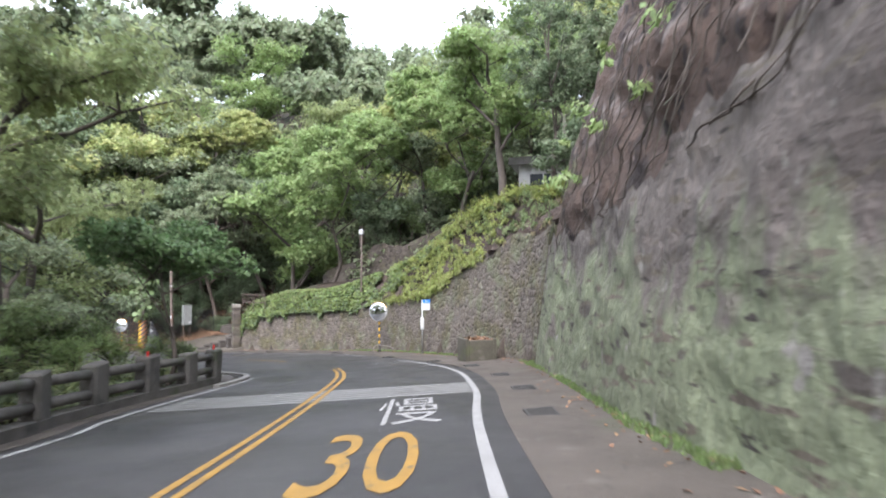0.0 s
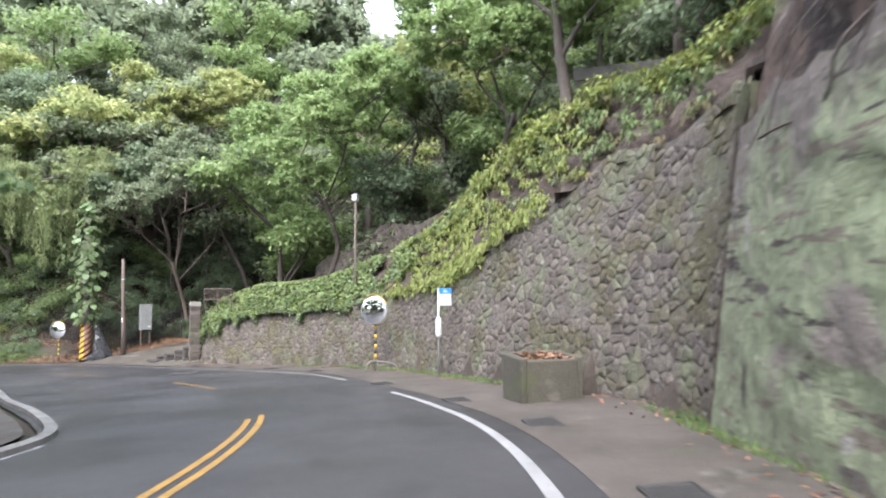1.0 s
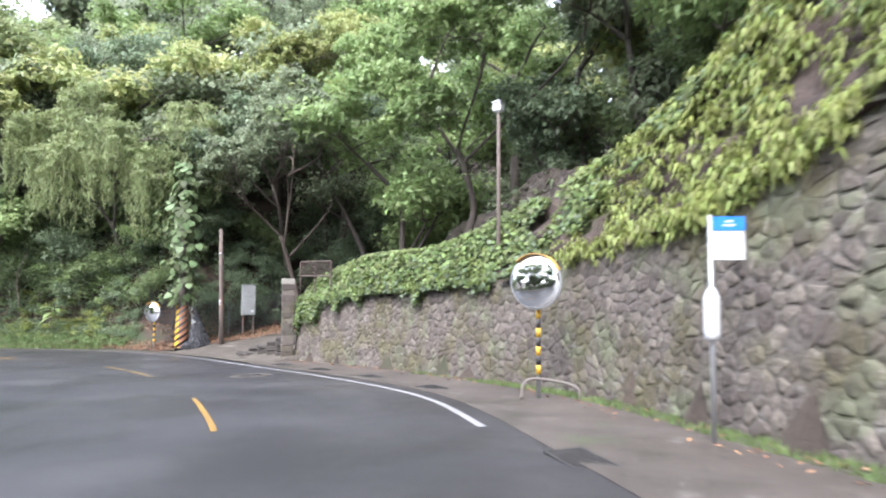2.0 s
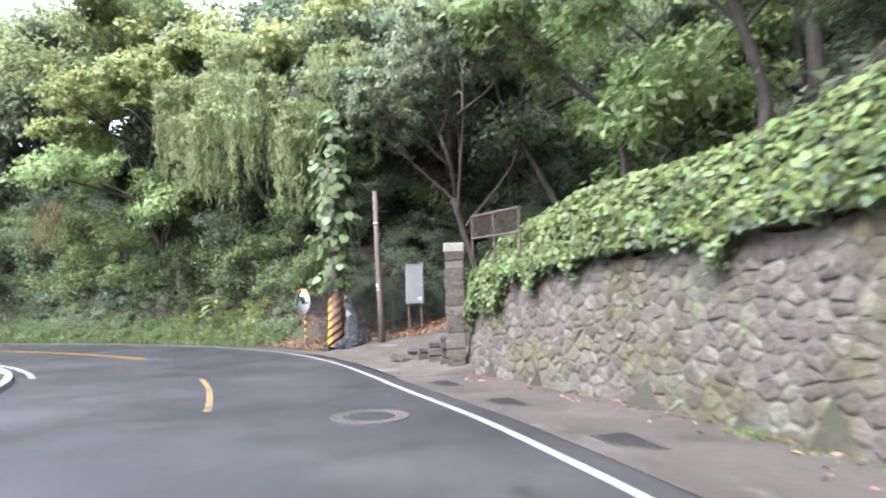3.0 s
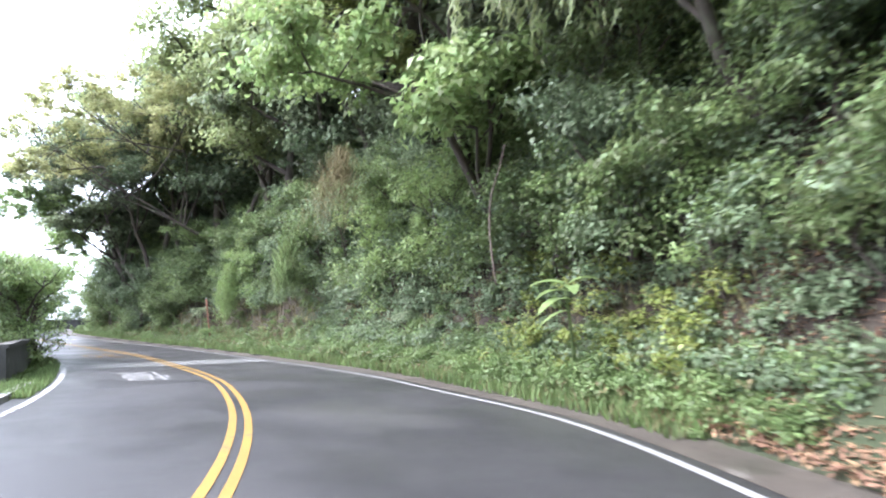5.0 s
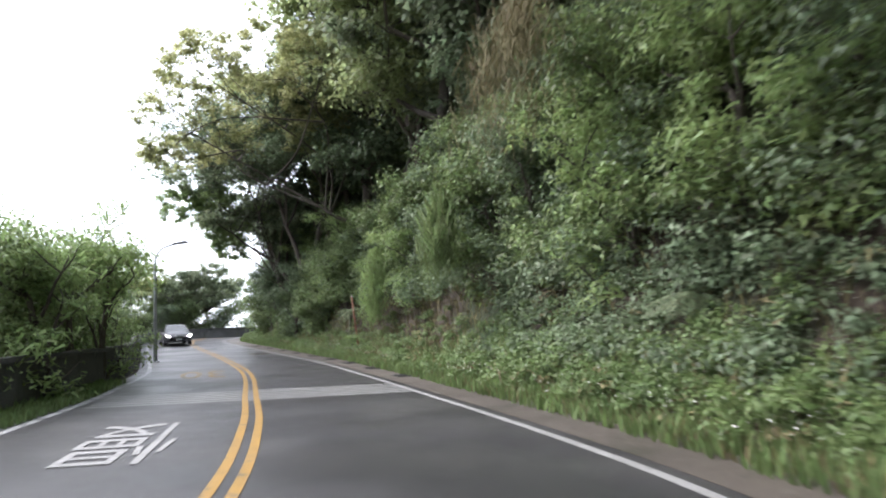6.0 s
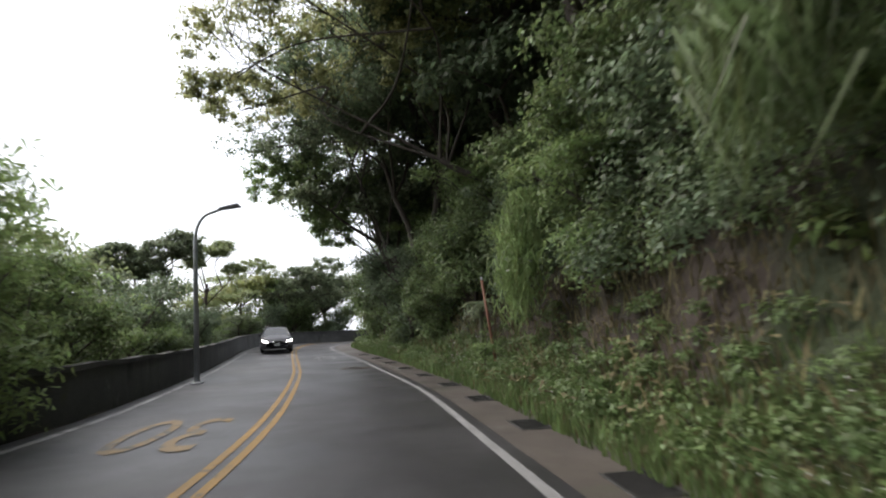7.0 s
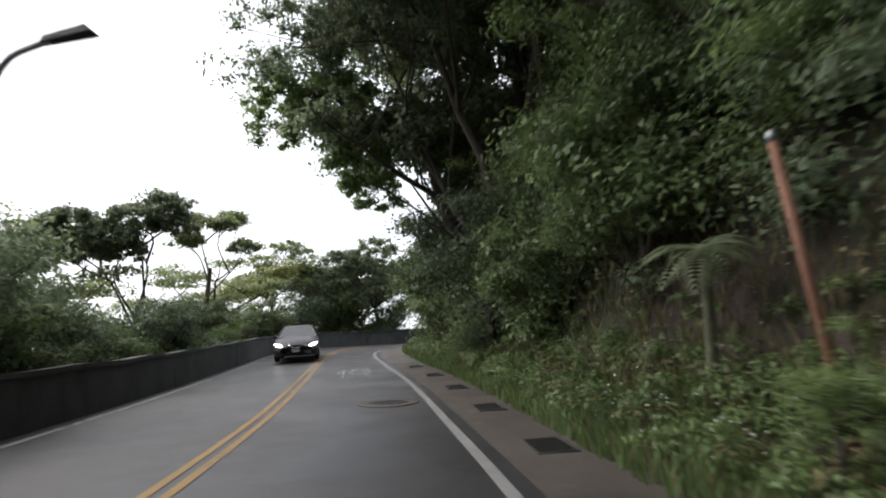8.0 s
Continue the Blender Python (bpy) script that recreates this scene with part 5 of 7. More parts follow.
old_tree(on_land(-7.85, 15.5), (-7.55, 15.4, 0.25), [(-7.6, 15.0, 1.75, 1.15), (-6.4, 16.1, 1.6, 1.0), (-8.8, 15.6, 1.9, 1.15), (-7.4, 16.6, 2.4, 0.95), (-8.3, 14.2, 2.3, 0.95)],
         LEAF_DEEP, BARK, "small spreading tree with feathery leaves behind the old parapet", 305, leaf=(0.15, 0.07), girth=0.08, flat=0.5, dense=1.7)
old_tree(on_land(4.9, 22.8), (4.7, 22.6, 7.2), [(4.0, 22.0, 8.4, 1.0), (4.9, 22.0, 9.2, 1.2), (3.6, 22.8, 9.9, 1.1), (4.8, 21.8, 10.8, 1.3), (4.0, 22.4, 12.0, 1.3), (5.6, 22.6, 12.2, 1.4)],
         LEAF_DARK, BARK, "dark evergreen with open limbs above the end of the rock face", 306, leaf=(0.16, 0.05), girth=0.13)


def leaning_trunk_tree():
    """The bare bent trunk above the litter slope, with a thin dark crown."""
    old_tree((-19.0, 47.3, put_z((-19.0, 47.3))), (-19.9, 46.4, 1.9), [(-22.0, 44.6, 4.8, 1.5), (-20.0, 42.8, 5.4, 1.6), (-17.4, 42.4, 6.1, 1.8), (-15.8, 43.8, 6.3, 1.7), (-18.2, 44.9, 8.4, 2.0), (-20.8, 47.4, 6.6, 1.9), (-16.4, 46.4, 7.2, 1.9)],
             LEAF_MID, PALE_BARK, "tree with a bare brown bent trunk and dense crown", 307, girth=0.16)


leaning_trunk_tree()
old_tree(on_land(-8.6, 43.2), (-8.4, 42.0, 5.0), [(-11.4, 41.8, 7.4, 1.9), (-9.2, 40.4, 5.9, 1.7), (-7.6, 38.4, 8.4, 2.1), (-4.6, 38.2, 10.3, 2.3), (-13.0, 43.8, 9.8, 2.1), (-9.0, 43.0, 11.0, 2.5), (-5.6, 41.6, 12.0, 2.3)],
         LEAF_BRIGHT, BARK, "spreading tree with fresh light-green layered crown above the bank", 308, leaf=(0.21, 0.11), girth=0.17, flat=0.66, dense=1.5)
old_tree(on_land(2.2, 35.4), (2.0, 35.0, 8.0), [(1.6, 33.2, 10.2, 2.0), (-0.8, 34.4, 11.2, 2.1), (3.8, 33.6, 11.6, 2.1), (1.8, 36.0, 13.2, 2.4), (-1.6, 36.6, 13.4, 2.2)],
         LEAF_BRIGHT, BARK, "tall light-green tree on the slope above the terrace", 309, leaf=(0.21, 0.11), girth=0.17, flat=0.66, dense=1.5)
old_tree(on_land(-20.4, 52.4), (-20.4, 51.6, 7.0), [(-21.6, 50.4, 13.4, 2.2), (-22.6, 49.2, 11.4, 1.9), (-17.6, 51.0, 14.0, 2.4), (-19.4, 53.0, 15.4, 2.5), (-24.6, 51.4, 12.6, 2.2)],
         LEAF_YELLOW, BARK, "tree with bright yellow-tipped crown high on the slope", 310, leaf=(0.22, 0.12), girth=0.17, flat=0.62, dense=1.5)
old_tree(on_land(-71.2, 10.5), (-71.7, 11.4, 1.1), [(-70.5, 11.9, 2.7, 0.9), (-72.9, 11.7, 3.3, 0.8), (-72.1, 13.2, 1.6, 0.75), (-71.3, 12.7, 2.6, 0.7), (-70.2, 11.5, 1.9, 0.8)],
         LEAF_OLIVE, PALE_BARK, "flat-topped tree with pale twisted limbs and open crown", 311, leaf=(0.16, 0.08), girth=0.14, flat=0.45, per=52, dense=1.8)
old_tree(on_land(-68.4, 10.7), (-68.5, 11.0, -0.2), [(-64.9, 10.0, 1.8, 1.0), (-65.7, 10.5, 2.2, 1.1), (-66.7, 11.1, 1.7, 1.2), (-67.4, 11.8, 2.4, 1.2), (-68.1, 12.6, 3.0, 1.0), (-68.5, 12.7, 2.2, 1.0), (-67.1, 11.3, 1.2, 1.0), (-66.1, 10.6, 1.1, 1.0)],
         LEAF_MID, PALE_BARK, "spreading umbrella-shaped tree with dark layered crown beyond the parapet", 312, leaf=(0.17, 0.09), girth=0.17, flat=0.5, per=60, dense=1.8)
old_tree(on_land(-82.2, 6.1), (-82.1, 6.3, 0.2), [(-80.2, 5.6, 1.2, 1.2), (-81.0, 6.8, 2.3, 1.2), (-81.8, 7.9, 3.2, 1.2), (-82.5, 8.7, 2.7, 1.1), (-81.8, 7.5, 1.1, 1.2), (-80.7, 6.1, 0.5, 1.2)],
         LEAF_OLIVE, PALE_BARK, "pale feathery tree with bare twigs far beyond the parapet", 314, leaf=(0.18, 0.09), girth=0.13, flat=0.5, per=40, dense=0.9)
old_tree(on_land(-84.9, 9.7), (-84.9, 9.8, -0.9), [(-83.1, 9.3, 0.9, 1.5), (-83.7, 10.4, 1.8, 1.5), (-84.6, 11.6, 2.0, 1.5), (-85.2, 12.8, 2.7, 1.5), (-85.2, 12.2, 0.0, 1.4), (-85.8, 13.5, 0.8, 1.5), (-84.1, 10.4, -0.1, 1.2)],
         LEAF_MID, BARK, "dark leafy tree beyond the far bend of the parapet", 315, leaf=(0.2, 0.1), girth=0.15, flat=0.7, per=52, dense=1.1)
for bx, by, size in ((-18.3, 46.4, 0.46), (-19.5, 46.4, 0.44), (-21.0, 46.2, 0.52), (-22.2, 45.5, 0.56), (-23.5, 45.1, 0.56), (-24.8, 44.7, 0.5), (-21.9, 46.9, 0.75), (-19.3, 49.6, 0.8), (-21.6, 48.8, 0.8), (-23.6, 47.4, 0.75), (-25.2, 45.9, 0.8), (-17.4, 50.4, 0.8), (-22.6, 50.0, 0.95)):
    plant("bush2", bx, by, size, bx * 61, group="bank bushes", z=put_z((bx, by)) - 0.7)
for bx, by, top, key in ((-68.5, 3.5, 0.2, "mid"), (-70.2, 4.8, -0.5, "mid2"), (-72.2, 6.0, -0.7, "bush3"), (-73.8, 7.5, -0.8, "bush"), (-75.4, 9.0, -1.0, "bush3"), (-77.0, 10.6, -1.2, "bush"), (-66.8, 6.4, -1.0, "bush3"), (-70.4, 8.0, -1.2, "bush3")):
    plant_to(key, bx, by, top, bx * 37, "trees beyond the parapet")
for bx, by, top in ((-42.6, 29.0, 0.2), (-44.2, 28.5, 0.3), (-46.0, 27.8, 0.0), (-47.8, 26.9, -0.5)):
    plant_to("bush3", bx, by, top, bx * 71, "parapet bushes")


# ---------------------------------------------------------------- undergrowth
def undergrowth(name, label, mat, s_range, e_range, clumps, per, leaf, width, radius, seed, side=1, lift=0.15, flat=0.8, keep=None, spread_up=0.3, lump=0.0):
    rng = np.random.default_rng(seed)
    s = rng.uniform(*s_range, clumps)
    e = rng.uniform(*e_range, clumps)
    edge = on_path(FOOT, s) if side > 0 else on_path(EDGE_L, s)
    p = at(s, edge + side * e)
    if keep is not None:
        ok = keep(s, e, p)
        p = p[ok]
    z = terrain(p[:, 0], p[:, 1]) + lift + rng.uniform(-0.1, spread_up, len(p))
    if lump:  # cushions that stand out, with hollows between them
        swell = np.array([noise.noise(Vector((a * 0.55, b * 0.55, c * 0.75 + seed))) for (a, b), c in zip(p, z)]) + 0.1
        s2, d2 = project(p)
        p = at(s2, d2 - side * (np.maximum(swell, -0.3) * lump * 2.0 + 0.45))
        z = z + np.maximum(swell, -0.3) * lump
    pts, nrm = clump_points(np.c_[p, z], rng.uniform(0.55, 1.3, len(p)) * radius, per, rng, flat, 0.4)
    return thing(name, quads_mesh(name, small_leaves(pts, nrm, leaf, width, rng), mat), label, "undergrowth", kind="stuff")


S_LAST = station(-73.0, 18.0)
undergrowth("bank_shrubs", "dense mixed shrubs and creepers on the steep bank", LEAF_BANK, (S_MIRROR + 1, S_LAST), (2.3, 6.2), 1700, 120, 0.108, 0.06, 0.6, 1, lump=0.7)
undergrowth("bank_shrubs", "dark creepers hanging on the steep bank", LEAF_DARK, (S_MIRROR + 1, S_LAST), (2.1, 7.5), 1250, 115, 0.108, 0.062, 0.62, 2, lump=0.7)
undergrowth("bank_shrubs", "fresh green creepers on the steep bank", LEAF_BRIGHT, (S_MIRROR + 1, S_LAST), (2.5, 6.2), 420, 110, 0.11, 0.06, 0.42, 3, lump=0.9)
# dark leaf green chosen to paint the shaded hollow under the overhanging bank
undergrowth("foot_shrubs", "leafy weeds and low shrubs at the foot of the bank", LEAF_DARK, (S_MIRROR + 2, station(-45.0, 35.5)), (1.2, 2.3), 360, 110, 0.095, 0.05, 0.42, 14, lift=0.1)
undergrowth("foot_shrubs", "bright weeds standing at the foot of the bank", GRASS, (S_MIRROR + 2, station(-45.0, 35.5)), (0.5, 1.8), 320, 110, 0.08, 0.038, 0.32, 15, lift=0.12)
undergrowth("hill_shrubs", "shrubs below the trees of the hillside", LEAF_MID, (S_JOINT - 20, S_LAST), (5.5, 26), 1500, 44, 0.36, 0.22, 1.1, 4,
            keep=lambda s, e, p: ~((s > S_PILLAR - 3) & (s < S_MIRROR + 1) & (e < 7.8)) & ~((s < S_PILLAR - 3) & (e < 6.0)))
undergrowth("hill_shrubs", "green shrubs between the trees of the hillside", LEAF_MID, (S_JOINT - 20, S_LAST), (7, 45), 1700, 42, 0.42, 0.26, 1.3, 5,
            keep=lambda s, e, p: ~((s > S_PILLAR - 3) & (s < S_MIRROR + 1) & (e < 11)))
undergrowth("valley_shrubs", "bushes beyond the parapet on the valley side", LEAF_MID, (S_MIRROR + 14, S_ALL[-1] - 2), (1.4, 9), 650, 84, 0.15, 0.075, 0.75, 6, side=-1, lift=0.55, spread_up=0.7)
undergrowth("valley_shrubs", "yellow-green bushes beyond the parapet", LEAF_BRIGHT, (S_MIRROR + 14, S_ALL[-1] - 2), (1.4, 6), 260, 84, 0.15, 0.065, 0.6, 7, side=-1, lift=0.55, spread_up=0.5)
undergrowth("parapet_hedge", "tall leafy hedge growing over the parapet", LEAF_BANK, (station(-40.5, 31.0), station(-52.0, 26.0)), (1.2, 2.6), 260, 90, 0.12, 0.06, 0.5, 16, side=-1, lift=0.6, spread_up=2.8)
undergrowth("bend_shrubs", "wild bushes behind the old parapet", LEAF_MID, (station(-2.4, -12), S_NOSE - 1), (1.6, 9), 500, 84, 0.14, 0.07, 0.6, 8, side=-1, lift=0.25, spread_up=0.5)
undergrowth("bend_shrubs", "olive grassy bushes behind the old parapet", LEAF_OLIVE, (station(-2.4, -12), S_NOSE), (1.6, 7), 300, 46, 0.30, 0.045, 0.55, 9, side=-1, lift=0.35, spread_up=0.6)


def blades(name, label, mat, points, height, width, rng, curl=0.5, category="grass"):
    """Upright tapering blades that lean over."""
    n = len(points)
    a = rng.uniform(0, 2 * math.pi, n)
    side = np.c_[np.cos(a), np.sin(a), np.zeros(n)]
    lean = np.c_[-np.sin(a), np.cos(a), np.zeros(n)] * rng.uniform(0.1, 1.0, (n, 1)) * curl
    h = (height * rng.uniform(0.5, 1.3, n))[:, None]
    w = width * rng.uniform(0.7, 1.3, (n, 1))
    up = np.array([0, 0, 1.0])
    q = np.empty((n, 4, 3))
    q[:, 0] = points - side * w * 0.5
    q[:, 1] = points + side * w * 0.5
    q[:, 2] = points + (up + lean * 0.8) * h + side * w * 0.15
    q[:, 3] = points + (up * 0.55 + lean * 0.25) * h - side * w * 0.45
    return thing(name, quads_mesh(name, q, mat), label, category, kind="stuff")


def verge(s0, s1, e0, e1, count, height, width, seed, mat, name, label, side=1, patch=0.0):
    rng = np.random.default_rng(seed)
    s = rng.uniform(s0, s1, count)
    e = rng.uniform(e0, e1, count)
    edge = on_path(FOOT, s) if side > 0 else on_path(EDGE_L, s)
    if patch:
        ok = np.sin(s * 1.1 + seed) + np.sin(s * 0.37 + 2) + rng.normal(size=count) * 0.4 > patch
        s, e, edge = s[ok], e[ok], edge[ok]
    p = at(s, edge + side * e)
    return blades(name, label, mat, np.c_[p, terrain(p[:, 0], p[:, 1]) - 0.03], height, width, rng)


verge(S_MIRROR + 3, S_LAST + 4, -0.15, 2.6, 15000, 0.24, 0.026, 21, DRY_GRASS, "dry_grass", "dry brown grass among the green of the verge")
verge(S_MIRROR + 3, S_LAST + 2, 1.0, 2.3, 3200, 0.5, 0.018, 22, DRY_GRASS, "dead_stems", "dead brown stems at the shaded foot of the bank")
verge(S_MIRROR + 3, S_LAST + 4, -0.25, 1.8, 23000, 0.27, 0.035, 1, GRASS, "verge_grass", "uncut green grass and weeds along the verge")
undergrowth("verge_weeds", "low leafy weeds along the verge", GRASS, (S_MIRROR + 3, S_LAST + 4), (0.1, 2.0), 1100, 70, 0.075, 0.04, 0.26, 12, lift=0.08)
undergrowth("verge_litter", "dead twigs and brown leaves at the foot of the bank", DRY_GRASS, (S_MIRROR + 3, S_LAST + 2), (0.3, 2.4), 480, 14, 0.15, 0.04, 0.35, 13, lift=0.05, flat=0.35)
verge(S_JOINT - 12, S_PILLAR - 6, -0.40, 0.02, 12000, 0.11, 0.022, 2, GRASS, "wall_foot_grass", "short grass along the foot of the wall", patch=-0.5)
verge(station(-11.0, 23.5), station(-34.0, 32.6), 0.45, 2.4, 9000, 0.14, 0.028, 5, GRASS, "kerb_grass", "thin grass on the dirt behind the kerb", side=-1, patch=-0.6)
verge(station(-34.0, 32.6), station(-46.0, 28.8), 0.12, 0.85, 5000, 0.17, 0.03, 4, GRASS, "kerb_grass", "strip of grass between the road and the parapet", side=-1)
verge(S_MIRROR + 8, S_ALL[-1] - 6, 0.75, 1.3, 5000, 0.2, 0.03, 3, GRASS, "kerb_grass", "grass at the foot of the parapet", side=-1, patch=-0.3)


def verge_flowers():
    rng = np.random.default_rng(91)
    n = 2600
    s, e = rng.uniform(station(-36.0, 39.5), station(-62.0, 26.5), n), rng.uniform(0.15, 2.1, n)
    ok = np.sin(s * 0.9) + np.sin(s * 0.31 + 1) + rng.normal(size=n) * 0.5 > 0.2
    p = at(s[ok], on_path(FOOT, s[ok]) + e[ok])
    pts = np.c_[p, terrain(p[:, 0], p[:, 1]) + rng.uniform(0.18, 0.5, len(p))]
    thing("wild_flowers", quads_mesh("wild_flowers", leaf_quads(pts, rng.normal(size=(len(p), 3)) * 0.5 + [0, 0, 1], 0.034, 0.03, rng, 0.0), PETAL), "tiny white wild flowers in the verge", "flowers", kind="stuff")


PETAL = material("white_petal", (0.55, 0.55, 0.50), (0.45, 0.45, 0.40), scale=6, rough=0.7, bump=0)
verge_flowers()


def ivy(name, label, count, seed, mat, leaf, low, high, deep):
    """Creeper that hangs over the top of the rubble wall and covers the bank behind."""
    rng = np.random.default_rng(seed)
    tan, back, run = wall_frame(WALL)
    u = rng.triangular(10.0, run[-1] - 0.1, run[-1] - 0.1, count) if mat is LEAF_VINE else rng.uniform(11.5, run[-1] - 0.1, count)
    s = np.interp(u, run, _wall_s)
    x, y = np.interp(u, run, WALL[:, 0]), np.interp(u, run, WALL[:, 1])
    bx, by = np.interp(u, run, back[:, 0]), np.interp(u, run, back[:, 1])
    bare = np.interp(u, [11.0, 13.0, 15.5, 17.0, 18.4], [0.85, 0.62, 0.44, 0.30, 0.0])  # towards the joint it keeps to the crest
    t = bare + (1 - bare) * rng.uniform(0, 1, count)
    top, crest = stone_top(s), bank_top(s)
    hang = (low(s) + 0.30 * np.sin(u * 1.7) + 0.22 * np.sin(u * 4.3 + 1) + 0.16 * np.sin(u * 9.7) - 0.25 * rng.uniform(0, 1, count) ** 3)
    v = hang + (top - hang) * np.minimum(t * 3.0, 1)
    over = np.maximum(t * 3.0 - 1, 0) / 2.0
    k = 0.13 * v - 0.06 - 0.26 * rng.uniform(0, 1, count) ** 2 + over * deep
    z = ground_z(x, y) + np.where(over > 0, top + (high(s) - top) * smooth(0, 0.75, over), v) + rng.uniform(0, 0.22, count) * (0.4 + over)
    bald = np.array([noise.noise(Vector((a * 0.8, b * 1.3, seed * 0.1))) for a, b in zip(u, z)]) > np.interp(u, [11.0, 13.0, 16.0, 19.0, 21.0], [-0.15, -0.02, 0.15, 0.3, 9.0])
    x, y, z, bx, by, k, over = (q[~bald] for q in (x, y, z, bx, by, k, over))
    pts = np.c_[x + bx * k, y + by * k, z]
    nrm = np.c_[-bx, -by, 0.35 + over] + rng.normal(size=(len(k), 3)) * 0.55
    return thing(name, quads_mesh(name, heart_leaves(pts, nrm, leaf, rng), mat), label, "creeper", kind="stuff")


S_MID = station(-2.6, 28.2)
ivy("ivy", "bright green broad-leaved creeper spilling over the wall", 21000, 31, LEAF_VINE, 0.125,
    lambda s: stone_top(s) + steps_of(s, (S_MID, 0.4), (S_MID + 4, 0.22), (S_PILLAR - 3.5, 0.42), (S_PILLAR - 2.2, 0.25), (S_PILLAR - 0.6, -0.8)), lambda s: bank_top(s) - 0.15, 1.5)
# second layer in LEAF_DARK paints the shade in the gaps of the first
ivy("ivy", "creeper under-layer in dark leaf colour, for shade between the bright leaves", 11000, 32, LEAF_DARK, 0.12,
    lambda s: stone_top(s) + steps_of(s, (S_MID, 0.3), (S_MID + 4, 0.12), (S_PILLAR - 3.5, 0.32), (S_PILLAR - 2.2, 0.15), (S_PILLAR - 0.6, -0.9)), lambda s: bank_top(s) - 0.25, 1.6)


def bank_ferns(name, label, mat, u_range, w_range, clumps, per, length, seed, droop):
    """Arching ferns on the earth bank above the rubble wall."""
    rng = np.random.default_rng(seed)
    tan, back, run = wall_frame(WALL)
    u, w = rng.triangular(*u_range, clumps), rng.uniform(*w_range, clumps)
    s = np.interp(u, run, _wall_s)
    x, y = np.interp(u, run, WALL[:, 0]), np.interp(u, run, WALL[:, 1])
    bx, by = np.interp(u, run, back[:, 0]), np.interp(u, run, back[:, 1])
    top, crest = stone_top(s), bank_top(s)
    k = 0.13 * top - 0.05 + np.clip(w, 0, 1.3) * 1.5
    c = np.c_[x + bx * k, y + by * k, ground_z(x, y) + top + (crest - top) * smooth(0, 0.8, w) + np.minimum(w, 0) * 1.2 + 0.05]
    n = clumps * per
    a = rng.uniform(-1.7, 1.7, n)
    ob, oy = np.repeat(-bx, per), np.repeat(-by, per)
    way = np.c_[ob * np.cos(a) - oy * np.sin(a), ob * np.sin(a) + oy * np.cos(a)]
    ln = length * rng.uniform(0.5, 1.25, n)
    c = np.repeat(c, per, axis=0) + rng.normal(size=(n, 3)) * 0.07
    rise = rng.uniform(0.1, 0.8, n)
    side = np.c_[-way[:, 1], way[:, 0], np.zeros(n)] * ((0.07 + 0.09 * rng.uniform(0, 1, n)) * ln)[:, None]
    mid = c + np.c_[way * (0.5 * ln)[:, None], rise * 0.55 * ln]
    tip = c + np.c_[way * (0.85 * ln)[:, None], rise * 0.55 * ln - droop * ln]
    q = np.concatenate([np.stack([c - side * 0.3, c + side * 0.3, mid + side, mid - side], 1), np.stack([mid - side, mid + side, tip + side * 0.1, tip - side * 0.1], 1)])
    return thing(name, quads_mesh(name, q, mat), label, "fern", kind="stuff")


bank_ferns("bank_ferns", "yellow-green ferns hanging over the middle of the wall", LEAF_FERN, (5.0, 11.0, 16.5), (-0.2, 1.1), 560, 34, 0.19, 61, 0.7)
bank_ferns("bank_ferns", "fresh yellow-green fern tufts along the crest of the bank", LEAF_FERN, (0.2, 5.0, 14.0), (0.85, 1.3), 330, 32, 0.21, 62, 0.25)
bank_ferns("bank_ferns", "scattered green ferns on the bare earth bank", LEAF_BANK, (0.1, 4.0, 12.0), (0.2, 1.0), 130, 26, 0.19, 63, 0.6)
bank_ferns("bank_ferns", "dry brown fern fronds on the earth bank", DRY_GRASS, (0.2, 5.0, 14.0), (-0.1, 1.0), 60, 16, 0.17, 64, 0.8)


def earth_bank():
    """The steep earth above the rubble wall, uneven and rooty."""
    tan, back, run = wall_frame(WALL)
    us, ws = np.arange(-0.1, run[-1] - 0.6, 0.16), np.linspace(-0.12, 1.0, 22)
    rows = []
    for u in us:
        s = float(np.interp(u, run, _wall_s))
        x, y = np.interp(u, run, WALL[:, 0]), np.interp(u, run, WALL[:, 1])
        bx, by = np.interp(u, run, back[:, 0]), np.interp(u, run, back[:, 1])
        top, crest, g0 = float(stone_top(s)), float(bank_top(s)), float(ground_z(x, y))
        for w in ws:
            h = top + (crest + 0.1 - top) * max(0.0, w) ** 0.8 - (0.15 if w < 0 else 0.0)
            n = noise.fractal(Vector((u * 1.5, h * 2.2, 2.0)), 0.8, 2.1, 5)
            k = 0.13 * top + 0.12 + 1.35 * w - 0.30 * n
            rows.append((x + bx * k, y + by * k, g0 + h + 0.05 * n))
    n = len(ws)
    thing("wall_earth", Shape().add(rows, [(i * n + j, i * n + j + 1, (i + 1) * n + j + 1, (i + 1) * n + j) for i in range(len(us) - 1) for j in range(n - 1)]).mesh("wall_earth", BANK_EARTH, True),
          "steep brown earth bank with roots above the stone wall", "bank", kind="structure")


earth_bank()


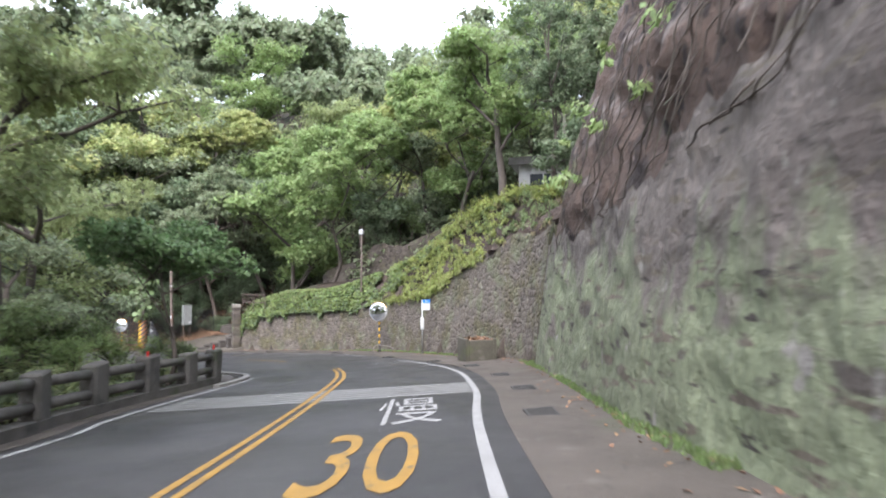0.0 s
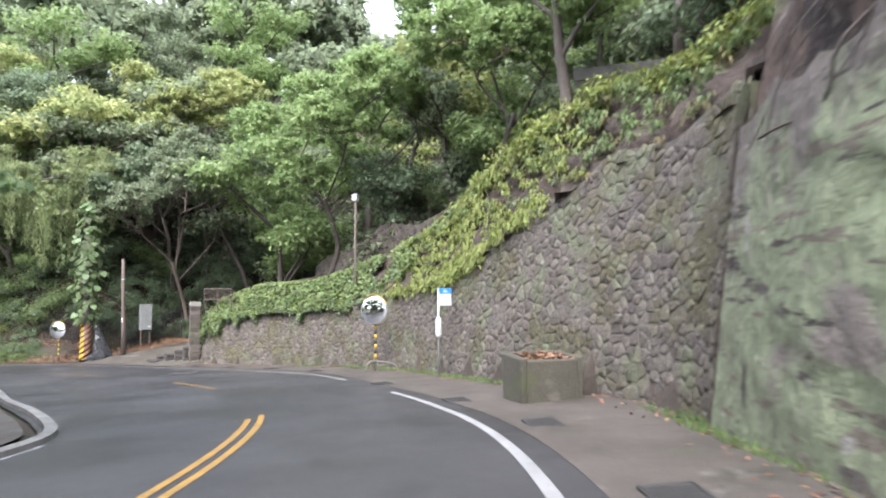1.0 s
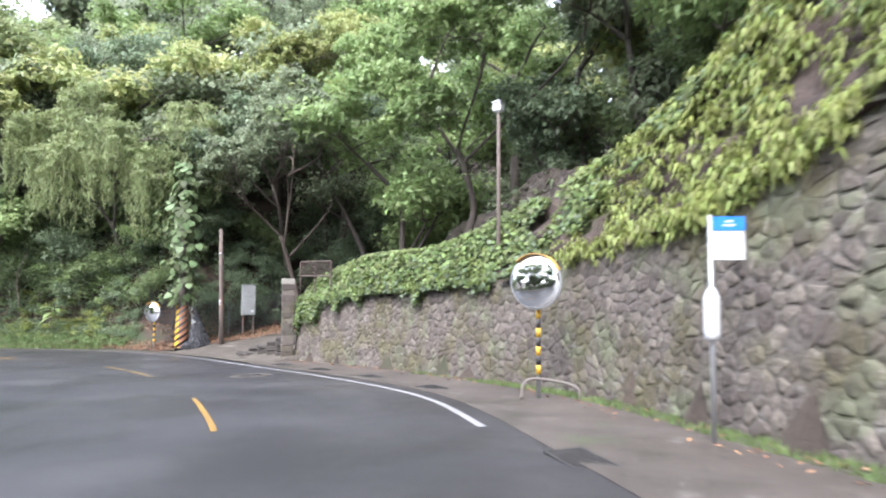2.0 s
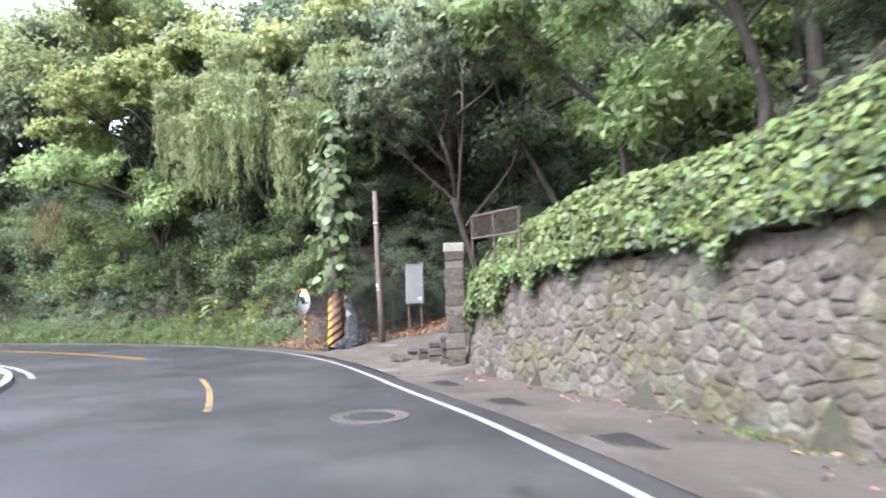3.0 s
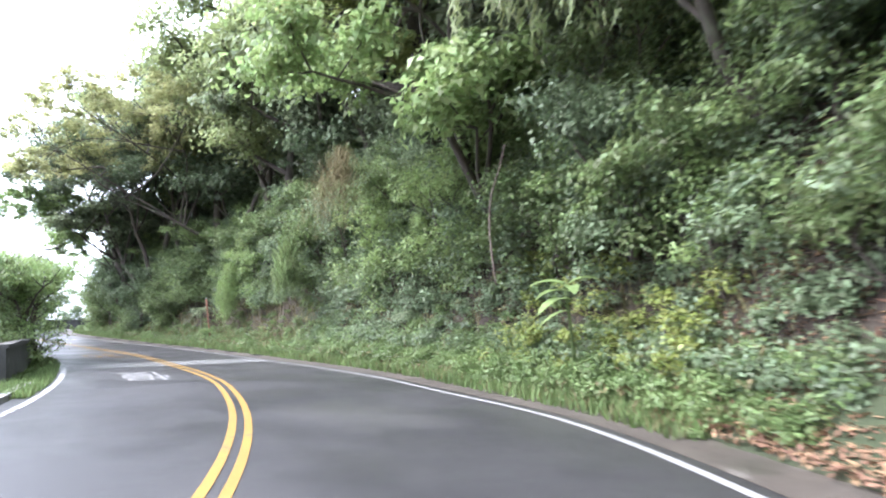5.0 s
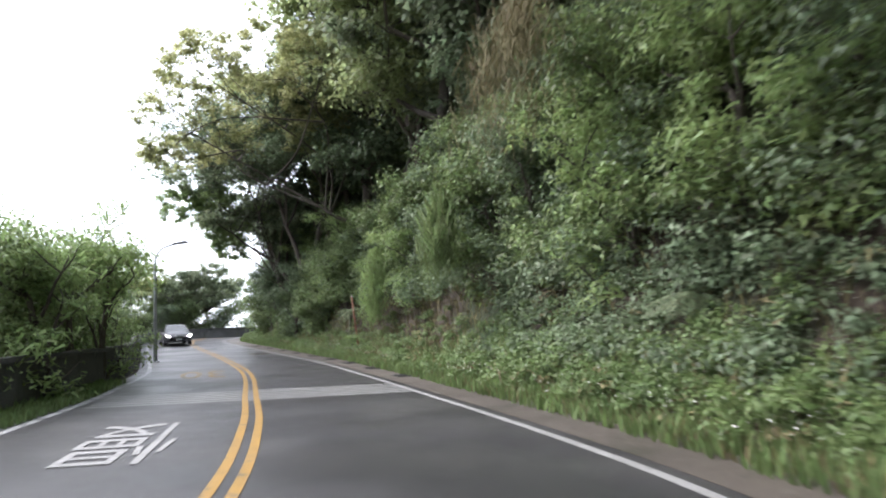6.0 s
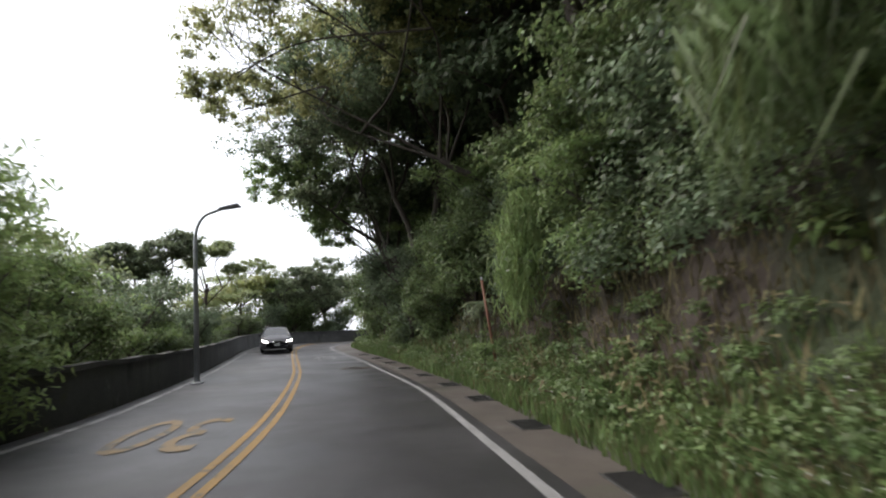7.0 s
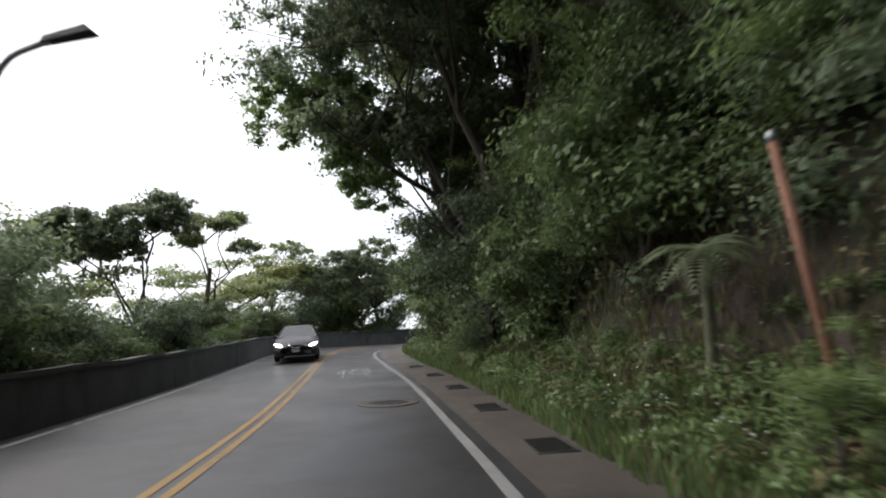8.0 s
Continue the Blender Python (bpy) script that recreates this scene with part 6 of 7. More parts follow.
def crest_plants():
    rng = np.random.default_rng(66)
    tan, back, run = wall_frame(WALL)
    n = 150
    u = rng.uniform(0.3, 11.0, n)
    s = np.interp(u, run, _wall_s)
    k = 0.13 * stone_top(s) + rng.uniform(0.8, 2.4, n)
    x = np.interp(u, run, WALL[:, 0]) + np.interp(u, run, back[:, 0]) * k
    y = np.interp(u, run, WALL[:, 1]) + np.interp(u, run, back[:, 1]) * k
    c = np.c_[x, y, np.maximum(terrain(x, y), ground_z(x, y) + bank_top(s) - 0.3) + rng.uniform(0.0, 0.45, n)]
    pts, nrm = clump_points(c, rng.uniform(0.25, 0.6, n), 60, rng, 0.8, 0.3)
    thing("crest_plants", quads_mesh("crest_plants", leaf_quads(pts, nrm, 0.15, 0.055, rng, 0.5), LEAF_FERN), "bright yellow-green weeds crowning the earth bank", "weeds", kind="stuff")


crest_plants()


# ---------------------------------------------------------------- things along the way
def stand(x, y, turn=0.0, lift=0.0):
    return pose(x, y, put_z((x, y)) + lift, 0, 0, turn)


def build_bus_sign(x, y, turn):
    sign = thing("bus_stop_sign", None, "slim bus stop sign with a blue and white plate", "sign", place=pose(x, y, float(ground_z(x, y)), 0, 0, turn))
    part("pole", Shape().tube([(0, 0, -0.1), (0, 0, 2.6)], 0.028, 10).mesh("pole", GALV, True), sign, "grey metal pole")
    plate = part("plate", Shape().block(Matrix.Translation((0.2, 0, 2.08)), (0.36, 0.02, 0.50), 0.006).mesh("plate", SIGN_WHITE), sign, "white plate with a blue head")
    part("header", Shape().block(Matrix.Translation((0.2, -0.013, 2.42)), (0.36, 0.006, 0.16), 0.001).mesh("header", SIGN_BLUE), plate, "blue header")
    bars = Shape()
    for k, w in ((0, 0.14), (1, 0.09)):
        bars.block(Matrix.Translation((0.2, -0.0175, 2.47 + 0.045 * k)), (w, 0.002, 0.022), 0)
    part("lettering", bars.mesh("lettering", SIGN_WHITE), plate, "white bars of small lettering")
    case = Shape().lathe(Matrix.Translation((0, 0, 1.15)), [(0.03, 0), (0.085, 0.03), (0.09, 0.10), (0.09, 0.50), (0.06, 0.58), (0.028, 0.62)], 14)
    part("timetable_case", case.mesh("timetable_case", SIGN_WHITE, True), sign, "pale rounded timetable case")


def build_traffic_mirror(x, y, facing, radius, height, pole_h, z=None):
    z = float(ground_z(x, y)) if z is None else z
    mirror = thing("traffic_mirror", None, "round convex traffic mirror on a black and yellow striped post", "traffic mirror", "traffic mirrors", place=pose(x, y, z, 0, 0, facing))
    n = 10
    post = part("post", Shape().tube([(0, 0, -0.1), (0, 0, pole_h)], 0.04, 12).mesh("post", GALV, True), mirror, "galvanised post")
    low, high = 0.45, height - radius - 0.02
    band = (high - low) / 7
    for k in range(7):
        part("band", Shape().tube([(0, 0, low + k * band), (0, 0, low + (k + 1) * band)], 0.044, 14).mesh("band", STRIPE_Y if k % 2 == 0 else STRIPE_K, True), post)
    bowl = pose(0, -0.10, height, 90)
    shell = [(0.0, -0.14), (radius * 0.5, -0.13), (radius * 0.98, -0.03), (radius * 1.04, 0.0), (radius * 1.04, 0.03), (radius, 0.035)]
    part("rim", Shape().lathe(bowl, shell, 36).mesh("rim", GALV, True), mirror, "grey metal rim and back")
    face = [(radius * math.sin(a), 0.03 + radius * 0.20 * (math.cos(a * 1.0) - math.cos(1.35)) ) for a in np.linspace(1.35, 0.001, 14)]
    face = [(r * (1 / math.sin(1.35)), h) for r, h in face]
    part("glass", Shape().lathe(bowl, face, 40).mesh("glass", MIRROR, True), mirror, "silvery convex mirror glass")
    hood = Shape()
    rows = []
    for k in range(19):
        a = math.radians(25 + 110 * k / 18)
        for r, out in ((radius * 1.045, -0.05), (radius * 1.065, -0.05), (radius * 1.07, 0.10), (radius * 1.05, 0.10)):
            rows.append(bowl @ Vector((r * math.cos(a), r * math.sin(a), out)))
    hood.add(rows, [(4 * i + k, 4 * i + (k + 1) % 4, 4 * i + 4 + (k + 1) % 4, 4 * i + 4 + k) for i in range(18) for k in range(4)])
    part("hood", hood.mesh("hood", ORANGE, True), mirror, "weathered orange hood")
    part("bracket", Shape().block(Matrix.Translation((0, -0.03, height - 0.06)), (0.12, 0.14, 0.12), 0.01).mesh("bracket", GALV), mirror)
    return mirror


def build_planter(x, y, turn):
    """Open concrete box against the wall."""
    box = thing("concrete_box", None, "mossy open concrete box filled with dry leaves at the wall", "planter", place=pose(x, y, float(ground_z(x, y)) - 0.05, 0, 0, turn))
    for name, m, size in (("side_wall", Matrix.Translation((-0.54, 0, 0)), (0.12, 1.0, 0.88)), ("side_wall", Matrix.Translation((0.54, 0, 0)), (0.12, 1.0, 0.88)),
                          ("front_wall", Matrix.Translation((0, -0.46, 0)), (0.98, 0.12, 0.85)), ("back_wall", Matrix.Translation((0, 0.46, 0)), (0.98, 0.12, 0.88))):
        part(name, Shape().block(m, size, 0.025, 0.012).mesh(name, PLANTER), box)
    rng = np.random.default_rng(4)
    pts = np.c_[rng.uniform(-0.48, 0.48, 260), rng.uniform(-0.4, 0.4, 260), rng.uniform(0.72, 0.88, 260)]
    part("dry_leaves", quads_mesh("dry_leaves", leaf_quads(pts, rng.normal(size=(260, 3)) * 0.5 + [0, 0, 1], 0.14, 0.07, rng), STRAW), box, "brown dry leaves")


build_bus_sign(-1.0, 26.55, 12)
build_traffic_mirror(-3.45, 30.15, -17, 0.50, 2.18, 2.4)
build_traffic_mirror(-24.1, 42.0, -5, 0.48, 1.93, 2.25)
build_planter(1.25, 21.05, 17)


def build_lamp_post(x, y, base, top):
    lamp = thing("garden_lamp", None, "slim lamp post with a small square lantern on the terrace", "street lamp", place=pose(x, y, base, 0, 0, 30))
    h = top - base
    part("pole", Shape().tube([(0, 0, -0.3), (0, 0, h * 0.5), (0, 0, h - 0.3)], [0.06, 0.052, 0.045], 10).mesh("pole", POLE_WOOD, True), lamp, "brownish weathered pole")
    lantern = Shape().lathe(Matrix.Translation((0, 0, h - 0.32)), [(0.07, 0), (0.15, 0.06), (0.17, 0.26)], 4)
    part("lantern", lantern.mesh("lantern", SIGN_WHITE), lamp, "pale lantern box")
    part("cap", Shape().lathe(Matrix.Translation((0, 0, h - 0.06)), [(0.20, 0), (0.20, 0.02), (0.03, 0.10)], 4).mesh("cap", GALV), lamp)


build_lamp_post(-4.95, 33.8, put_z((-4.95, 33.8)), 4.1)


def build_street_lamp(x, y, turn, height):
    lamp = thing("street_lamp", None, "grey steel street lamp with a curved arm beside the parapet", "street lamp", place=pose(x, y, float(ground_z(x, y)), 0, 0, turn))
    arc = [(0, 0, -0.2), (0, 0, height - 1.1)] + [(0.5 * (1 - math.cos(a)), 0, height - 1.1 + 0.85 * math.sin(a)) for a in np.linspace(0.2, 1.35, 7)] + [(0.8, 0, height - 0.14)]
    part("pole", Shape().tube(arc, [0.085, 0.06] + [0.045] * 8, 10).mesh("pole", GALV, True), lamp, "curved grey pole")
    part("base_plate", Shape().block(Matrix.Translation((0, 0, -0.02)), (0.32, 0.32, 0.06), 0.01).mesh("base_plate", GALV), lamp)
    head = Shape()
    m = pose(1.05, 0, height - 0.14, 0, -7, 0)
    head.add([m @ Vector(p) for p in ((-0.35, -0.07, 0), (0.35, -0.1, 0), (0.35, 0.1, 0), (-0.35, 0.07, 0), (-0.3, -0.05, 0.09), (0.25, -0.07, 0.12), (0.25, 0.07, 0.12), (-0.3, 0.05, 0.09))],
             [(3, 2, 1, 0), (4, 5, 6, 7), (0, 1, 5, 4), (1, 2, 6, 5), (2, 3, 7, 6), (3, 0, 4, 7)])
    part("lamp_head", head.mesh("lamp_head", IRON), lamp, "dark flat lamp head")


build_street_lamp(-55.6, 23.95, 112, 5.35)


def build_utility_pole(x, y, base, height, lean):
    pole = thing("utility_pole", None, "weathered slim utility pole beside the driveway", "utility pole", place=pose(x, y, base, lean[0], lean[1], 0))
    part("shaft", Shape().tube([(0, 0, -0.4), (0.008, 0, height * 0.3), (-0.008, 0, height * 0.6), (0, 0, height)], [0.135, 0.115, 0.10, 0.085], 14).mesh("shaft", POLE_WOOD, True), pole)
    for h in (height * 0.78, height * 0.34):
        part("clamp", Shape().tube([(0, 0, h), (0, 0, h + 0.06)], 0.115, 14).mesh("clamp", GALV, True), pole, "metal clamp band")
    part("tag", Shape().block(Matrix.Translation((0.0, -0.115, height * 0.36)), (0.10, 0.01, 0.14), 0.002).mesh("tag", SIGN_WHITE), pole, "small pale tag")


def build_striped_pole(x, y, base, height):
    pole = thing("utility_pole", None, "thick concrete utility pole with slanting hazard stripes, wrapped in vine", "utility pole", place=pose(x, y, base, 0, -1, 0))
    r = 0.19
    part("shaft", Shape().tube([(0, 0, -0.4), (0, 0, 3), (0, 0, height)], [r, r * 0.93, r * 0.8], 16).mesh("shaft", CONCRETE_POLE, True), pole)
    sheath = Shape().tube([(0, 0, -0.2), (0, 0, 2.1)], [0.33, 0.27], 16)
    part("sheath", sheath.mesh("sheath", STRIPE_K, True), pole, "black sheath round the foot of the pole")
    wide = lambda h: 0.334 - 0.0261 * (h + 0.2) + 0.004
    for k in range(-4, 7):
        for j0, j1, mat in ((0, 27, STRIPE_O), (27, 33, STRIPE_Y), (33, 36, STRIPE_O)):
            rows = []
            for j in range(j0, j1 + 1):
                a = 2 * math.pi * (j / 36 - 0.125)
                for dz in (0.0, 0.17):
                    h = min(2.08, max(0.0, k * 0.31 + 1.24 * j / 36 + dz))
                    rows.append((wide(h) * math.cos(a), wide(h) * math.sin(a), h))
            if max(p[2] for p in rows) - min(p[2] for p in rows) > 0.05:
                strip = Shape().add(rows, [(2 * i, 2 * i + 2, 2 * i + 3, 2 * i + 1) for i in range(j1 - j0)])
                part("stripe", strip.mesh("stripe", mat), pole, "slanting hazard stripe")
    rng = np.random.default_rng(9)
    n = 600
    a, h = rng.uniform(0, 2 * math.pi, n), rng.uniform(0, 1, n) ** 0.8 * (height - 1.9) + 2.1
    tuft = np.array([noise.noise(Vector((math.cos(q) * 0.9, math.sin(q) * 0.9, w * 0.9))) for q, w in zip(a, h)])
    rad = 0.24 + (0.72 + 1.2 * tuft) * rng.uniform(0.1, 1, n) * np.sin(np.clip((h - 1.6) / (height - 1.4), 0, 1) * math.pi) ** 0.5
    sink = np.where(rad > 0.5, rng.uniform(0, 0.5, n), 0.0)
    h = np.maximum(1.9, h - sink)
    pts = np.c_[np.cos(a) * rad, np.sin(a) * rad, h]
    nrm = np.c_[np.cos(a), np.sin(a), rng.uniform(0.1, 0.7, n)] + rng.normal(size=(n, 3)) * 0.25
    vine = part("vine", quads_mesh("vine", heart_leaves(pts, nrm, 0.36, rng), LEAF_HEART), pole, "climbing vine with large heart-shaped leaves")


build_utility_pole(-20.75, 42.85, put_z((-20.75, 42.85)), 5.7, (1.0, -1.0))
build_striped_pole(-22.75, 42.4, put_z((-22.75, 42.4)), 9.0)


def build_cabinet(x, y, base, turn):
    cab = thing("meter_cabinet", None, "grey sheet-metal meter cabinet on two posts", "cabinet", place=pose(x, y, base, 0, 0, turn))
    body = part("body", Shape().block(Matrix.Translation((0, 0, 0.62)), (0.66, 0.32, 1.55), 0.015).mesh("body", CABINET), cab)
    part("roof", Shape().block(Matrix.Translation((0, 0, 2.168)), (0.69, 0.36, 0.022), 0.006).mesh("roof", CABINET), cab)
    for h, t in ((0.66, 0.40), (1.08, 0.48), (1.58, 0.55)):
        door = part("door", Shape().block(Matrix.Translation((0, -0.168, h)), (0.60, 0.018, t), 0.006).mesh("door", CABINET), cab)
        part("latch", Shape().block(Matrix.Translation((0.24, -0.182, h + t * 0.45)), (0.025, 0.02, 0.08), 0.004).mesh("latch", GALV), door, "small metal latch")
    part("notice", Shape().block(Matrix.Translation((0.16, -0.180, 0.78)), (0.14, 0.004, 0.10), 0).mesh("notice", SIGN_WHITE), cab, "small pale notice")
    for x0 in (-0.25, 0.25):
        part("leg", Shape().block(Matrix.Translation((x0, 0.02, -0.3)), (0.07, 0.07, 0.95), 0.008).mesh("leg", POLE_WOOD), cab, "brown post")


build_cabinet(-20.3, 44.3, -2.55 - 0.62, 50)


def build_pillar(x, y, turn):
    z = float(ground_z(x, y)) - 0.1
    pillar = thing("gate_pillar", None, "square pillar of rough stone blocks with a pale cap", "pillar", place=pose(x, y, z, 0, 0, turn))
    rnd, h = random.Random(2), 0.0
    while h < 2.86:
        t = rnd.uniform(0.15, 0.27)
        part("block", Shape().block(pose(rnd.uniform(-0.012, 0.012), rnd.uniform(-0.012, 0.012), h, 0, 0, rnd.uniform(-1.5, 1.5)), (0.46 + rnd.uniform(-0.025, 0.025), 0.46 + rnd.uniform(-0.025, 0.025), t + 0.006), 0.014, 0.012).mesh("block", STONE), pillar)
        h += t
    part("cap", Shape().block(Matrix.Translation((0, 0, h)), (0.50, 0.50, 0.22), 0.015).mesh("cap", CAP), pillar, "pale concrete cap")
    return pillar


build_pillar(-14.3, 38.62, 35)


def build_apron():
    """Concrete driveway that leaves the bend between the wall's end and the poles."""
    ss, es = np.r_[S_PILLAR + 0.19, np.linspace(S_PILLAR + 0.2, S_MIRROR - 1.2, 26)], np.linspace(0, 1, 16)
    rows = []
    for s in ss:
        far = 8.5 - 5.0 * smooth(S_PILLAR + 4.5, S_MIRROR - 1.2, s) - 6.0 * (1 - smooth(S_PILLAR + 0.2, S_PILLAR + 2.6, s))
        near = float(er(s, 0.41))
        for e in es:
            p = at(s, near + e * far)
            rows.append((p[0], p[1], float(ground_z(*p)) + (0.03 if s > S_PILLAR + 0.195 else -0.4) + 0.18 * max(0.0, e * far - 0.9)))
    n = len(es)
    me = Shape().add(rows, [(i * n + j, i * n + j + 1, (i + 1) * n + j + 1, (i + 1) * n + j) for i in range(len(ss) - 1) for j in range(n - 1)]).mesh("driveway", CONCRETE, True)
    thing("driveway", me, "pale worn concrete driveway climbing away from the bend", "driveway", kind="structure")


build_apron()
def drive_z(x, y):
    s_here, d_here = (float(v[0]) for v in project([(x, y)]))
    return float(ground_z(x, y)) + 0.03 + 0.18 * max(0.0, d_here - float(er(s_here, 0.41)) - 0.9)


def broken_slab(place, width, length, height, seed, mat):
    """A rough slab with an uneven outline, chipped rim and hollowed top."""
    rnd = random.Random(seed)
    n, rows = 14, []
    for ring, z in ((1.0, 0.0), (1.03, height * 0.55), (0.97, height * 0.93), (0.86, height), (0.45, height * 1.03)):
        for k in range(n):
            a = 2 * math.pi * k / n
            c, d = math.cos(a), math.sin(a)
            box = 1 / max(abs(c), abs(d)) ** 0.8
            r = ring * box * (1 + 0.22 * noise.noise(Vector((c * 1.7, d * 1.7, seed * 3.1)))) * rnd.uniform(0.95, 1.05)
            rows.append((r * c * width / 2, r * d * length / 2, z + rnd.uniform(-0.03, 0.02) * (ring < 1)))
    faces = [(j * n + k, j * n + (k + 1) % n, (j + 1) * n + (k + 1) % n, (j + 1) * n + k) for j in range(4) for k in range(n)] + [tuple(4 * n + k for k in range(n)), tuple(reversed(range(n)))]
    return Shape().add([place @ Vector(p) for p in rows], faces).mesh("slab", mat)


for k, (x, y, w, l, top, turn) in enumerate(((-14.85, 39.2, 0.62, 0.62, -3.0, 33), (-15.45, 39.6, 0.76, 0.66, -3.2, 33), (-16.1, 40.02, 0.84, 0.7, -3.42, 38), (-16.8, 40.5, 0.92, 0.74, -3.62, 29))):
    low = drive_z(x, y) - 0.1
    step = thing("step", None, "rough stone step descending from the gate pillar", "step", "steps", place=pose(x, y, low, 0, 0, turn))
    rise, h = random.Random(60 + k), 0.0
    while h < top - low - 0.02:
        thick = min(rise.uniform(0.16, 0.26), top - low - h)
        part("stone", Shape().block(pose(rise.uniform(-0.03, 0.03), rise.uniform(-0.03, 0.03), h, 0, 0, rise.uniform(-4, 4)), (w * rise.uniform(0.95, 1.05), l * rise.uniform(0.92, 1.05), thick + 0.004), 0.028, 0.02).mesh("stone", SLAB), step)
        h += thick
thing("stone_slab", broken_slab(pose(-16.95, 39.95, drive_z(-16.95, 39.95) - 0.02, 3, 2, 65), 1.0, 0.75, 0.10, 14, SLAB), "flat broken concrete slab lying on the driveway", "stone")
thing("stone_block", broken_slab(pose(-15.7, 41.6, drive_z(-15.7, 41.6) - 0.1, 2, -3, 20), 0.9, 0.8, 0.6, 17, SLAB), "grey stone block beside the gate pillar", "stone")
thing("stone_slab", broken_slab(pose(-17.0, 45.9, put_z((-17.0, 45.9)) - 0.1, 3, -5, 18), 2.2, 1.3, 0.95, 21, SLAB), "large grey stone slab lying on the leafy slope", "stone")


def build_railing():
    p = [(-14.05, 39.1), (-12.15, 38.1)]
    rail = thing("railing", None, "low rusty railing with close bars on the wall's end", "railing")
    za = -0.52
    for k in range(19):
        u = k / 18
        x, y = p[0][0] + (p[1][0] - p[0][0]) * u, p[0][1] + (p[1][1] - p[0][1]) * u
        part("post" if k % 9 == 0 else "bar", Shape().tube([(x, y, za - (0.9 if k % 9 == 0 else 0.0)), (x, y, za + 0.55)], 0.03 if k % 9 == 0 else 0.013, 6).mesh("bar", RAIL), rail)
    for h in (0.0, 0.55):
        part("rail", Shape().tube([(*p[0], za + h), (*p[1], za + h)], 0.03, 8).mesh("rail", RAIL), rail)


build_railing()


def build_net_heap(x, y):
    """Old netting hung up by one corner and fallen in folds on a low heap."""
    z = put_z((x, y))
    net = thing("draped_net", None, "black netting hung up by a corner in folds beside the pole", "netting", place=pose(x, y, z, 0, 0, 30))

    def heap(height, wide, deep, lean, seed, power):
        n, m, rows = 72, 40, []
        for j in range(m):
            h = j / (m - 1)
            for k in range(n):
                a = 2 * math.pi * k / n
                c, d = math.cos(a), math.sin(a)
                fold = 0.55 - abs(noise.noise(Vector((c * 2.6, d * 2.6, h * 0.7 + seed)))) * 1.5
                crease = 0.5 - abs(noise.noise(Vector((c * 5.5 + h, d * 5.5, h * 4.0 + seed)))) * 1.6
                r = ((1 - h ** power) + 0.05) * (0.86 + 0.34 * fold + 0.16 * crease + 0.14 * noise.noise(Vector((c * 9, d * 9, h * 11 + seed))))
                rows.append((r * c * wide + lean * h, r * d * deep, h * height - 0.1 + 0.05 * crease))
        return Shape().add(rows, [(j * n + k, j * n + (k + 1) % n, (j + 1) * n + (k + 1) % n, (j + 1) * n + k) for j in range(m - 1) for k in range(n)] + [tuple((m - 1) * n + k for k in range(n))])

    part("folds", heap(1.95, 0.60, 0.42, -0.26, 1.7, 0.85).mesh("folds", TARP, True), net)
    low = heap(0.55, 0.55, 0.45, 0.1, 5.2, 1.8)
    foot = low.mesh("foot", TARP, True)
    foot.transform(Matrix.Translation((-0.25, -0.32, 0)))
    part("foot", foot, net, "crumpled end of the net on the ground")
    cloth = [(-0.40 + 0.10 * math.sin(j * 2.1) * u, -0.34 + 0.05 * math.sin(j * 1.3 + k) + 0.24 * j / 8, 1.95 - 0.11 * j - 0.02 * u) for j in range(9) for k, u in enumerate((0.0, 0.5, 1.0))]
    cloth = [(p[0] + (i % 3) * 0.5 * 0.022 * (i // 3), p[1], p[2]) for i, p in enumerate(cloth)]
    rag = Shape().add(cloth, [(3 * j + k, 3 * j + k + 1, 3 * j + k + 4, 3 * j + k + 3) for j in range(8) for k in range(2)])
    part("rag", rag.mesh("rag", CABINET, True), net, "faded grey strip of cloth on top")


build_net_heap(-21.95, 42.75)


def build_net_fence():
    pts = spline([(-18.9, 46.0), (-20.6, 45.2), (-22.3, 44.0), (-24.2, 43.7), (-26.6, 43.8)], 0.12)
    fence = thing("net_fence", None, "sagging dark wire net fence behind the poles", "fence")
    z = np.array([put_z(p) for p in pts])
    net = Shape()
    n = len(pts)
    for k in range(-12, n, 1):
        for way in (1, -1):
            line_pts = []
            for j in range(0, 13, 3):
                i = k + j if way > 0 else k + 12 - j
                if 0 <= i < n:
                    line_pts.append((pts[i][0], pts[i][1], z[i] + 0.15 + j * 0.14))
            if len(line_pts) > 1:
                net.tube(line_pts, 0.011, 3, False)
    part("net", net.mesh("net", NET), fence, "diamond wire net")
    for k in range(0, n, 26):
        part("post", Shape().tube([(*pts[k], z[k] - 0.2), (*pts[k], z[k] + 1.8)], 0.03, 8).mesh("post", NET), fence)


build_net_fence()


def litter():
    rng = np.random.default_rng(17)
    n = 76000
    s = rng.uniform(S_PILLAR + 1.5, S_MIRROR + 4.5, n)
    e = rng.uniform(0, 19.0, n)
    lim = np.interp(s, [S_PILLAR + 1.5, S_MIRROR - 2.5, S_MIRROR - 0.5, S_MIRROR + 4.5], [8.2, 3.0, 0.3, 0.2])
    ok = (e > lim) & (e < lim + np.interp(s, [S_PILLAR, S_MIRROR, S_MIRROR + 4.5], [12.0, 9.0, 1.2]))
    p = at(s[ok], on_path(FOOT, s[ok]) + e[ok])
    pts = np.c_[p, terrain(p[:, 0], p[:, 1]) + rng.uniform(0.02, 0.09, len(p))]
    thing("leaf_litter", quads_mesh("leaf_litter", leaf_quads(pts, rng.normal(size=(len(p), 3)) * 0.45 + [0, 0, 1], 0.13, 0.05, rng, 0.05), STRAW), "fallen brown leaves on the slope behind the driveway", "leaf litter", kind="stuff")


litter()


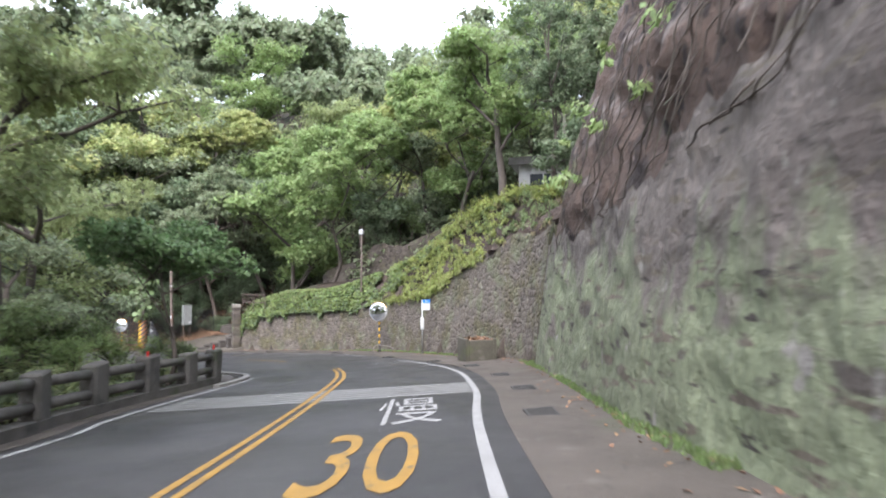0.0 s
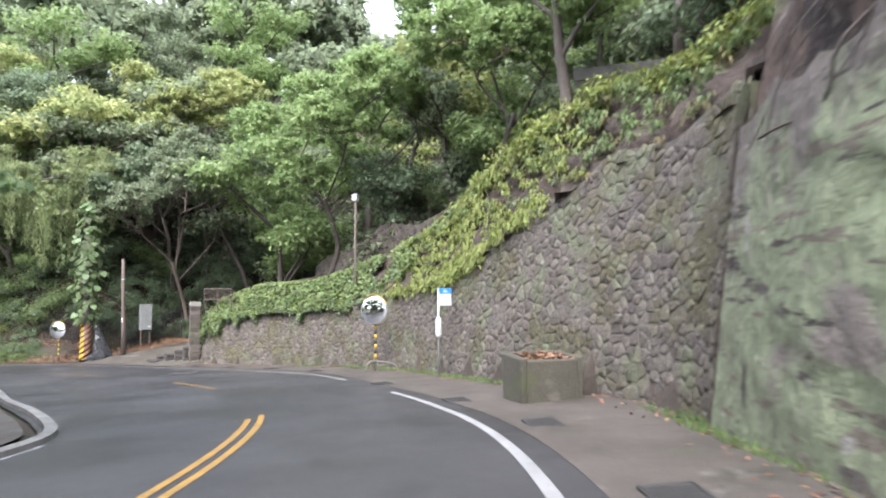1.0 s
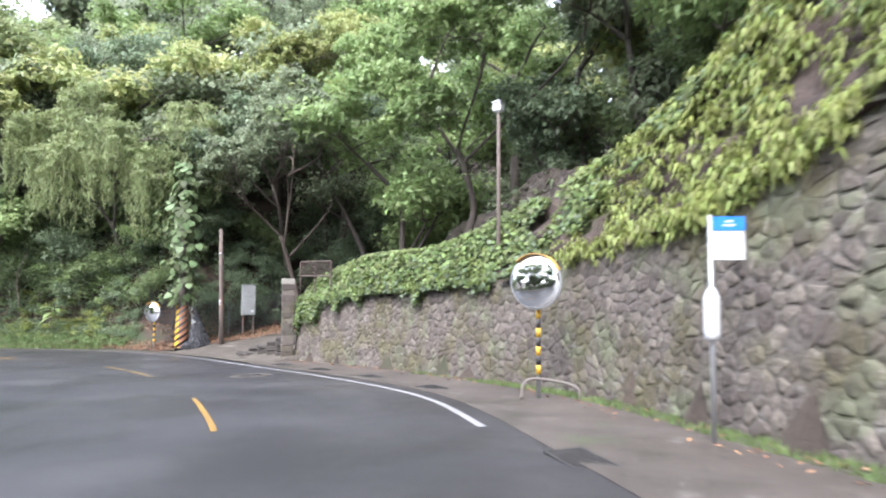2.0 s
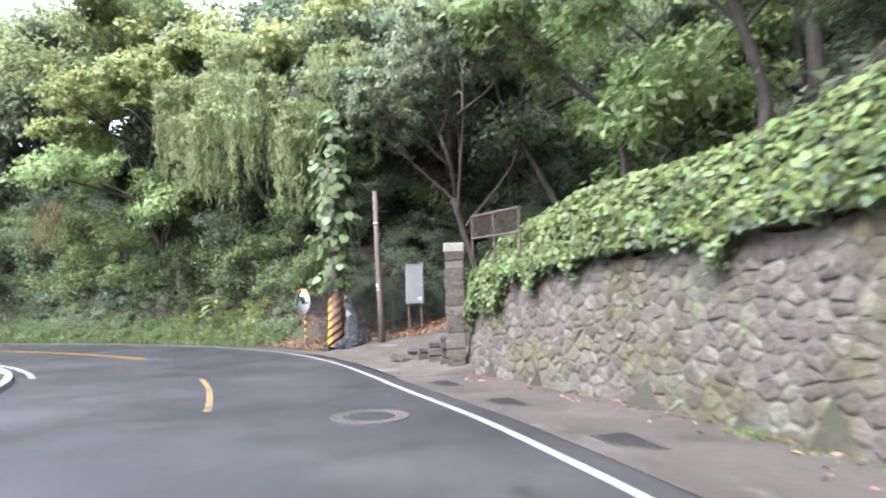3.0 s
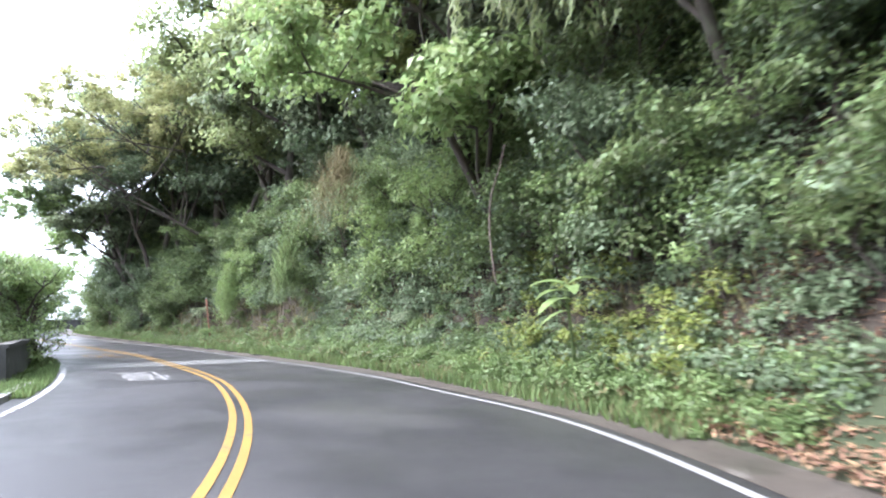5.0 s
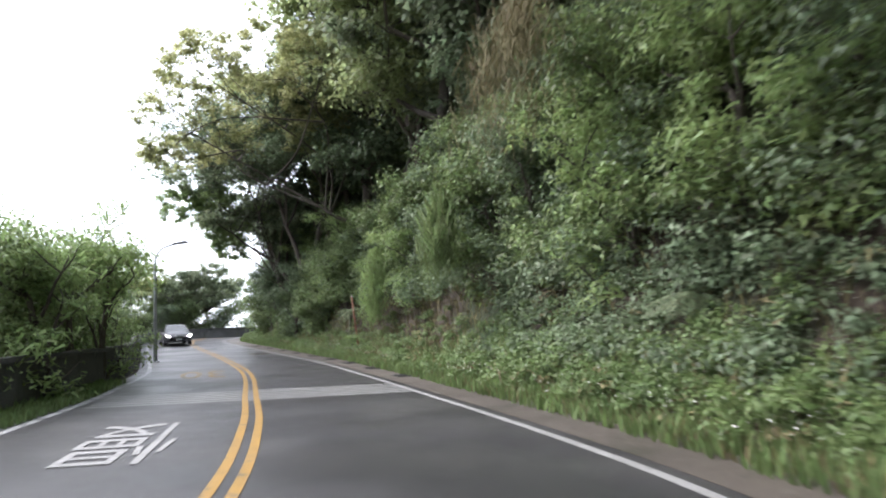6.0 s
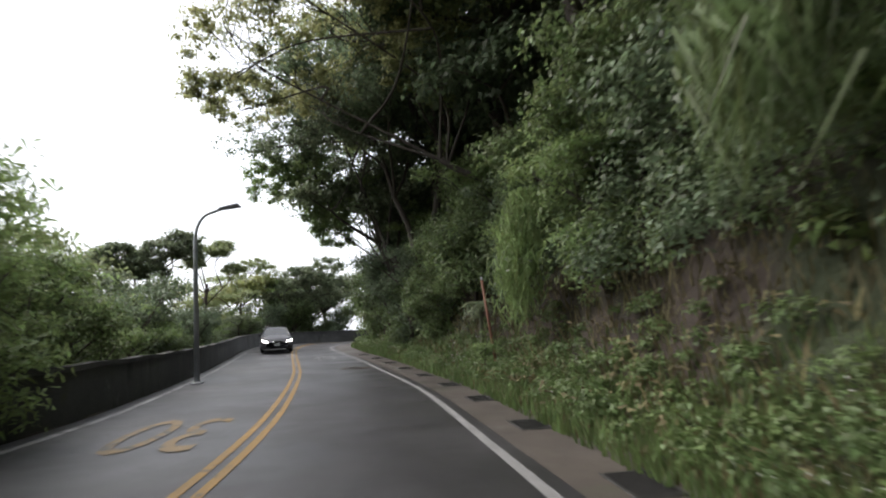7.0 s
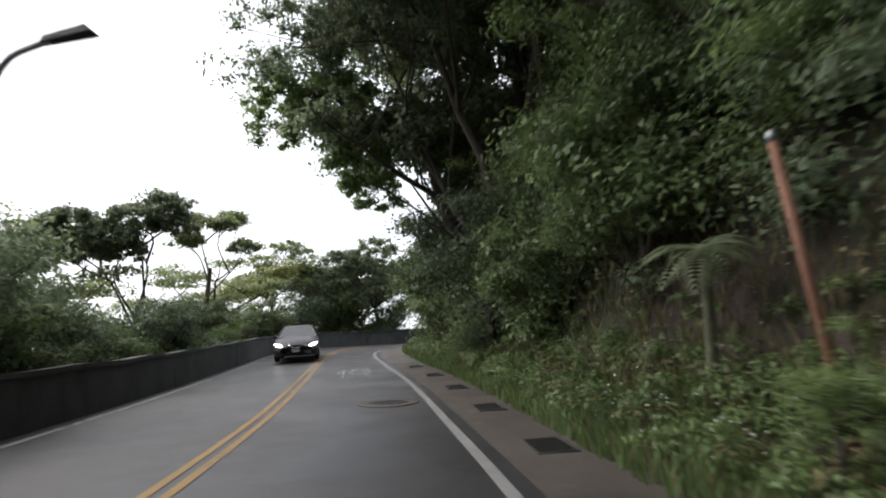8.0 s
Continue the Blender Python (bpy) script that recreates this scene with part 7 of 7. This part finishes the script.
# ---------------------------------------------------------------- parapets of the valley side
def build_parapet():
    s0, s1 = station(-37.0, 31.9), S_ALL[-1] - 4
    ss = np.arange(s0, s1, 0.5)
    d = on_path(EDGE_L, ss) - np.interp(ss, [s0, s0 + 6, s0 + 13], [0.95, 0.85, 0.55])
    rows = []
    for s, o in zip(ss, d):
        a, b = at(s, o), at(s, o - 0.28)
        za = float(ground_z(*a))
        wob = 0.015 * math.sin(s * 1.9)
        rows += [(*a, za - 0.3), (*at(s, o - 0.02), za + 0.82 + wob), (*at(s, o + 0.03), za + 0.83 + wob), (*at(s, o + 0.03), za + 0.92 + wob), (*at(s, o - 0.30), za + 0.92 + wob), (*b, za + 0.8), (*b, za - 2.0)]
    n = 7
    faces = [(n * i + k, n * i + (k + 1) % n, n * i + n + (k + 1) % n, n * i + n + k) for i in range(len(ss) - 1) for k in range(n)] + [tuple(range(n - 1, -1, -1)), tuple(n * (len(ss) - 1) + k for k in range(n))]
    thing("wall_parapet", Shape().add(rows, faces).mesh("wall_parapet", PARAPET), "low dark damp concrete parapet above the valley", "parapet", kind="structure")
    cap = Shape()
    rows = []
    for s, o in zip(ss, d):
        za = float(ground_z(*at(s, o))) + 0.015 * math.sin(s * 1.9)
        rows += [(*at(s, o + 0.01), za + 0.924), (*at(s, o - 0.29), za + 0.924)]
    cap.add(rows, [(2 * i, 2 * i + 2, 2 * i + 3, 2 * i + 1) for i in range(len(ss) - 1)])
    thing("trim", cap.mesh("trim", DIRTY), "pale weathered top of the parapet", "parapet top", kind="structure")


build_parapet()


def build_old_parapet():
    """Concrete posts and rails on a low plinth, inside of the bend."""
    s_list = 58.0 - 2.05 * np.arange(16)[::-1]
    rnd = random.Random(7)
    o = lambda s: float(el(s)) - 0.95
    for k, s in enumerate(s_list):
        p, q = at(s, o(s)), at(s + 0.3, o(s + 0.3))
        turn = math.degrees(math.atan2(q[1] - p[1], q[0] - p[0]))
        z = float(ground_z(*p))
        post = thing("parapet_post", Shape().block(pose(p[0], p[1], z - 0.15, 0, 0, turn), (0.52, 0.36, 1.19 + rnd.uniform(-0.03, 0.03)), 0.04, 0.02).mesh("parapet_post", DIRTY),
                     "grey weathered concrete post of the old parapet", "parapet", "parapet posts")
        if k % 3 == 1 or k >= len(s_list) - 1:
            thing("reflector", Shape().block(pose(p[0], p[1], z + 1.01, 0, 0, turn), (0.07, 0.05, 0.16), 0.01).mesh("reflector", RED), "small red road reflector on a parapet post", "reflector", "reflectors")
        if k < len(s_list) - 1:
            s2 = s_list[k + 1]
            a, b = at(s + 0.2, o(s + 0.2)), at(s2 - 0.2, o(s2 - 0.2))
            for h in (0.42, 0.82):
                thing("parapet_rail", Shape().tube([(*a, float(ground_z(*a)) + h), (*b, float(ground_z(*b)) + h)], 0.105, 10).mesh("parapet_rail", DIRTY, True),
                      "round concrete rail between parapet posts", "parapet", "parapet rails")
    rows = []
    ss = np.arange(s_list[0], s_list[-1] + 0.2, 0.5)
    for s in ss:
        c = o(s)
        a, b = at(s, c + 0.2), at(s, c - 0.2)
        z = float(ground_z(*a))
        rows += [(*a, z - 0.2), (*a, z + 0.2), (*b, z + 0.2), (*b, z - 0.6)]
    thing("parapet_plinth", Shape().add(rows, [(4 * i + k, 4 * i + (k + 1) % 4, 4 * i + 4 + (k + 1) % 4, 4 * i + 4 + k) for i in range(len(ss) - 1) for k in range(4)] + [(3, 2, 1, 0), tuple(4 * (len(ss) - 1) + k for k in range(4))]).mesh("parapet_plinth", DIRTY),
          "low concrete plinth below the old parapet", "parapet", kind="structure")


build_old_parapet()


def build_kerb():
    """White-topped kerb that rounds the nose inside the bend."""
    pts = spline([(-6.15, 15.5), (-6.15, 17.6), (-6.55, 18.9), (-7.6, 20.25), (-9.8, 22.5), (-12.0, 24.5), (-16.2, 28.6), (-20.6, 31.2), (-25.2, 32.6), (-30.4, 32.85), (-36.5, 31.75)], 0.4)
    tan, back, run = wall_frame(pts)
    rows = []
    for p, b in zip(pts, -back):
        z = float(ground_z(*p))
        q = p + b * 0.2
        rows += [(*p, z - 0.1), (*(p + b * 0.02), z + 0.09), (*q, z + 0.10), (*q, z - 0.1)]
    thing("kerb", Shape().add(rows, [(4 * i + k, 4 * i + (k + 1) % 4, 4 * i + 4 + (k + 1) % 4, 4 * i + 4 + k) for i in range(len(pts) - 1) for k in range(4)] + [(3, 2, 1, 0), tuple(4 * (len(pts) - 1) + k for k in range(4))]).mesh("kerb", KERB),
          "low worn pale kerb round the inside of the bend", "kerb", kind="structure")


build_kerb()


def build_bent_pipe():
    z = float(ground_z(-3.2, 30.4))
    pts = [(-3.75, 29.95, z + 0.02), (-3.70, 29.98, z + 0.30), (-3.5, 30.1, z + 0.38), (-2.95, 30.25, z + 0.30), (-2.72, 30.2, z + 0.2), (-2.70, 30.2, z - 0.05)]
    thing("bent_pipe", Shape().tube(spline(pts, 0.06), 0.028, 8).mesh("bent_pipe", CONCRETE_POLE, True), "bent pale steel pipe at the foot of the mirror post", "pipe")


build_bent_pipe()


def fallen_leaves():
    rng = np.random.default_rng(23)
    n = 900
    s = rng.uniform(S_JOINT - 14, S_PILLAR + 2, n)
    d = on_path(FOOT, s) - np.abs(rng.normal(size=n)) * 0.35 - 0.02
    p = at(s, d)
    pts = np.c_[p, ground_z(p[:, 0], p[:, 1]) + 0.02]
    thing("fallen_leaves", quads_mesh("fallen_leaves", leaf_quads(pts, rng.normal(size=(n, 3)) * 0.25 + [0, 0, 1], 0.09, 0.05, rng, 0.0), STRAW), "yellow-brown fallen leaves along the foot of the wall", "leaf litter", kind="stuff")


fallen_leaves()


def rock_plants():
    rng = np.random.default_rng(29)
    y = rng.uniform(-4, 17.2, 46)
    h = rng.uniform(4.2, 12, 46)
    x = 2.75 + steps_of(h, (0, 0), (4.4, 0.6), (6.6, 1.05), (8.9, 1.95), (11.6, 2.9), (16, 6.0)) - 0.2
    c = np.c_[x, y, ground_z(x, y) + h]
    pts, nrm = clump_points(c, rng.uniform(0.15, 0.5, 46), 26, rng, 0.7, 0.2)
    thing("rock_plants", quads_mesh("rock_plants", leaf_quads(pts, nrm + [-0.6, 0, 0], 0.24, 0.10, rng, 0.6), LEAF_BRIGHT), "ferns and seedlings rooted in the rock face", "plants", kind="stuff")


rock_plants()

undergrowth("bank_creeper", "bright yellow-green leafy creeper on the steep bank", LEAF_VINE, (station(-33.0, 40.3), station(-47.0, 35.0)), (2.0, 6.5), 150, 70, 0.16, 0.11, 0.5, 71)
undergrowth("inner_scrub", "low scrub and weeds covering the ground inside the bend", LEAF_MID, (S_NOSE - 12, S_MIRROR + 30), (3, 24), 900, 24, 0.30, 0.16, 0.7, 81, side=-1, lift=0.1)


# ---------------------------------------------------------------- house, car and the last stretch
def build_house(x, y, turn):
    z = 4.4
    house = thing("house", None, "white house half hidden by trees above the bank", "house", place=pose(x, y, z, 0, 0, turn))
    part("wall", Shape().block(Matrix.Translation((0, 0, 0)), (9, 6, 2.7), 0.02).mesh("wall", HOUSE), house, "white plastered wall")
    part("roof", Shape().block(Matrix.Translation((0, 0, 2.71)), (9.9, 7.0, 0.28), 0.03).mesh("roof", HOUSE), house, "pale flat roof slab with deep eaves")
    part("roof_edge", Shape().block(Matrix.Translation((0, -3.55, 2.66)), (9.9, 0.06, 0.40), 0.01).mesh("roof_edge", DIRTY), house, "stained grey fascia")
    for k in (-3.2, -1.0, 1.2, 3.2):
        window = part("window", Shape().block(Matrix.Translation((k, -3.02, 1.0)), (1.4, 0.08, 1.2), 0.01).mesh("window", DARK_GLASS), house)
        part("frame", Shape().block(Matrix.Translation((k, -3.05, 0.94)), (1.5, 0.06, 0.06), 0.005).mesh("frame", SIGN_WHITE), window)
        part("frame", Shape().block(Matrix.Translation((k, -3.07, 1.0)), (0.05, 0.06, 1.2), 0.005).mesh("frame", SIGN_WHITE), window)


build_house(9.2, 31.0, -16)


def build_wood_pole(x, y, lean):
    z = put_z((x, y))
    pole = thing("leaning_pole", None, "rust-brown pole leaning out of the bushes", "pole", place=pose(x, y, -4.1, 0, lean, -67))
    part("shaft", Shape().tube([(0, 0, -0.3), (0, 0, 1.2), (0, 0, 2.32)], [0.042, 0.040, 0.037], 10).mesh("shaft", RUST_POLE, True), pole)
    part("cap", Shape().tube([(0, 0, 2.31), (0, 0, 2.40)], [0.039, 0.026], 10).mesh("cap", GALV, True), pole, "pale end cap")


build_wood_pole(-56.45, 32.75, 5)


def build_palm(x, y, z, trunk, frond, count, label, lean=10, name="palm"):
    rng = np.random.default_rng(int(abs(x * 10)))
    palm = thing(name, None, label, name, place=pose(x, y, z, 0, lean, 40))
    pts = [(0.08 * math.sin(h * 1.5), 0, h * trunk) for h in np.linspace(-0.15, 1, 7)]
    part("trunk", Shape().tube(pts, [0.075 - 0.02 * k / 6 for k in range(7)], 9).mesh("trunk", PALM_TRUNK, True), palm)
    for k in range(count):
        a = 2 * math.pi * k / count + rng.uniform(-0.2, 0.2)
        rise = rng.uniform(-0.1, 0.9)
        quads = []
        for j in range(15):
            u = (j + 1) / 15
            r, h = frond * u, frond * (rise * u - 0.75 * u * u)
            c = np.array([math.cos(a) * r, math.sin(a) * r, trunk + h])
            side = np.array([-math.sin(a), math.cos(a), 0])
            ahead = np.array([math.cos(a), math.sin(a), rise - 1.4 * u])
            ln = frond * 0.42 * math.sin(math.pi * min(1, 0.15 + 0.85 * u)) + 0.05
            for sgn in (-1, 1):
                tip = c + side * sgn * ln * 0.75 + ahead * ln * 0.5 - np.array([0, 0, ln * 0.25])
                quads.append([c, c + ahead * 0.025 + side * sgn * ln * 0.3, tip, c + side * sgn * ln * 0.3 - ahead * 0.012])
        part("frond", quads_mesh("frond", np.array(quads), LEAF_MID), palm)


build_palm(-58.4, 31.95, -4.15, 1.78, 0.62, 13, "small palm with pale trunk among the bank shrubs", 3)


def build_broad_plant(x, y, z):
    """A stalk with a few long paddle-shaped blades."""
    plant_here = thing("broad_leaf_plant", None, "wild plant with long paddle-shaped bright leaves on the bank", "plant", place=pose(x, y, z, 0, 0, 0))
    part("stalk", Shape().tube([(0, 0.1, -1.6), (0.02, -0.04, 0.2), (0.06, -0.12, 0.8)], [0.035, 0.03, 0.02], 8).mesh("stalk", LEAF_BANK, True), plant_here)
    for turn, rise, length, high in ((-70, 0.25, 0.85, 0.45), (-95, 0.55, 0.8, 0.7), (-140, 0.35, 0.7, 0.6), (-20, 0.4, 0.75, 0.65), (60, 0.6, 0.6, 0.75), (-110, -0.05, 0.7, 0.25)):
        rows, n = [], 9
        a = radians(turn)
        for k in range(n):
            u = k / (n - 1)
            r, h = length * u, high + length * (rise * u - 0.55 * u * u)
            w = 0.135 * math.sin(math.pi * min(1, 0.06 + 0.94 * u)) ** 0.7 + 0.006
            for side, lift in ((-1, 0.03), (0, 0.0), (1, 0.03)):
                rows.append((math.cos(a) * r - math.sin(a) * w * side, math.sin(a) * r + math.cos(a) * w * side, h + lift * w * 8))
        part("leaf", Shape().add(rows, [(3 * i + k, 3 * i + k + 1, 3 * i + k + 4, 3 * i + k + 3) for i in range(n - 1) for k in range(2)]).mesh("leaf", LEAF_BRIGHT, True), plant_here)


build_broad_plant(-31.3, 42.35, -3.05)
undergrowth("golden_creeper", "yellow-green creeper over a low shrub on the verge", LEAF_FERN, (station(-29.0, 41.2), station(-34.5, 40.0)), (0.9, 2.4), 70, 110, 0.08, 0.045, 0.36, 72, lift=0.3, spread_up=0.6)




def drooping_spray(x, y, z, count, per, reach, fall, leaf, width, mat, label, seed):
    """Arching stems that hang from the bank, feathered with narrow leaves."""
    rng = np.random.default_rng(seed)
    a = rng.uniform(-2.6, 0.4, (count, 1))
    u = np.sort(rng.uniform(0.05, 1, (count, per)), 1)
    r = reach * rng.uniform(0.4, 1.1, (count, 1)) * u
    h = fall * (0.25 * u - 1.15 * u * u) * rng.uniform(0.6, 1.2, (count, 1)) + rng.uniform(-0.5, 0.4, (count, 1)) * fall * 0.5
    pts = np.stack([np.cos(a) * r, np.sin(a) * r, h], 2).reshape(-1, 3) + rng.normal(size=(count * per, 3)) * (0.12, 0.12, 0.04)
    q = small_leaves(pts, rng.normal(size=pts.shape) * (1, 1, 0.5), leaf, width, rng, 1.6)
    thing("drooping_spray", quads_mesh("drooping_spray", q, mat), label, "creeper", kind="stuff", place=pose(x, y, z))


drooping_spray(-46.2, 37.3, -0.4, 70, 16, 0.8, 1.3, 0.55, 0.035, LEAF_BANK, "long narrow leaves drooping from the steep bank", 401)
drooping_spray(-54.5, 34.2, -0.5, 150, 40, 0.9, 2.2, 0.16, 0.035, LEAF_BRIGHT, "bright green bamboo-like sprays hanging down the bank", 402)
drooping_spray(-41.8, 39.3, 2.6, 90, 30, 1.7, 2.4, 0.2, 0.014, DRY_GRASS, "dry brown creeper hanging from the trees", 403)
for k, (px, py) in enumerate(((-40.0, 41.2), (-43.4, 40.2), (-46.6, 38.8))):
    build_palm(px, py, put_z((px, py)) + 0.2 + 0.2 * (k % 3), 0.2, 0.7, 9, "long-leaved fern hanging from the steep bank", 30, "fern")


def build_bare_vine():
    pts = [(-32.6, 41.75, 0.75), (-32.72, 41.65, 0.27), (-32.78, 41.45, -0.35), (-32.74, 41.36, -1.0), (-32.5, 41.3, -1.7), (-32.45, 41.35, -2.3)]
    thing("hanging_root", Shape().tube(spline(pts, 0.12), 0.02, 7).mesh("hanging_root", PALE_BARK, True), "bare pale root hanging down the bank", "root")


build_bare_vine()


def build_car(x, y, turn):
    """Dark saloon seen from the front, with its lights on."""
    gx, gy = float(ground_z(x + 1, y) - ground_z(x, y)), float(ground_z(x, y + 1) - ground_z(x, y))
    tilt = Matrix(((1, 0, 0, 0), (0, 1, 0, 0), (gx, gy, 1, 0), (0, 0, 0, 1)))
    car = thing("car", None, "dark grey saloon car with lit headlights", "car", place=Matrix.Translation((x, y, float(ground_z(x, y)) + 0.01)) @ tilt @ pose(0, 0, 0, 0, 0, turn))
    # sections from nose (y = -2.2) to tail: y, half width, sill, belt, crown
    body, n = Shape(), 12
    secs = [(-2.22, 0.62, 0.30, 0.56, 0.60), (-2.12, 0.76, 0.22, 0.66, 0.70), (-1.85, 0.85, 0.20, 0.78, 0.83), (-1.2, 0.88, 0.20, 0.88, 0.96), (-0.75, 0.89, 0.20, 0.93, 1.02),
            (0.2, 0.89, 0.20, 0.95, 0.98), (1.3, 0.88, 0.20, 0.97, 1.0), (1.75, 0.86, 0.22, 0.98, 1.06), (2.15, 0.80, 0.28, 0.92, 0.98), (2.25, 0.7, 0.36, 0.8, 0.84)]
    rows = []
    for yy, w, lo, belt, crown in secs:
        mid = (lo + belt) / 2
        ring = [(-w * 0.92, lo), (-w, lo + 0.1), (-w * 1.01, mid), (-w * 0.97, belt), (-w * 0.6, crown - 0.01), (-w * 0.2, crown)]
        rows += [(a, yy, b) for a, b in ring] + [(-a, yy, b) for a, b in reversed(ring)]
    body.add(rows, [(i * n + k, i * n + (k + 1) % n, (i + 1) * n + (k + 1) % n, (i + 1) * n + k) for i in range(len(secs) - 1) for k in range(n)] + [tuple(range(n)), tuple(reversed(range((len(secs) - 1) * n, len(secs) * n)))])
    part("body", body.mesh("body", CAR_PAINT, True), car, "glossy dark grey paint")
    cabin = Shape()
    low = [(-0.80, -0.95, 0.94), (0.80, -0.95, 0.94), (0.82, 1.6, 1.0), (-0.82, 1.6, 1.0)]
    high = [(-0.58, -0.1, 1.42), (0.58, -0.1, 1.42), (0.56, 0.95, 1.44), (-0.56, 0.95, 1.44)]
    cabin.add(low + high, [(0, 1, 5, 4), (1, 2, 6, 5), (2, 3, 7, 6), (3, 0, 4, 7)])
    part("glasshouse", cabin.mesh("glasshouse", WINDSCREEN), car, "dark tinted windows")
    roof = Shape().add([(-0.60, -0.12, 1.41), (0.60, -0.12, 1.41), (0.58, 0.97, 1.43), (-0.58, 0.97, 1.43), (-0.45, 0.05, 1.47), (0.45, 0.05, 1.47), (0.45, 0.85, 1.48), (-0.45, 0.85, 1.48)],
                       [(0, 1, 5, 4), (1, 2, 6, 5), (2, 3, 7, 6), (3, 0, 4, 7), (4, 5, 6, 7)])
    part("roof", roof.mesh("roof", CAR_PAINT, True), car)
    for sx in (-1, 1):
        part("pillar", Shape().tube([(sx * 0.81, -0.97, 0.94), (sx * 0.585, -0.09, 1.43)], 0.035, 6).mesh("pillar", CAR_PAINT), car)
        light = Shape().add([(sx * 0.52, -2.22, 0.59), (sx * 0.76, -2.17, 0.62), (sx * 0.86, -2.02, 0.74), (sx * 0.54, -2.19, 0.66), (sx * 0.52, -2.10, 0.59), (sx * 0.74, -2.02, 0.62), (sx * 0.82, -1.86, 0.74), (sx * 0.54, -2.03, 0.66)],
                            [(0, 1, 2, 3), (7, 6, 5, 4), (0, 4, 5, 1), (1, 5, 6, 2), (2, 6, 7, 3), (3, 7, 4, 0)])
        part("headlight", light.mesh("headlight", LAMP_ON), car, "lit white headlight")
        part("wing_mirror", Shape().block(pose(sx * 0.93, -0.62, 0.95, 0, 0, 0), (0.17, 0.1, 0.12), 0.03).mesh("wing_mirror", CAR_PAINT), car)
        for yy in (-1.38, 1.35):
            wheel = part("wheel", Shape().lathe(pose(sx * 0.80, yy, 0.32, 0, 90, 0), [(0.20, -0.09), (0.2, 0.09)], 18).mesh("wheel", CAR_BLACK), car)
            part("tyre", Shape().lathe(pose(sx * 0.80, yy, 0.32, 0, 90, 0), [(0.21, -0.10), (0.30, -0.10), (0.32, -0.06), (0.32, 0.06), (0.30, 0.10), (0.21, 0.10)], 22).mesh("tyre", RUBBER, True), wheel, "black tyre")
            part("rim", Shape().lathe(pose(sx * 0.80 + sx * 0.092, yy, 0.32, 0, 90, 0), [(0.19, -0.01), (0.19, 0.01), (0.05, 0.02)], 10).mesh("rim", GALV), wheel, "grey alloy rim")
    part("grille", Shape().block(pose(0, -2.22, 0.50), (0.62, 0.05, 0.17), 0.02).mesh("grille", CAR_BLACK), car, "black grille")
    chev = Shape().tube([(-0.30, -2.235, 0.68), (-0.10, -2.26, 0.54), (0.10, -2.26, 0.54), (0.30, -2.235, 0.68)], 0.022, 6)
    part("grille_trim", chev.mesh("grille_trim", CHROME, True), car, "chrome V-shaped trim")
    part("bumper_intake", Shape().block(pose(0, -2.17, 0.24), (1.1, 0.06, 0.14), 0.02).mesh("bumper_intake", CAR_BLACK), car, "black lower intake")
    part("number_plate", Shape().block(pose(0, -2.25, 0.36), (0.34, 0.012, 0.15), 0.004).mesh("number_plate", SIGN_WHITE), car, "plain white number plate")


build_car(-72.0, 16.05, 125)


# the stones of the walls
LOW_WALL()
UPPER_WALL()
RETURN_WALL()
